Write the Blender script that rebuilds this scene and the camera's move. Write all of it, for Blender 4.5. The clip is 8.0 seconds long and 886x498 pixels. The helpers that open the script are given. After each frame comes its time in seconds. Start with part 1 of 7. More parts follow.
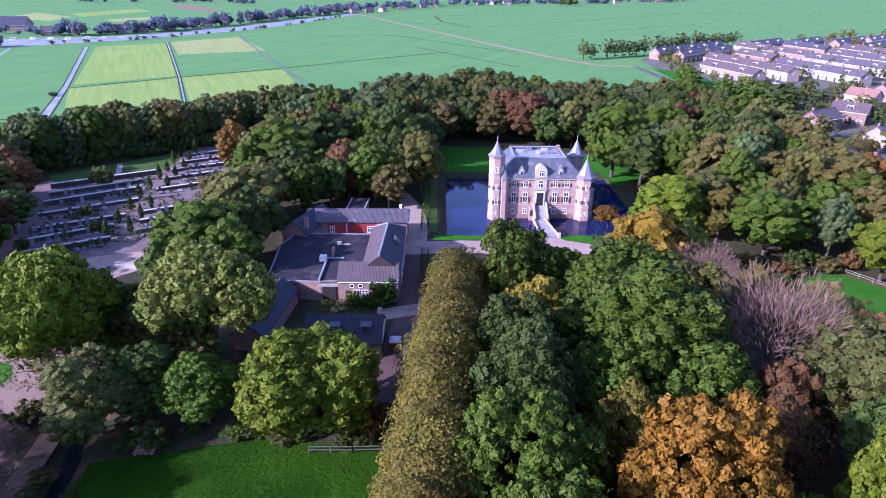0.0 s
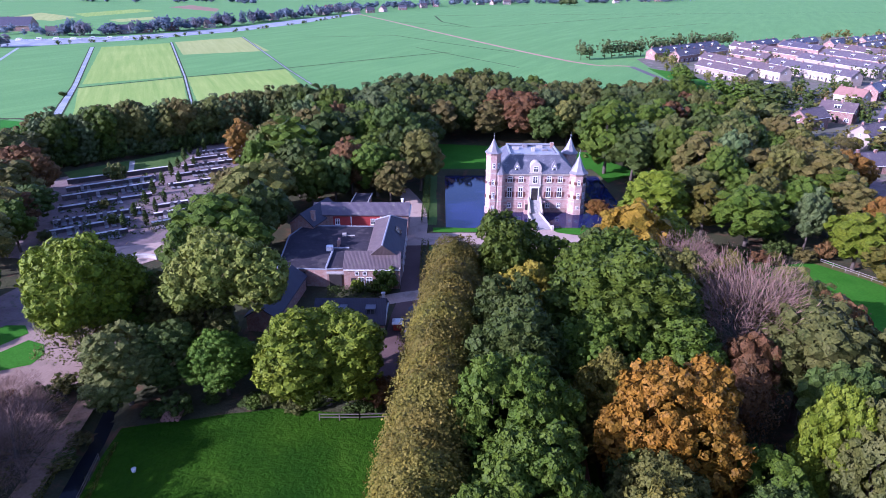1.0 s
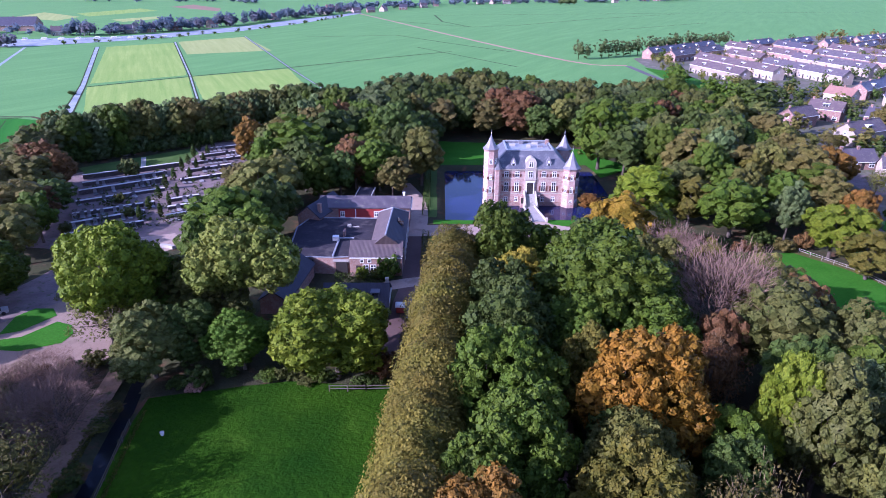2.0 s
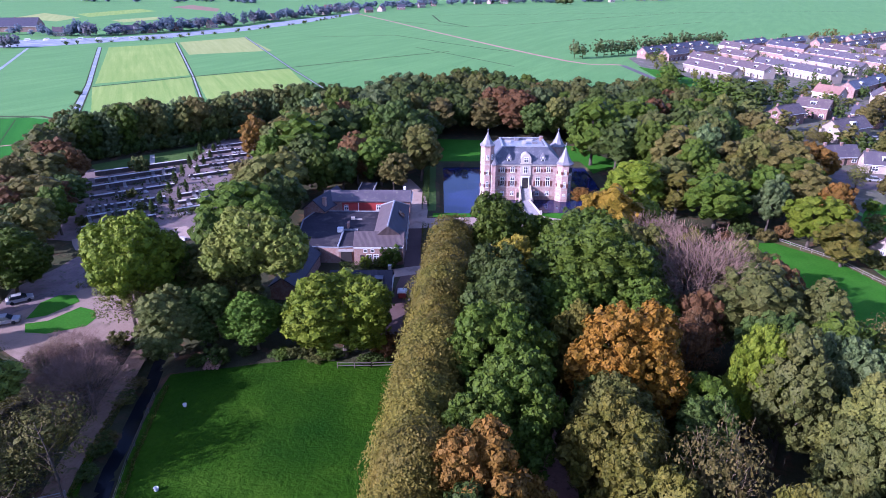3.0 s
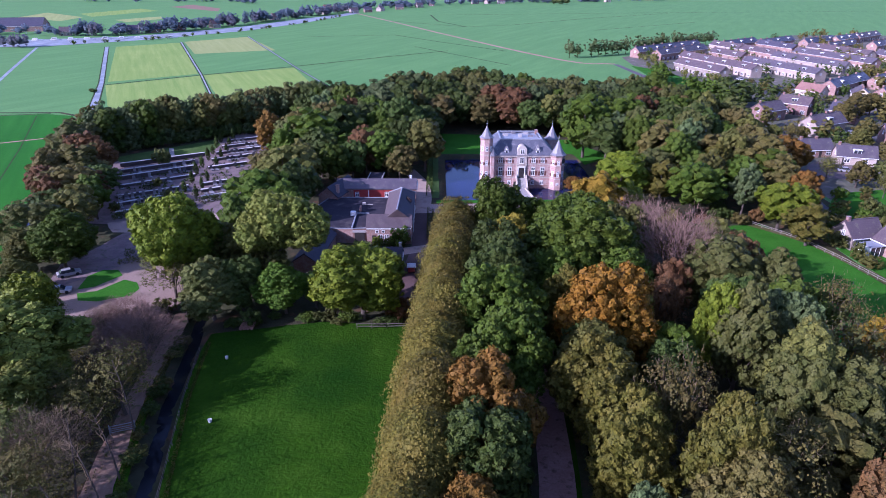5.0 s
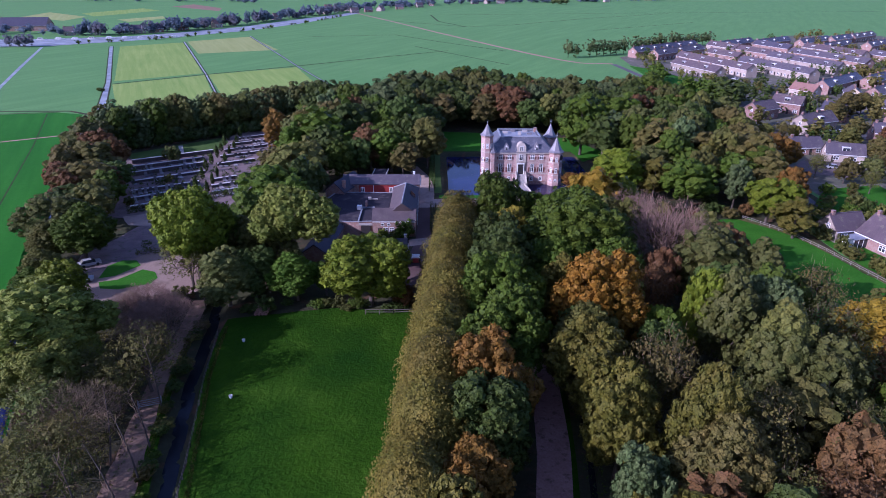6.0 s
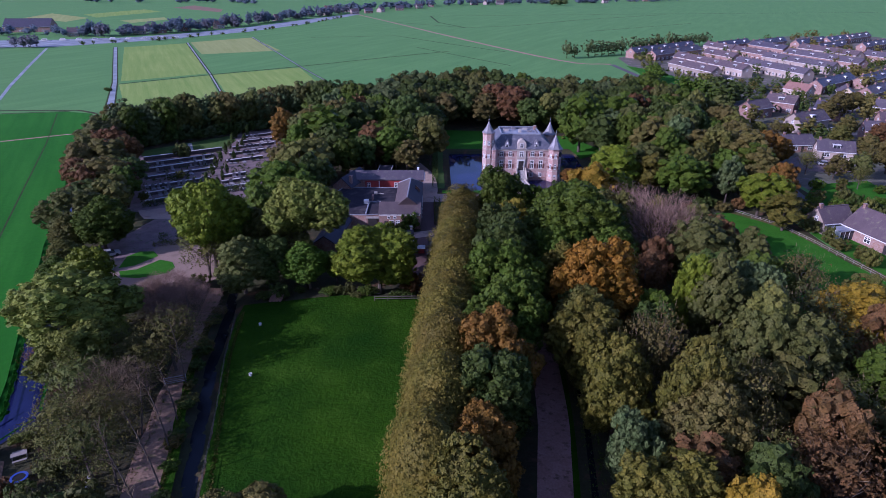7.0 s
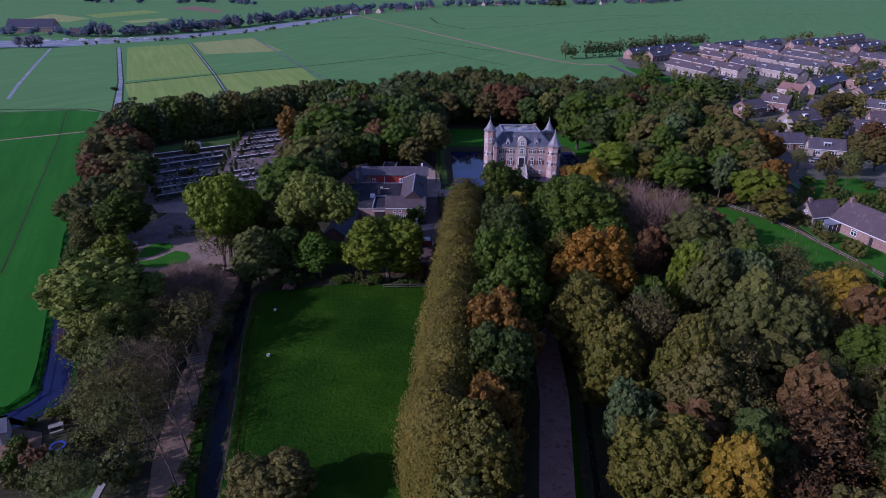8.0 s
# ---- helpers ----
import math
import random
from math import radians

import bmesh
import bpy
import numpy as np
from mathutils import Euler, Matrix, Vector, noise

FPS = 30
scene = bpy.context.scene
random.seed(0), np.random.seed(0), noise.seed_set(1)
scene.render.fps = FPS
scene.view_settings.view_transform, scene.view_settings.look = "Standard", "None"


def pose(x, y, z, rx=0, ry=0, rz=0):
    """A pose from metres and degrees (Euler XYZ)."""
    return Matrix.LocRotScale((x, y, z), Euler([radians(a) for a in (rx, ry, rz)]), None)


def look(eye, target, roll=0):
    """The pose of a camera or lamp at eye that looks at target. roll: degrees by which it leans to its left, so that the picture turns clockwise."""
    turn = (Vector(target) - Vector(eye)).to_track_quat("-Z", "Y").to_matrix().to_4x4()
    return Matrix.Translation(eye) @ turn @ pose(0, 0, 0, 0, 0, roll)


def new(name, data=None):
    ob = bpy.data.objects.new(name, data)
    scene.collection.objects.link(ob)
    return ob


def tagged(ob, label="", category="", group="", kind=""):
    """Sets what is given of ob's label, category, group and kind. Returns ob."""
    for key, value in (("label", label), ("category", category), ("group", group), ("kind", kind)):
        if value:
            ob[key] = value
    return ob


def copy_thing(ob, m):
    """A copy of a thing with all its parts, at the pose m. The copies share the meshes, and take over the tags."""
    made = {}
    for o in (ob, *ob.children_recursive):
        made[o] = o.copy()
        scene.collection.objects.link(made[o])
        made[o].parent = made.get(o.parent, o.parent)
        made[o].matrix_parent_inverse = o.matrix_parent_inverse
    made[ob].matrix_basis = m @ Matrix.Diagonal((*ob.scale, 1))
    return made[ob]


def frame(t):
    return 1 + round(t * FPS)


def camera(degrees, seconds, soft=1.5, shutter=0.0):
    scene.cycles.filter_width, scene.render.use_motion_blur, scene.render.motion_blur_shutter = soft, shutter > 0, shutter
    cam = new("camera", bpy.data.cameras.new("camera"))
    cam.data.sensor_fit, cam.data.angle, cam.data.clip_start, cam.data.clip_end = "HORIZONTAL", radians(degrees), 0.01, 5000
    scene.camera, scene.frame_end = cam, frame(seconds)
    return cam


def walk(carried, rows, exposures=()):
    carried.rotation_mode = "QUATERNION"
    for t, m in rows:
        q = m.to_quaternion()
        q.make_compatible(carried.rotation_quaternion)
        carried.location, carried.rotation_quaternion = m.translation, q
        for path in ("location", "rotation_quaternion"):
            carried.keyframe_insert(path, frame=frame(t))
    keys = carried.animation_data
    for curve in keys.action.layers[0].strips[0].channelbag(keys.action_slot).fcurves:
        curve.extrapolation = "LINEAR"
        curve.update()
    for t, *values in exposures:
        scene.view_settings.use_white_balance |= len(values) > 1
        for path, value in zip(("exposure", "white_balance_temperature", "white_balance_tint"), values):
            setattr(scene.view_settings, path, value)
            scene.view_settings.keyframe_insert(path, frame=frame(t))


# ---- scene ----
from mathutils.geometry import tessellate_polygon
cam = camera(69.5, 8.0, soft=0.9)
PATH = [
    (0, (-12.25, -136.864, 50.021), (-12.239, -135.026, 49.231), 0.3),
    (0.5, (-12.089, -140.577, 50.643), (-12.079, -138.739, 49.853), 0.4),
    (1, (-12.042, -144.322, 51.438), (-12.032, -142.485, 50.646), 0.3),
    (1.5, (-11.956, -148.167, 52.086), (-11.947, -146.332, 51.293), 0.3),
    (3, (-12.17, -158.987, 53.765), (-12.155, -157.152, 52.969), 0.2),
    (3.5, (-12.446, -162.662, 54.213), (-12.426, -160.828, 53.417), 0.2),
    (4, (-12.752, -166.049, 54.598), (-12.733, -164.214, 53.801), 0.2),
    (4.5, (-13.297, -169.537, 54.934), (-13.275, -167.703, 54.137), 0.2),
    (6, (-14.64, -179.451, 56.402), (-14.614, -177.618, 55.603), 0.3),
    (6.5, (-15.204, -182.597, 56.669), (-15.176, -180.764, 55.871), 0.3),
    (7, (-15.871, -185.877, 56.908), (-15.842, -184.042, 56.111), 0.3),
    (7.5, (-16.482, -189.061, 57.137), (-16.451, -187.226, 56.341), 0.3),
    (8, (-17.395, -192.156, 57.342), (-17.36, -190.321, 56.548), 0.4),
]
FADE = [(0.0, 1.2), (3.6, 1.24), (4.5, 1.04), (5.2, 0.78), (6.5, 0.30), (7.5, -0.10), (8.0, -0.38)]
walk(cam, [(t, look(eye, target, roll)) for t, eye, target, roll in PATH], [(t, stops, 4860, 47) for t, stops in FADE])

# ---- light ----
SUN_TO = Vector((-0.82, -0.39, 0.42)).normalized()
sun_data = bpy.data.lights.new("sun", "SUN")
sun_data.energy, sun_data.angle, sun_data.color = 5.0, radians(0.6), (1.0, 0.92, 0.80)
sun = new("sun", sun_data)
sun.matrix_world = look(SUN_TO * 300, (0, 0, 0))
world = bpy.data.worlds.new("sky")
world.use_nodes = True
scene.world = world
wn = world.node_tree.nodes
sky = wn.new("ShaderNodeTexSky")
sky.sky_type, sky.sun_disc = "NISHITA", False
sky.sun_elevation, sky.sun_rotation = math.asin(SUN_TO.z), math.atan2(SUN_TO.x, SUN_TO.y)
sky.air_density, sky.dust_density = 1.0, 1.0
wn["Background"].inputs["Strength"].default_value = 0.14
world.node_tree.links.new(sky.outputs[0], wn["Background"].inputs["Color"])


# ---- materials ----
def shader(name):
    m = bpy.data.materials.new(name)
    m.use_nodes = True
    t = m.node_tree
    return m, t, t.nodes["Principled BSDF"]


def link(t, a, b):
    t.links.new(a, b)


def mix_colour(t, fac, a, b, kind="MIX"):
    n = t.nodes.new("ShaderNodeMix")
    n.data_type, n.blend_type = "RGBA", kind
    for sock, v in ((n.inputs[0], fac), (n.inputs[6], a), (n.inputs[7], b)):
        if isinstance(v, (int, float)):
            sock.default_value = v
        elif isinstance(v, (tuple, list)):
            sock.default_value = (*v[:3], 1)
        else:
            link(t, v, sock)
    return n.outputs[2]


def noise_tex(t, coord, scale, detail=4.0, rough=0.55):
    n = t.nodes.new("ShaderNodeTexNoise")
    n.inputs["Scale"].default_value, n.inputs["Detail"].default_value, n.inputs["Roughness"].default_value = scale, detail, rough
    link(t, coord, n.inputs["Vector"])
    return n.outputs[0]


def ramp(t, fac, lo, hi):
    n = t.nodes.new("ShaderNodeMapRange")
    n.inputs[1].default_value, n.inputs[2].default_value = lo, hi
    link(t, fac, n.inputs[0])
    return n.outputs[0]


def coords(t):
    return t.nodes.new("ShaderNodeTexCoord").outputs["Object"]


def bump(t, p, height, strength, dist):
    b = t.nodes.new("ShaderNodeBump")
    b.inputs["Strength"].default_value, b.inputs["Distance"].default_value = strength, dist
    link(t, height, b.inputs["Height"])
    link(t, b.outputs[0], p.inputs["Normal"])


def surface(name, a, b, coarse=0.15, fine=2.0, rough=0.85, relief=0.3, depth=0.05, stain=None, metal=0.0, per_object=0.0):
    """Two colours mixed at two scales, with relief and an optional third colour in patches."""
    m, t, p = shader(name)
    co = coords(t)
    n1, n2 = noise_tex(t, co, coarse), noise_tex(t, co, fine, 6.0, 0.65)
    c = mix_colour(t, ramp(t, n1, 0.3, 0.7), a, b)
    c = mix_colour(t, ramp(t, n2, 0.25, 0.75), c, mix_colour(t, 1.0, c, (0.68, 0.66, 0.64), "MULTIPLY"))
    if stain:
        c = mix_colour(t, ramp(t, noise_tex(t, co, coarse * 2.7, 5.0, 0.6), 0.54, 0.68), c, stain)
    if per_object:
        o = t.nodes.new("ShaderNodeObjectInfo").outputs["Random"]
        h = t.nodes.new("ShaderNodeHueSaturation")
        link(t, c, h.inputs["Color"])
        v = t.nodes.new("ShaderNodeMapRange")
        v.inputs[3].default_value, v.inputs[4].default_value = 1 - per_object, 1 + per_object
        link(t, o, v.inputs[0])
        link(t, v.outputs[0], h.inputs["Value"])
        c = h.outputs[0]
    link(t, c, p.inputs["Base Color"])
    p.inputs["Roughness"].default_value, p.inputs["Metallic"].default_value = rough, metal
    p.inputs["Specular IOR Level"].default_value = 0.06 if rough > 0.84 else 0.4
    bump(t, p, n2, relief, depth)
    return m


def leaf_material(name, a, b, translucent=0.16, even=0.0, gaps=True):
    """Leaves: colour varies leaf by leaf, in soft patches over the crown and tree by tree."""
    m0 = tuple((x + y) / 2 for x, y in zip(a, b))
    a = tuple(x + (z - x) * even for x, z in zip(a, m0))
    b = tuple(x + (z - x) * even for x, z in zip(b, m0))
    a, b = (a[0] * 0.8, a[1] * 0.82, a[2]), (b[0] * 0.8, b[1] * 0.82, b[2])
    m, t, p = shader(name)
    co = coords(t)
    isl = t.nodes.new("ShaderNodeNewGeometry").outputs["Random Per Island"]
    vor = t.nodes.new("ShaderNodeTexVoronoi")
    vor.inputs["Scale"].default_value = 5.0
    link(t, co, vor.inputs["Vector"])
    cell = t.nodes.new("ShaderNodeSeparateColor")
    link(t, vor.outputs["Color"], cell.inputs[0])
    blend = t.nodes.new("ShaderNodeMath")
    blend.operation = "MULTIPLY_ADD"
    blend.inputs[1].default_value = 0.82
    half = t.nodes.new("ShaderNodeMath")
    half.operation = "MULTIPLY"
    half.inputs[1].default_value = 0.18
    link(t, isl, half.inputs[0])
    link(t, cell.outputs[0], blend.inputs[0])
    link(t, half.outputs[0], blend.inputs[2])
    c = mix_colour(t, blend.outputs[0], a, b)
    patch = ramp(t, noise_tex(t, co, 0.35, 3.0), 0.35, 0.65)
    c = mix_colour(t, patch, mix_colour(t, 1.0, c, (0.70, 0.82, 0.72), "MULTIPLY"), c)
    h = t.nodes.new("ShaderNodeHueSaturation")
    o = t.nodes.new("ShaderNodeObjectInfo").outputs["Random"]
    hue = t.nodes.new("ShaderNodeMapRange")
    hue.inputs[3].default_value, hue.inputs[4].default_value = 0.492, 0.508
    link(t, o, hue.inputs[0])
    link(t, hue.outputs[0], h.inputs["Hue"])
    val = t.nodes.new("ShaderNodeMapRange")
    val.inputs[3].default_value, val.inputs[4].default_value = 0.82, 1.18
    link(t, o, val.inputs[0])
    link(t, val.outputs[0], h.inputs["Value"])
    link(t, c, h.inputs["Color"])
    link(t, h.outputs[0], p.inputs["Base Color"])
    p.inputs["Roughness"].default_value = 0.6
    p.inputs["Specular IOR Level"].default_value = 0.12
    tr = t.nodes.new("ShaderNodeBsdfTranslucent")
    link(t, h.outputs[0], tr.inputs["Color"])
    mx = t.nodes.new("ShaderNodeMixShader")
    mx.inputs[0].default_value = translucent
    link(t, p.outputs[0], mx.inputs[1])
    link(t, tr.outputs[0], mx.inputs[2])
    bump(t, p, vor.outputs["Distance"], 0.6 if gaps else 0.35, 0.12)
    if not gaps:
        link(t, mx.outputs[0], t.nodes["Material Output"].inputs["Surface"])
        return m
    gap = t.nodes.new("ShaderNodeMath")
    gap.operation = "GREATER_THAN"
    gap.inputs[1].default_value = 0.70
    link(t, vor.outputs["Distance"], gap.inputs[0])
    clear = t.nodes.new("ShaderNodeBsdfTransparent")
    cut = t.nodes.new("ShaderNodeMixShader")
    link(t, gap.outputs[0], cut.inputs[0])
    link(t, mx.outputs[0], cut.inputs[1])
    link(t, clear.outputs[0], cut.inputs[2])
    link(t, cut.outputs[0], t.nodes["Material Output"].inputs["Surface"])
    return m


def striped(name, a, b, direction, width, rough=0.9):
    """Grassland with tracks of the mower along one direction."""
    m, t, p = shader(name)
    co = coords(t)
    mp = t.nodes.new("ShaderNodeMapping")
    mp.inputs["Rotation"].default_value = (0, 0, -direction)
    link(t, co, mp.inputs[0])
    sc = t.nodes.new("ShaderNodeMapping")
    sc.inputs["Scale"].default_value = (0.012, 1.0 / width, 0)
    link(t, mp.outputs[0], sc.inputs[0])
    s = ramp(t, noise_tex(t, sc.outputs[0], 1.0, 3.0, 0.7), 0.35, 0.65)
    n2 = noise_tex(t, co, 0.9, 6.0, 0.7)
    n1 = noise_tex(t, co, 0.03, 4.0, 0.6)
    c = mix_colour(t, s, a, b)
    c = mix_colour(t, ramp(t, n1, 0.4, 0.65), c, mix_colour(t, 0.5, c, a))
    c = mix_colour(t, ramp(t, n2, 0.3, 0.7), c, mix_colour(t, 1.0, c, (0.75, 0.8, 0.7), "MULTIPLY"))
    link(t, c, p.inputs["Base Color"])
    p.inputs["Roughness"].default_value = rough
    p.inputs["Specular IOR Level"].default_value = 0.1
    bump(t, p, n2, 0.5, 0.1)
    return m


def brickwork(name, a, b, mortar, scale=4.4, rough=0.9):
    m, t, p = shader(name)
    co = coords(t)
    geo = t.nodes.new("ShaderNodeNewGeometry")
    sep = t.nodes.new("ShaderNodeSeparateXYZ")
    link(t, co, sep.inputs[0])
    add = t.nodes.new("ShaderNodeMath")
    link(t, sep.outputs[0], add.inputs[0])
    link(t, sep.outputs[1], add.inputs[1])
    cmb = t.nodes.new("ShaderNodeCombineXYZ")
    link(t, add.outputs[0], cmb.inputs[0])
    link(t, sep.outputs[2], cmb.inputs[1])
    br = t.nodes.new("ShaderNodeTexBrick")
    br.inputs["Scale"].default_value = scale
    br.inputs["Color1"].default_value, br.inputs["Color2"].default_value, br.inputs["Mortar"].default_value = (*a, 1), (*b, 1), (*mortar, 1)
    br.inputs["Mortar Size"].default_value = 0.035
    br.inputs["Brick Width"].default_value, br.inputs["Row Height"].default_value = 0.95, 0.3
    link(t, cmb.outputs[0], br.inputs["Vector"])
    n1 = noise_tex(t, co, 0.25, 5.0, 0.6)
    n2 = noise_tex(t, co, 1.7, 5.0, 0.6)
    c = mix_colour(t, ramp(t, n1, 0.35, 0.7), br.outputs[0], mix_colour(t, 1.0, br.outputs[0], (0.78, 0.74, 0.74), "MULTIPLY"))
    c = mix_colour(t, ramp(t, n2, 0.48, 0.62), c, mix_colour(t, 0.6, c, mortar))
    link(t, c, p.inputs["Base Color"])
    p.inputs["Roughness"].default_value = rough
    bump(t, p, br.outputs[1], -0.4, 0.01)
    return m


def ribbed(name, a, b, axis, pitch, rough=0.6, relief=0.6, moss=None):
    """Roof covering with ribs or courses along one local axis."""
    m, t, p = shader(name)
    co = coords(t)
    w = t.nodes.new("ShaderNodeTexWave")
    w.bands_direction = axis
    w.inputs["Scale"].default_value, w.inputs["Distortion"].default_value = 0.314 / pitch, 0.6
    link(t, co, w.inputs["Vector"])
    n1, n2 = noise_tex(t, co, 0.4, 5.0, 0.65), noise_tex(t, co, 5.0, 4.0, 0.7)
    c = mix_colour(t, ramp(t, n1, 0.3, 0.7), a, b)
    c = mix_colour(t, ramp(t, n2, 0.3, 0.75), c, mix_colour(t, 1.0, c, (0.7, 0.7, 0.72), "MULTIPLY"))
    c = mix_colour(t, ramp(t, w.outputs[1], 0.0, 0.5), mix_colour(t, 1.0, c, (0.82, 0.82, 0.82), "MULTIPLY"), c)
    if moss:
        c = mix_colour(t, ramp(t, noise_tex(t, co, 0.8, 6.0, 0.7), 0.55, 0.7), c, moss)
    link(t, c, p.inputs["Base Color"])
    p.inputs["Roughness"].default_value = rough
    bump(t, p, w.outputs[1], relief, 0.03)
    return m


def water_material(name, colour, rough=0.06, ripple=0.08, gloss=0.5):
    m, t, p = shader(name)
    co = coords(t)
    link(t, mix_colour(t, ramp(t, noise_tex(t, co, 0.12, 4.0), 0.4, 0.7), colour, tuple(c * 1.6 for c in colour)), p.inputs["Base Color"])
    p.inputs["Roughness"].default_value, p.inputs["IOR"].default_value, p.inputs["Specular IOR Level"].default_value = rough, 1.33, gloss
    bump(t, p, noise_tex(t, co, 1.6, 4.0, 0.6), ripple, 0.05)
    return m


def glass_material(name):
    m, t, p = shader(name)
    co = coords(t)
    link(t, mix_colour(t, ramp(t, noise_tex(t, co, 1.3, 2.0), 0.4, 0.6), (0.015, 0.018, 0.022), (0.05, 0.055, 0.06)), p.inputs["Base Color"])
    p.inputs["Roughness"].default_value = 0.08
    return m


LEAF_KINDS = {
    "green": ("leaf_green", (0.038, 0.060, 0.003), (0.108, 0.144, 0.008)),
    "dark": ("leaf_dark_green", (0.032, 0.048, 0.006), (0.092, 0.118, 0.015)),
    "brightgreen": ("leaf_bright_green", (0.050, 0.110, 0.005), (0.150, 0.240, 0.014)),
    "yellowgreen": ("leaf_yellow_green", (0.074, 0.100, 0.003), (0.205, 0.232, 0.007)),
    "lime": ("leaf_pale_green", (0.100, 0.118, 0.012), (0.245, 0.252, 0.028)),
    "olive": ("leaf_olive", (0.070, 0.068, 0.010), (0.180, 0.156, 0.024)),
    "tan": ("leaf_tan", (0.076, 0.060, 0.011), (0.180, 0.136, 0.026)),
    "straw": ("leaf_straw", (0.084, 0.070, 0.007), (0.202, 0.144, 0.015), 0.16, 0.1),
    "gold": ("leaf_gold", (0.160, 0.098, 0.005), (0.365, 0.208, 0.010)),
    "goldolive": ("leaf_gold_olive", (0.066, 0.060, 0.006), (0.178, 0.138, 0.014)),
    "yellowolive": ("leaf_yellow_olive", (0.066, 0.062, 0.007), (0.175, 0.142, 0.015)),
    "yellow": ("leaf_yellow", (0.135, 0.102, 0.007), (0.320, 0.225, 0.014)),
    "orange": ("leaf_orange", (0.130, 0.059, 0.004), (0.330, 0.146, 0.008), 0.16, 0.0),
    "rust": ("leaf_rust", (0.108, 0.054, 0.006), (0.255, 0.114, 0.013), 0.10, 0.15),
    "redbrown": ("leaf_red_brown", (0.084, 0.043, 0.012), (0.207, 0.095, 0.025)),
    "greygreen": ("leaf_grey_green", (0.060, 0.063, 0.010), (0.150, 0.143, 0.026)),
    "bluegrey": ("leaf_blue_grey", (0.058, 0.076, 0.019), (0.150, 0.178, 0.046)),
    # Next two: pale leaves with distance haze put into their colour.
    "farblue": ("leaf_hazy_blue_green", (0.19, 0.22, 0.225), (0.28, 0.31, 0.315), 0.5),
    "farbrown": ("leaf_hazy_brown", (0.22, 0.20, 0.19), (0.30, 0.27, 0.255), 0.5),
    "grey": ("leaf_grey", (0.066, 0.074, 0.010), (0.168, 0.170, 0.026)),
}
LEAF = {k: leaf_material(*v) for k, v in LEAF_KINDS.items()}
LEAF_DENSE = {k: leaf_material(v[0] + "_dense", *(v[1:] + (0.10, 0.0)[len(v) - 3:]), False) for k, v in LEAF_KINDS.items()}
BARK = surface("bark", (0.07, 0.055, 0.042), (0.12, 0.10, 0.08), 0.6, 9, 0.95, 0.8, 0.05)
TWIG_GREY = surface("twig_grey", (0.150, 0.110, 0.062), (0.21, 0.156, 0.092), 0.6, 5, 0.95)
TWIG_BROWN = surface("twig_brown", (0.165, 0.105, 0.076), (0.23, 0.15, 0.108), 0.6, 5, 0.95)
# Distance haze is put into this colour: paler and bluer than near grass.
GRASS = striped("pasture_grass", (0.098, 0.216, 0.062), (0.126, 0.254, 0.074), 1.1, 9)
GRASS_WEST = striped("west_field_grass", (0.015, 0.118, 0.004), (0.026, 0.152, 0.008), 2.0, 5)
GRASS_NEAR = surface("meadow_grass", (0.008, 0.039, 0.0003), (0.033, 0.088, 0.0006), 0.045, 1.3, 0.9, 0.8, 0.4, (0.030, 0.074, 0.002))
LAWN = surface("lawn_grass", (0.028, 0.125, 0.006), (0.042, 0.155, 0.010), 0.2, 2.5, 0.9, 0.6, 0.08)
# Copy of the lawn with shade put into its colour, a duller green.
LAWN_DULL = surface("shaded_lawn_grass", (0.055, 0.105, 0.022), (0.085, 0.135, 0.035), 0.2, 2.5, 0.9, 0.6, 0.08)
GARDENS = surface("garden_ground", (0.105, 0.118, 0.07), (0.17, 0.145, 0.122), 0.06, 0.8, 0.95, 0.8, 0.2, (0.21, 0.175, 0.165))
GRASS_ROUGH = surface("rough_grass", (0.075, 0.085, 0.022), (0.12, 0.105, 0.035), 0.1, 1.5, 0.95, 0.8, 0.2, (0.11, 0.09, 0.05))
HAY = striped("mown_field", (0.185, 0.275, 0.052), (0.275, 0.34, 0.08), 1.985, 3.2)
HAY_PALE = striped("pale_field", (0.26, 0.285, 0.085), (0.33, 0.345, 0.12), 1.985, 4.0)
FALLOW = striped("fallow_field", (0.22, 0.13, 0.09), (0.28, 0.18, 0.12), 0.4, 8.0)
FOREST_FLOOR = surface("forest_floor", (0.045, 0.04, 0.024), (0.06, 0.065, 0.028), 0.12, 1.6, 0.95, 0.9, 0.2, (0.10, 0.055, 0.03))
GRAVEL = surface("gravel", (0.34, 0.248, 0.195), (0.42, 0.318, 0.255), 0.12, 6, 0.95, 0.5, 0.03, (0.23, 0.165, 0.125))
COURT = surface("court_gravel", (0.245, 0.172, 0.128), (0.305, 0.222, 0.168), 0.12, 5, 0.95, 0.5, 0.03, (0.17, 0.124, 0.088))
DARK_DIRT = surface("muddy_path", (0.19, 0.119, 0.076), (0.265, 0.174, 0.114), 0.35, 3, 0.95, 0.8, 0.08, (0.085, 0.085, 0.03))
DIRT = surface("dirt_track", (0.37, 0.20, 0.152), (0.47, 0.275, 0.215), 0.35, 3, 0.95, 0.6, 0.05, (0.16, 0.10, 0.066))
ASPHALT = surface("asphalt", (0.10, 0.095, 0.095), (0.14, 0.13, 0.13), 0.1, 4, 0.9, 0.3, 0.02)
CEMETERY = surface("cemetery_gravel", (0.165, 0.120, 0.112), (0.235, 0.178, 0.165), 0.3, 4, 0.95, 0.5, 0.04, (0.10, 0.10, 0.06))
PAVING = surface("clay_paving", (0.10, 0.062, 0.055), (0.135, 0.088, 0.076), 0.2, 5, 0.9, 0.4, 0.02)
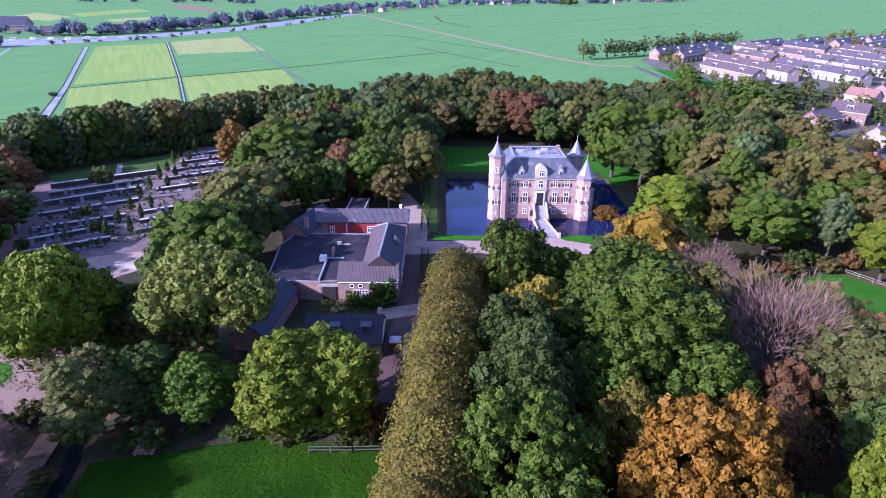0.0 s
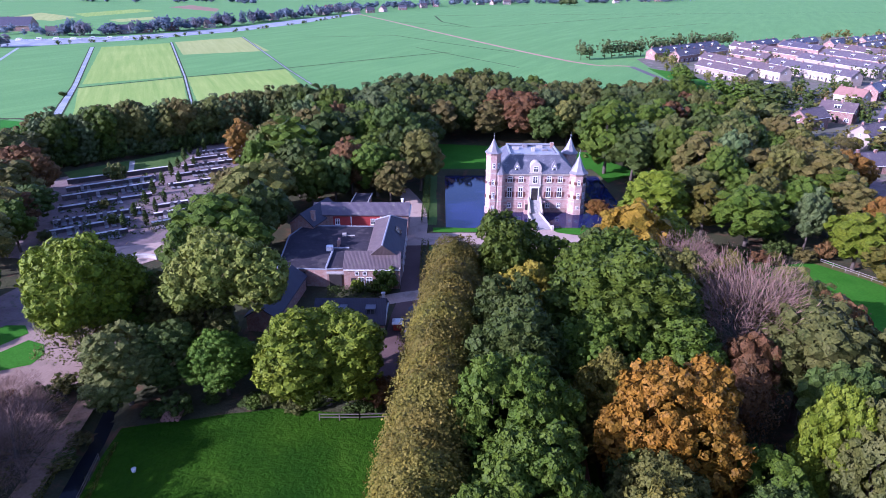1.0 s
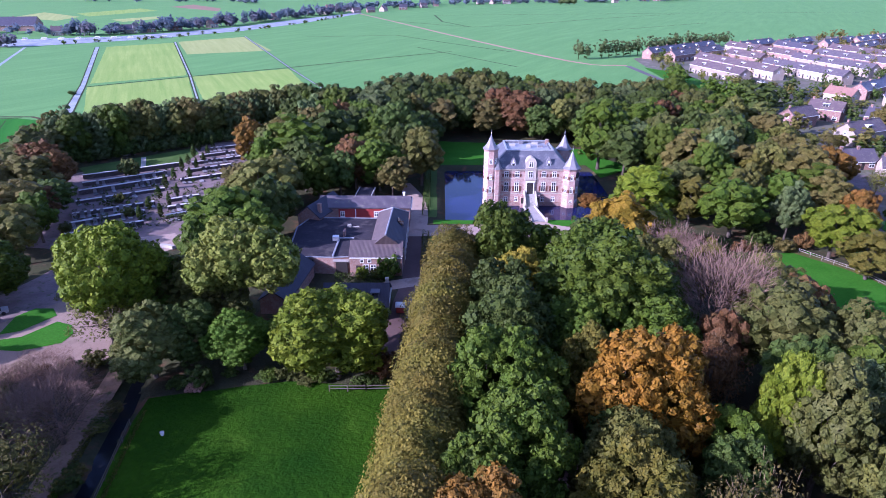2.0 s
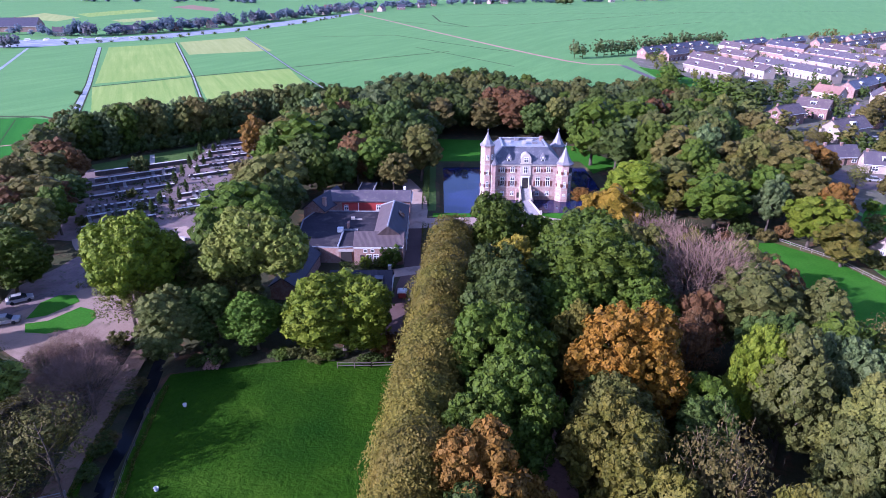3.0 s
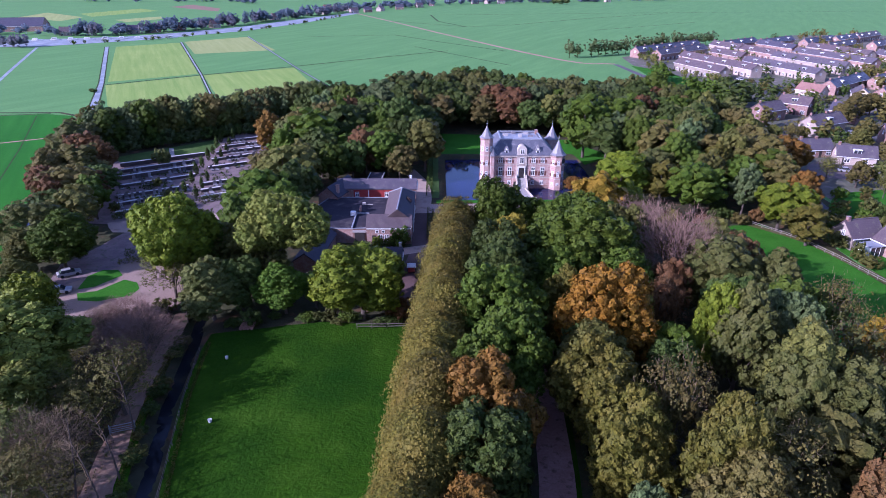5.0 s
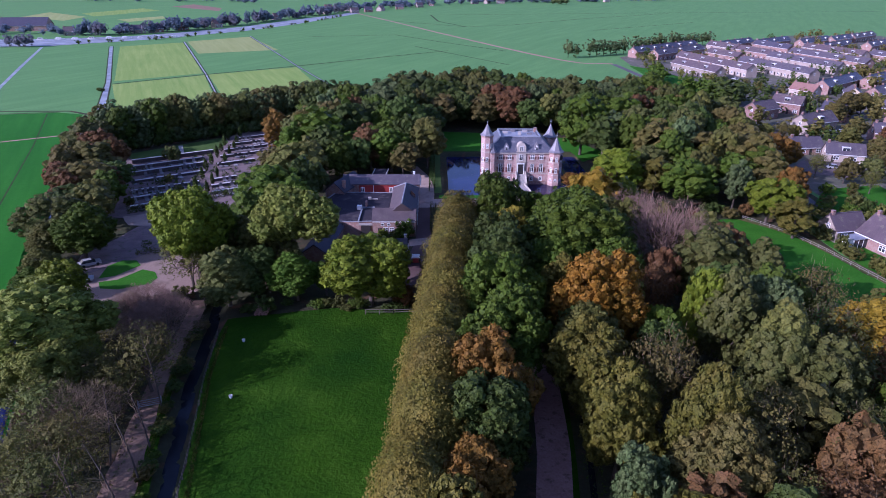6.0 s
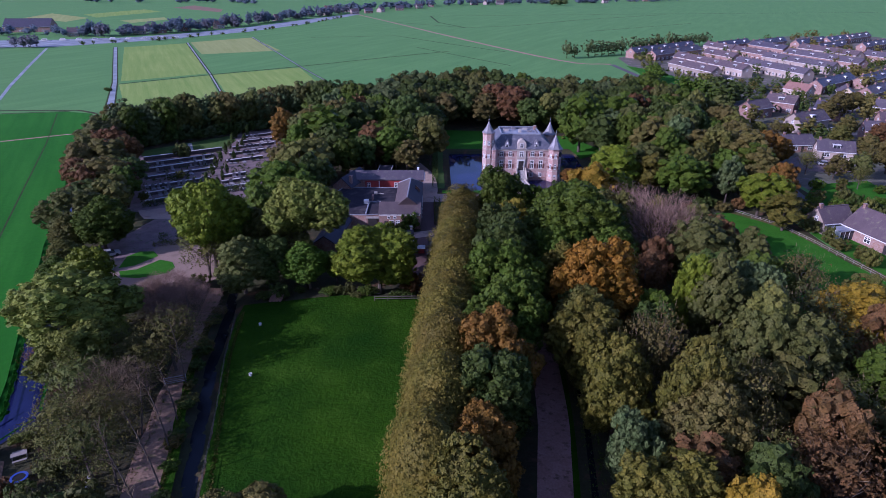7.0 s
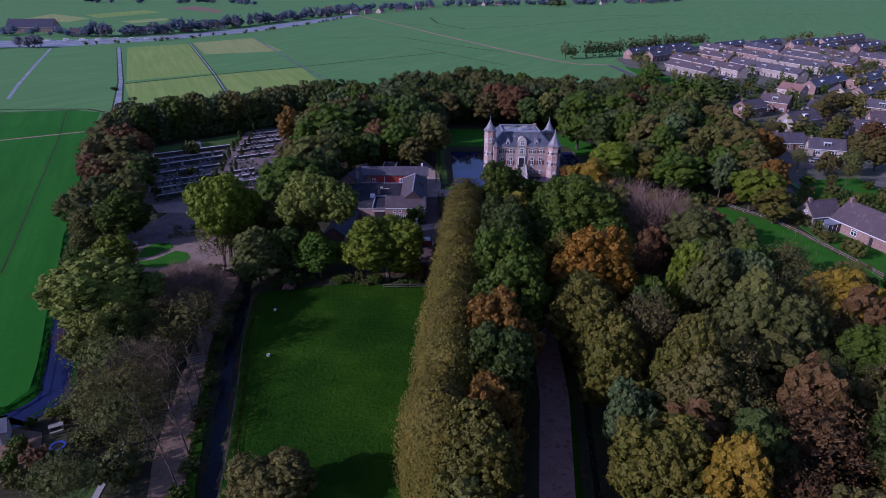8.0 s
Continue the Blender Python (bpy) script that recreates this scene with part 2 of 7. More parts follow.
# Blue of the reflected sky is put into the base colour.
WATER = water_material("moat_water", (0.009, 0.011, 0.042), 0.05, 0.05, 0.35)
# Pale base with hardly any gloss: the sky's reflection is painted as colour.
RIVER = water_material("sky_toned_water", (0.19, 0.20, 0.205), 0.5, 0.05, 0.08)
DITCH_WATER = water_material("ditch_water", (0.010, 0.011, 0.013), 0.1, 0.06, 0.2)
PINK_BRICK = brickwork("pink_brick", (0.305, 0.168, 0.135), (0.40, 0.245, 0.196), (0.42, 0.32, 0.275))
RED_BRICK = brickwork("red_brick", (0.17, 0.075, 0.055), (0.23, 0.11, 0.08), (0.26, 0.20, 0.17))
DARK_BRICK = brickwork("dark_brick", (0.045, 0.032, 0.03), (0.07, 0.05, 0.045), (0.09, 0.075, 0.07))
BROWN_BRICK = brickwork("brown_brick", (0.22, 0.11, 0.08), (0.28, 0.15, 0.11), (0.30, 0.23, 0.19))
YELLOW_BRICK = brickwork("yellow_brick", (0.46, 0.36, 0.20), (0.52, 0.41, 0.24), (0.50, 0.44, 0.34))
SANDSTONE = surface("sandstone", (0.41, 0.352, 0.285), (0.52, 0.46, 0.385), 0.5, 6, 0.85, 0.3, 0.02)
WHITE = surface("white_paint", (0.74, 0.73, 0.70), (0.80, 0.79, 0.76), 0.6, 5, 0.55, 0.15, 0.01)
RENDERED = surface("pale_render", (0.34, 0.275, 0.222), (0.43, 0.358, 0.295), 0.3, 4, 0.85, 0.2, 0.02, None, 0.0, 0.25)
SLATE = ribbed("slate", (0.082, 0.082, 0.098), (0.125, 0.123, 0.14), "Z", 0.22, 0.5, 0.6, (0.185, 0.175, 0.175))
SLATE_PALE = ribbed("pale_slate", (0.165, 0.152, 0.155), (0.235, 0.218, 0.22), "Z", 0.22, 0.4, 0.4)
DARK_TILE = ribbed("dark_tile", (0.052, 0.045, 0.058), (0.082, 0.070, 0.086), "X", 0.24, 0.5, 0.6)
NAVY_TILE = ribbed("dark_blue_tile", (0.026, 0.024, 0.034), (0.044, 0.040, 0.052), "X", 0.24, 0.8, 0.4)
COACH_TILE = ribbed("coach_house_tile", (0.075, 0.052, 0.050), (0.112, 0.080, 0.075), "X", 0.24, 0.6, 0.6, (0.10, 0.09, 0.06))
BROWN_TILE = ribbed("brown_tile", (0.082, 0.055, 0.056), (0.118, 0.080, 0.080), "X", 0.24, 0.6, 0.7, (0.15, 0.14, 0.08))
GREY_TILE = ribbed("grey_tile", (0.075, 0.059, 0.068), (0.105, 0.083, 0.093), "X", 0.24, 0.6, 0.7, (0.14, 0.13, 0.09))
RED_TILE = ribbed("red_tile", (0.22, 0.11, 0.08), (0.28, 0.15, 0.11), "X", 0.24, 0.65, 0.7)
BITUMEN = surface("bitumen", (0.030, 0.027, 0.034), (0.052, 0.047, 0.056), 0.15, 2.5, 0.92, 0.2, 0.02, (0.07, 0.06, 0.058))
LEAD = surface("lead", (0.24, 0.25, 0.27), (0.32, 0.33, 0.35), 0.5, 3, 0.45, 0.2, 0.02)
GLASS = glass_material("window_glass")
RED_PAINT = surface("red_paint", (0.27, 0.030, 0.026), (0.35, 0.045, 0.036), 0.5, 5, 0.6, 0.2, 0.01)
SHUTTER_RED = surface("shutter_red", (0.12, 0.042, 0.028), (0.16, 0.06, 0.04), 0.5, 5, 0.6)
DARK_WOOD = surface("dark_wood", (0.018, 0.015, 0.014), (0.035, 0.028, 0.025), 1.0, 9, 0.75, 0.3, 0.02)
OLD_WOOD = surface("old_wood", (0.10, 0.085, 0.07), (0.16, 0.14, 0.115), 1.0, 9, 0.9, 0.4, 0.02)
GREY_WOOD = surface("grey_wood", (0.26, 0.23, 0.19), (0.34, 0.30, 0.26), 1.0, 9, 0.9, 0.4, 0.02)
STONE = surface("grave_stone", (0.115, 0.105, 0.105), (0.215, 0.20, 0.195), 0.8, 6, 0.6, 0.3, 0.02, None, 0.0, 0.8)
CONCRETE = surface("concrete", (0.34, 0.32, 0.295), (0.44, 0.41, 0.375), 0.4, 5, 0.9, 0.3, 0.02, (0.22, 0.21, 0.18))
PLANKS = ribbed("bridge_planks", (0.30, 0.265, 0.235), (0.37, 0.33, 0.295), "Y", 0.2, 0.85, 0.4)
STEEL = surface("grey_steel", (0.30, 0.31, 0.33), (0.38, 0.39, 0.41), 1.0, 6, 0.4, 0.1, 0.01, None, 0.6)
BLUE_NET = surface("blue_cover", (0.03, 0.06, 0.28), (0.04, 0.08, 0.34), 1, 8, 0.6)
CAR_RED = surface("red_car_paint", (0.35, 0.02, 0.02), (0.38, 0.03, 0.025), 1, 8, 0.25, 0.0)
CAR_DARK = surface("dark_car_paint", (0.03, 0.035, 0.045), (0.04, 0.045, 0.055), 1, 8, 0.25, 0.0)
CAR_PALE = surface("silver_car_paint", (0.34, 0.34, 0.345), (0.39, 0.39, 0.395), 1, 8, 0.35, 0.0)
RUBBER = surface("rubber", (0.02, 0.02, 0.02), (0.03, 0.03, 0.03), 1, 8, 0.9)
COPING = surface("pale_coping_stone", (0.54, 0.50, 0.47), (0.64, 0.60, 0.56), 0.5, 5, 0.85, 0.2, 0.02)
BANK_GRASS = surface("dark_bank_grass", (0.035, 0.055, 0.018), (0.06, 0.08, 0.03), 0.2, 1.5, 0.95, 0.6, 0.1)


# ---- mesh tools ----
def part(name, bm, material, parent=None, label=""):
    """Links a bmesh as one mesh object under a thing or under a part."""
    me = bpy.data.meshes.new(name)
    bmesh.ops.recalc_face_normals(bm, faces=bm.faces)
    bm.to_mesh(me)
    bm.free()
    for m in material if isinstance(material, (list, tuple)) else (material,):
        me.materials.append(m)
    ob = new(name, me)
    if parent:
        ob.parent = parent
    return tagged(ob, label)


def arrays(name, verts, faces, material, parent=None):
    me = bpy.data.meshes.new(name)
    me.from_pydata(verts, [], faces)
    me.materials.append(material)
    ob = new(name, me)
    if parent:
        ob.parent = parent
    return ob


def thing(name, x, y, z=0.0, turn=0.0, label="", category="", group="", kind=""):
    ob = new(name)
    ob.empty_display_size = 0.5
    ob.matrix_basis = pose(x, y, z, 0, 0, turn)
    return tagged(ob, label, category, group, kind)


def box(bm, x0, x1, y0, y1, z0, z1, slot=0):
    v = [bm.verts.new(p) for p in ((x0, y0, z0), (x1, y0, z0), (x1, y1, z0), (x0, y1, z0), (x0, y0, z1), (x1, y0, z1), (x1, y1, z1), (x0, y1, z1))]
    for q in ((0, 3, 2, 1), (4, 5, 6, 7), (0, 1, 5, 4), (1, 2, 6, 5), (2, 3, 7, 6), (3, 0, 4, 7)):
        bm.faces.new([v[i] for i in q]).material_index = slot
    return v


def boxed(*spans):
    bm = bmesh.new()
    for s in spans:
        box(bm, *s)
    return bm


def ring_mesh(bm, rings, close=True):
    """Skins a list of rings of points, and caps the ends."""
    vs = [[bm.verts.new(p) for p in r] for r in rings]
    n = len(rings[0])
    for a, b in zip(vs, vs[1:]):
        for i in range(n):
            j = (i + 1) % n
            bm.faces.new((a[i], a[j], b[j], b[i]))
    if close:
        bm.faces.new(vs[0][::-1])
        bm.faces.new(vs[-1])
    return bm


def polygon_ring(cx, cy, z, r, n=8, phase=0.3927):
    return [(cx + r * math.cos(phase + i * math.tau / n), cy + r * math.sin(phase + i * math.tau / n), z) for i in range(n)]


def prism_bm(points, z0, z1):
    return ring_mesh(bmesh.new(), [[(x, y, z0) for x, y in points], [(x, y, z1) for x, y in points]])


def sheet(name, points, z, material, label, category, kind="structure"):
    """A flat piece of ground with a slightly uneven outline."""
    rng = random.Random(len(name) + int(abs(points[0][0]) * 10))
    out = []
    for (xa, ya), (xb, yb) in zip(points, points[1:] + points[:1]):
        n = max(1, int(math.hypot(xb - xa, yb - ya) / 3.0))
        for i in range(n):
            f = i / n
            j = 0.0 if i == 0 else 0.22
            out.append((xa + (xb - xa) * f + rng.uniform(-j, j), ya + (yb - ya) * f + rng.uniform(-j, j)))
    bm = bmesh.new()
    verts = [bm.verts.new((x, y, z)) for x, y in out]
    for tri in tessellate_polygon([[Vector((x, y, 0)) for x, y in out]]):
        bm.faces.new([verts[k] for k in tri])
    ob = part(name, bm, material)
    for p in ob.data.polygons:
        if p.normal.z < 0:
            p.flip()
    return tagged(ob, label, category, kind=kind)


def strip(name, line, width, z, material, label, category, kind="structure"):
    """A path or ditch along a line; width is one number or one for each point."""
    pts = [Vector(p) for p in line]
    w = width if isinstance(width, (list, tuple)) else [width] * len(pts)
    left, right = [], []
    for i, p in enumerate(pts):
        d = (pts[min(i + 1, len(pts) - 1)] - pts[max(i - 1, 0)]).normalized()
        n = Vector((-d.y, d.x))
        left.append(p + n * w[i] / 2)
        right.append(p - n * w[i] / 2)
    vs = [(p.x, p.y, z) for p in right + left]
    k = len(pts)
    ob = arrays(name, vs, [(i, i + 1, k + i + 1, k + i) for i in range(k - 1)], material)
    return tagged(ob, label, category, kind=kind)


def smooth_line(points, steps=6):
    """Catmull-Rom through the points."""
    p = [Vector(q) for q in points]
    p = [2 * p[0] - p[1]] + p + [2 * p[-1] - p[-2]]
    out = []
    for a, b, c, d in zip(p, p[1:], p[2:], p[3:]):
        for i in range(steps):
            t = i / steps
            out.append(0.5 * (2 * b + (c - a) * t + (2 * a - 5 * b + 4 * c - d) * t * t + (3 * b - a - 3 * c + d) * t ** 3))
    return out + [p[-2]]


# ---- ground and water ----
CANAL = [(-130, -131), (-82, -121.4), (-75.6, -118.4), (-73.2, -113), (-77.0, -104), (-80.8, -95.5), (-98.5, -56), (-139, 42), (-159, 99), (-191.5, 176), (-271, 352)]
DITCH = [(-55, -74), (-53.2, -84), (-51.4, -99), (-48.2, -114), (-44.5, -132), (-41, -152), (-36, -180), (-30, -228)]
PARK = [(-136, 30), (-127, 46), (-106, 74), (-74, 96), (-34, 112), (-5, 135), (30, 135), (70, 128), (98, 112), (112, 70), (92, 20), (88, -30), (74, -30), (71, -48), (76, -82), (90, -260), (-90, -260), (-90, -122), (-82, -121.4), (-75.6, -118.4), (-73.2, -113), (-77.0, -104), (-80.8, -95.5), (-98.5, -56), (-122, 2)]
MOAT = (-11.8, 33.5, -13.4, 31.0)


def line_distance(X, Y, line):
    best = np.full(X.shape, 1e9)
    for (xa, ya), (xb, yb) in zip(line, line[1:]):
        dx, dy = xb - xa, yb - ya
        f = np.clip(((X - xa) * dx + (Y - ya) * dy) / (dx * dx + dy * dy), 0, 1)
        best = np.minimum(best, np.hypot(X - xa - f * dx, Y - ya - f * dy))
    return best


def hollow(d, half, bank, depth):
    return -depth * np.clip((half + bank - d) / bank, 0, 1)


def build_ground():
    gx = np.r_[-6000, -3500, -2000, -1200, np.arange(-800, -210, 30), np.arange(-210, -20, 1.6), np.arange(-20, 50, 1.25), np.arange(50, 110, 8), np.arange(110, 800, 40), 1200, 2000, 3500, 6000]
    gy = np.r_[-3000, -1200, -600, -350, np.arange(-230, -150, 4), np.arange(-150, 60, 1.6), np.arange(60, 400, 14), np.arange(400, 1500, 50), 2000, 3000, 4500, 8000]
    X, Y = np.meshgrid(gx, gy)
    Z = np.zeros(X.shape)
    Z = np.minimum(Z, hollow(line_distance(X, Y, CANAL[:8]), 1.0, 2.0, 1.4))
    Z = np.minimum(Z, hollow(line_distance(X, Y, DITCH), 0.2, 2.3, 1.5))
    x0, x1, y0, y1 = MOAT
    inner = np.minimum(np.minimum(X - x0, x1 - X), np.minimum(Y - y0, y1 - Y))
    Z = np.minimum(Z, -2.2 * np.clip(inner / 2.4, 0, 1))
    ny, nx = X.shape
    idx = np.arange(ny * nx).reshape(ny, nx)
    faces = np.stack([idx[:-1, :-1], idx[:-1, 1:], idx[1:, 1:], idx[1:, :-1]], -1).reshape(-1, 4)
    ob = arrays("ground", np.stack([X, Y, Z], -1).reshape(-1, 3).tolist(), faces.tolist(), GRASS)
    ob.data.materials.append(FOREST_FLOOR)
    mx, my = ((X[:-1, :-1] + X[1:, 1:]) / 2).ravel(), ((Y[:-1, :-1] + Y[1:, 1:]) / 2).ravel()
    for p in ob.data.polygons:
        p.use_smooth = True
    in_park = np.zeros(mx.shape, bool)
    for (xa, ya), (xb, yb) in zip(PARK, PARK[1:] + PARK[:1]):
        if ya != yb:
            in_park ^= ((ya > my) != (yb > my)) & (mx < (xb - xa) * (my - ya) / (yb - ya) + xa)
    ob.data.polygons.foreach_set("material_index", in_park.astype(np.int32))
    ob.data.materials.append(GRASS_WEST)
    way = sorted((y, x) for x, y in CANAL[3:8])
    west = (mx < np.interp(my, [p[0] for p in way], [p[1] for p in way])) & (my < 60) & (my > -135) & (mx > -340) & ~in_park
    ob.data.polygons.foreach_set("material_index", np.where(west, 2, in_park).astype(np.int32))
    tagged(ob, "flat green polder pasture stretching to the horizon", "ground", kind="structure")


build_ground()
strip("water_canal", smooth_line(CANAL[:8]), [5.4] * 43, -0.55, WATER, "still dark water of a straight field canal", "canal")
strip("water_ditch", smooth_line(DITCH), [3.6] * 43, -1.0, DITCH_WATER, "narrow dark water ditch beside the meadow", "ditch")
sheet("water_moat", [(MOAT[0] + 0.6, MOAT[2] + 0.6), (MOAT[1] - 0.6, MOAT[2] + 0.6), (MOAT[1] - 0.6, MOAT[3] - 0.6), (MOAT[0] + 0.6, MOAT[3] - 0.6)], -1.0, WATER, "still dark moat water round the castle", "moat")
# Far water in the pale colour that stands in for reflected sky.
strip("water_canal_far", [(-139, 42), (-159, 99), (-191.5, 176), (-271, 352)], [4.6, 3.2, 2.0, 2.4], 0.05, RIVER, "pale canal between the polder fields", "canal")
for line, w in (([(-139, 42), (-159, 99), (-191.5, 176), (-271, 352)], [6.2, 4.8, 3.4, 3.6]), ([(-112, 116), (-149.8, 209), (-227, 390)], [1.9, 2.1, 2.6]), ([(-62, 150), (-100.3, 237.5), (-185, 442)], [1.4, 1.8, 2.2])):
    strip("ditch_bank", line, w, 0.045, BANK_GRASS, "dark rough grass bank beside the water", "bank")
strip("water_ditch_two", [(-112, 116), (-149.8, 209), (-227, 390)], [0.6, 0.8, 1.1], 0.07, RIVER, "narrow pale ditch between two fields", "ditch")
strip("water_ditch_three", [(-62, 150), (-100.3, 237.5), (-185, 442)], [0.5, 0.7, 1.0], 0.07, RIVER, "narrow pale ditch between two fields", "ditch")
strip("ditch_cross", smooth_line([(-187, 170), (-148.3, 205.5), (-103.6, 242), (-55, 287), (-3.9, 331.5)], 3), 1.6, 0.08, BANK_GRASS, "dark overgrown cross ditch through the fields", "ditch")
RIVER_NEAR = [(-700, 290), (-321, 354), (-261, 411), (-204, 500), (-170, 592), (-137, 726), (-120, 800)]
RIVER_FAR = [(-138, 800), (-144, 775), (-187, 656), (-221, 549), (-262, 477), (-294, 436), (-357, 407), (-700, 362)]
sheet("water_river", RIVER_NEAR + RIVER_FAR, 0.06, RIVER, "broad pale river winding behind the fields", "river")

sheet("field_hay_one", [(-190, 180), (-152, 210), (-225, 385), (-264, 352)], 0.04, HAY, "mown yellow-green field with wheel tracks", "field")
sheet("field_hay_two", [(-154, 103), (-117, 123), (-148.5, 203), (-186, 169)], 0.04, HAY, "mown yellow-green field with wheel tracks", "field")
sheet("field_hay_three", [(-114, 128), (-74, 160), (-102, 238), (-147, 205)], 0.04, HAY, "mown yellow-green field beside a ditch", "field")
sheet("field_hay_four", [(-187, 307), (-135, 333), (-184, 438), (-225, 392)], 0.04, HAY_PALE, "pale yellow stubble field by the river", "field")
sheet("field_west", [(-143, 41), (-102.0, -56), (-84.2, -96), (-80.3, -104.5), (-77.2, -112.5), (-78.2, -116.2), (-84, -118.4), (-135, -127), (-330, -127), (-330, -50), (-250, -3), (-177, 41), (-150, 57)], 0.03, GRASS_WEST, "deep green pasture beside the canal", "field")
sheet("field_west_two", [(-151, 60), (-178, 44), (-250, 0), (-330, -46), (-330, 60), (-176, 96), (-163, 92)], 0.03, GRASS_WEST, "deep green pasture beside the canal", "field")
sheet("field_far_one", [(-538, 680), (-557, 785), (-461, 695), (-453, 625)], 0.04, HAY_PALE, "pale yellow field beyond the river", "field")
sheet("field_far_two", [(-501, 763), (-472, 895), (-423, 837), (-454, 702)], 0.04, HAY, "pale yellow-green field beyond the river", "field")
sheet("field_far_three", [(-448, 949), (-438, 1026), (-352, 905), (-333, 830)], 0.04, FALLOW, "reddish fallow field beyond the river", "field")
sheet("field_far_four", [(-400, 647), (-370, 712), (-350, 670), (-370, 612)], 0.04, HAY_PALE, "pale yellow field beyond the river", "field")
strip("farm_track", smooth_line([(104, 258), (72, 279), (-1, 460), (-60, 620), (-125, 790)], 4), [4, 4] + [3.4] * 15, 0.06, DIRT, "pale brown farm track through the pastures", "track")
for line, w in (([(-52, 461), (-8, 395), (40, 330)], 1.6), ([(-130, 440), (-52, 461)], 1.4), ([(-75, 651), (20, 560), (75, 590)], 1.8), ([(20, 560), (-10, 640), (-20, 760)], 2.2), ([(75, 590), (180, 700), (330, 820)], 2.0), ([(-30, 360), (35, 250)], 1.2), ([(150, 520), (300, 640)], 1.6), ([(-20, 760), (300, 830), (700, 900)], 2.4)):
    strip("ditch_pasture", line, w, 0.05, BANK_GRASS, "thin dark ditch line across the pasture", "ditch")
for line, w in (([(-106, -72), (-154, 40), (-178, 92)], 0.45), ([(-116, -118), (-200, 60)], 0.45), ([(-175, 97), (-230, 85)], 1.2)):
    strip("ditch_trench", line, w, 0.05, BANK_GRASS, "shallow trench line in the green field", "ditch")
strip("ditch_field", [(-161, 92), (-172, 99), (-205, 98), (-330, 66)], [2.0, 1.8, 1.6, 1.6], 0.055, FOREST_FLOOR, "dark overgrown ditch between two green fields", "ditch")
strip("field_path", [(-148, 57), (-176, 40), (-250, -5)], 1.3, 0.05, DIRT, "narrow pale path across the green field", "path")
strip("water_ditch_left", [(-222, 123), (-241, 163), (-275, 239), (-322, 346)], [1.6, 1.8, 2, 2], 0.05, RIVER, "pale straight ditch between green fields", "ditch")

sheet("meadow", [(-51, -81), (-33, -77), (-15.6, -78.5), (-17, -104), (-20, -150), (-40, -155), (-43.2, -130), (-46.2, -114), (-49.4, -99), (-51, -86)], 0.06, GRASS_NEAR, "lush green grazed meadow between trees", "meadow")
sheet("meadow_east", [(44, -34), (64, -31), (70.6, -47.5), (75, -72), (77, -92), (48, -92), (40, -62)], 0.06, LAWN, "lush green meadow behind a white fence", "meadow")
sheet("lawn_back", [(-12.5, 33), (-14, 20), (-13.5, 62), (4, 60), (34, 52), (44, 30), (33, 20), (31.5, 33)], 0.06, LAWN, "green lawn behind the moat", "lawn")
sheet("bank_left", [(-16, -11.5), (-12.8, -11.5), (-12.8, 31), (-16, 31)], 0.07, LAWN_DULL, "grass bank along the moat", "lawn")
sheet("bank_front", [(-13.5, -15.8), (7.4, -15.8), (7.4, -13.3), (-13.5, -13.3)], 0.07, LAWN, "grass bank in front of the moat", "lawn")
sheet("bank_front_right", [(12.4, -16.5), (32, -19), (33, -13.3), (12.4, -13.3)], 0.07, LAWN, "grass bank in front of the moat", "lawn")

# roads and paths
sheet("forecourt", [(-20, -23.4), (-20, -17), (-8, -16.2), (6, -16), (8, -13.2), (11.6, -13.2), (13.5, -16), (24, -20), (23, -28), (15, -29), (9.5, -38), (5.5, -38), (3, -25), (-4, -22.6)], 0.08, GRAVEL, "pale gravel forecourt before the castle bridge", "path")
strip("path_back", smooth_line([(-17, -20), (-16.8, -10), (-18, 2), (-22, 14)], 4), 4.0, 0.085, GRAVEL, "pale gravel path beside the moat", "path")
strip("path_mews", smooth_line([(-17.4, -22), (-17.4, -34), (-17.2, -45), (-18.2, -54), (-18.6, -62), (-18.9, -70)], 4), [3.6] * 9 + [3.8] * 12, 0.075, PAVING, "paved lane beside the coach house", "lane")
strip("path_cross", smooth_line([(-22, -47.5), (-16, -45.5), (-8, -44.5), (2, -43), (8, -36)], 4), 3.6, 0.09, GRAVEL, "pale gravel path crossing the lane", "path")
AVENUE = [(8, -36), (5.6, -56), (3.6, -78), (2.0, -96), (0.8, -113), (-0.5, -122), (-2.0, -131.5), (-4.6, -148), (-8, -170), (-16, -230)]
strip("path_avenue", smooth_line(AVENUE, 4), 4.3, 0.07, DIRT, "straight dirt avenue path below trees", "path")
strip("verge_west", smooth_line([(-55, -96), (-52.0, -110.5), (-49.3, -121), (-46.9, -132), (-42, -152)], 4), 1.7, 0.064, GRASS_NEAR, "green grass verge between path and ditch", "verge")
strip("verge_avenue", smooth_line([(7.2, -66), (5.2, -84), (4.0, -98), (2.4, -115), (0.9, -126), (-1.5, -142)], 4), 1.9, 0.065, GRASS_NEAR, "green grass verge beside the avenue", "verge")
strip("ditch_avenue", [(10, -70), (6.8, -98), (5.4, -113), (2.9, -131), (0.5, -148)], 0.8, 0.06, DITCH_WATER, "narrow dark ditch beside the avenue", "ditch")
sheet("gravel_court", [(-87.5, -64), (-87, -57), (-77, -48), (-70, -48), (-66, -55), (-60, -62), (-59, -69), (-64, -75.5), (-74, -78.0), (-80, -74)], 0.05, COURT, "grey-pink gravel parking court", "path")
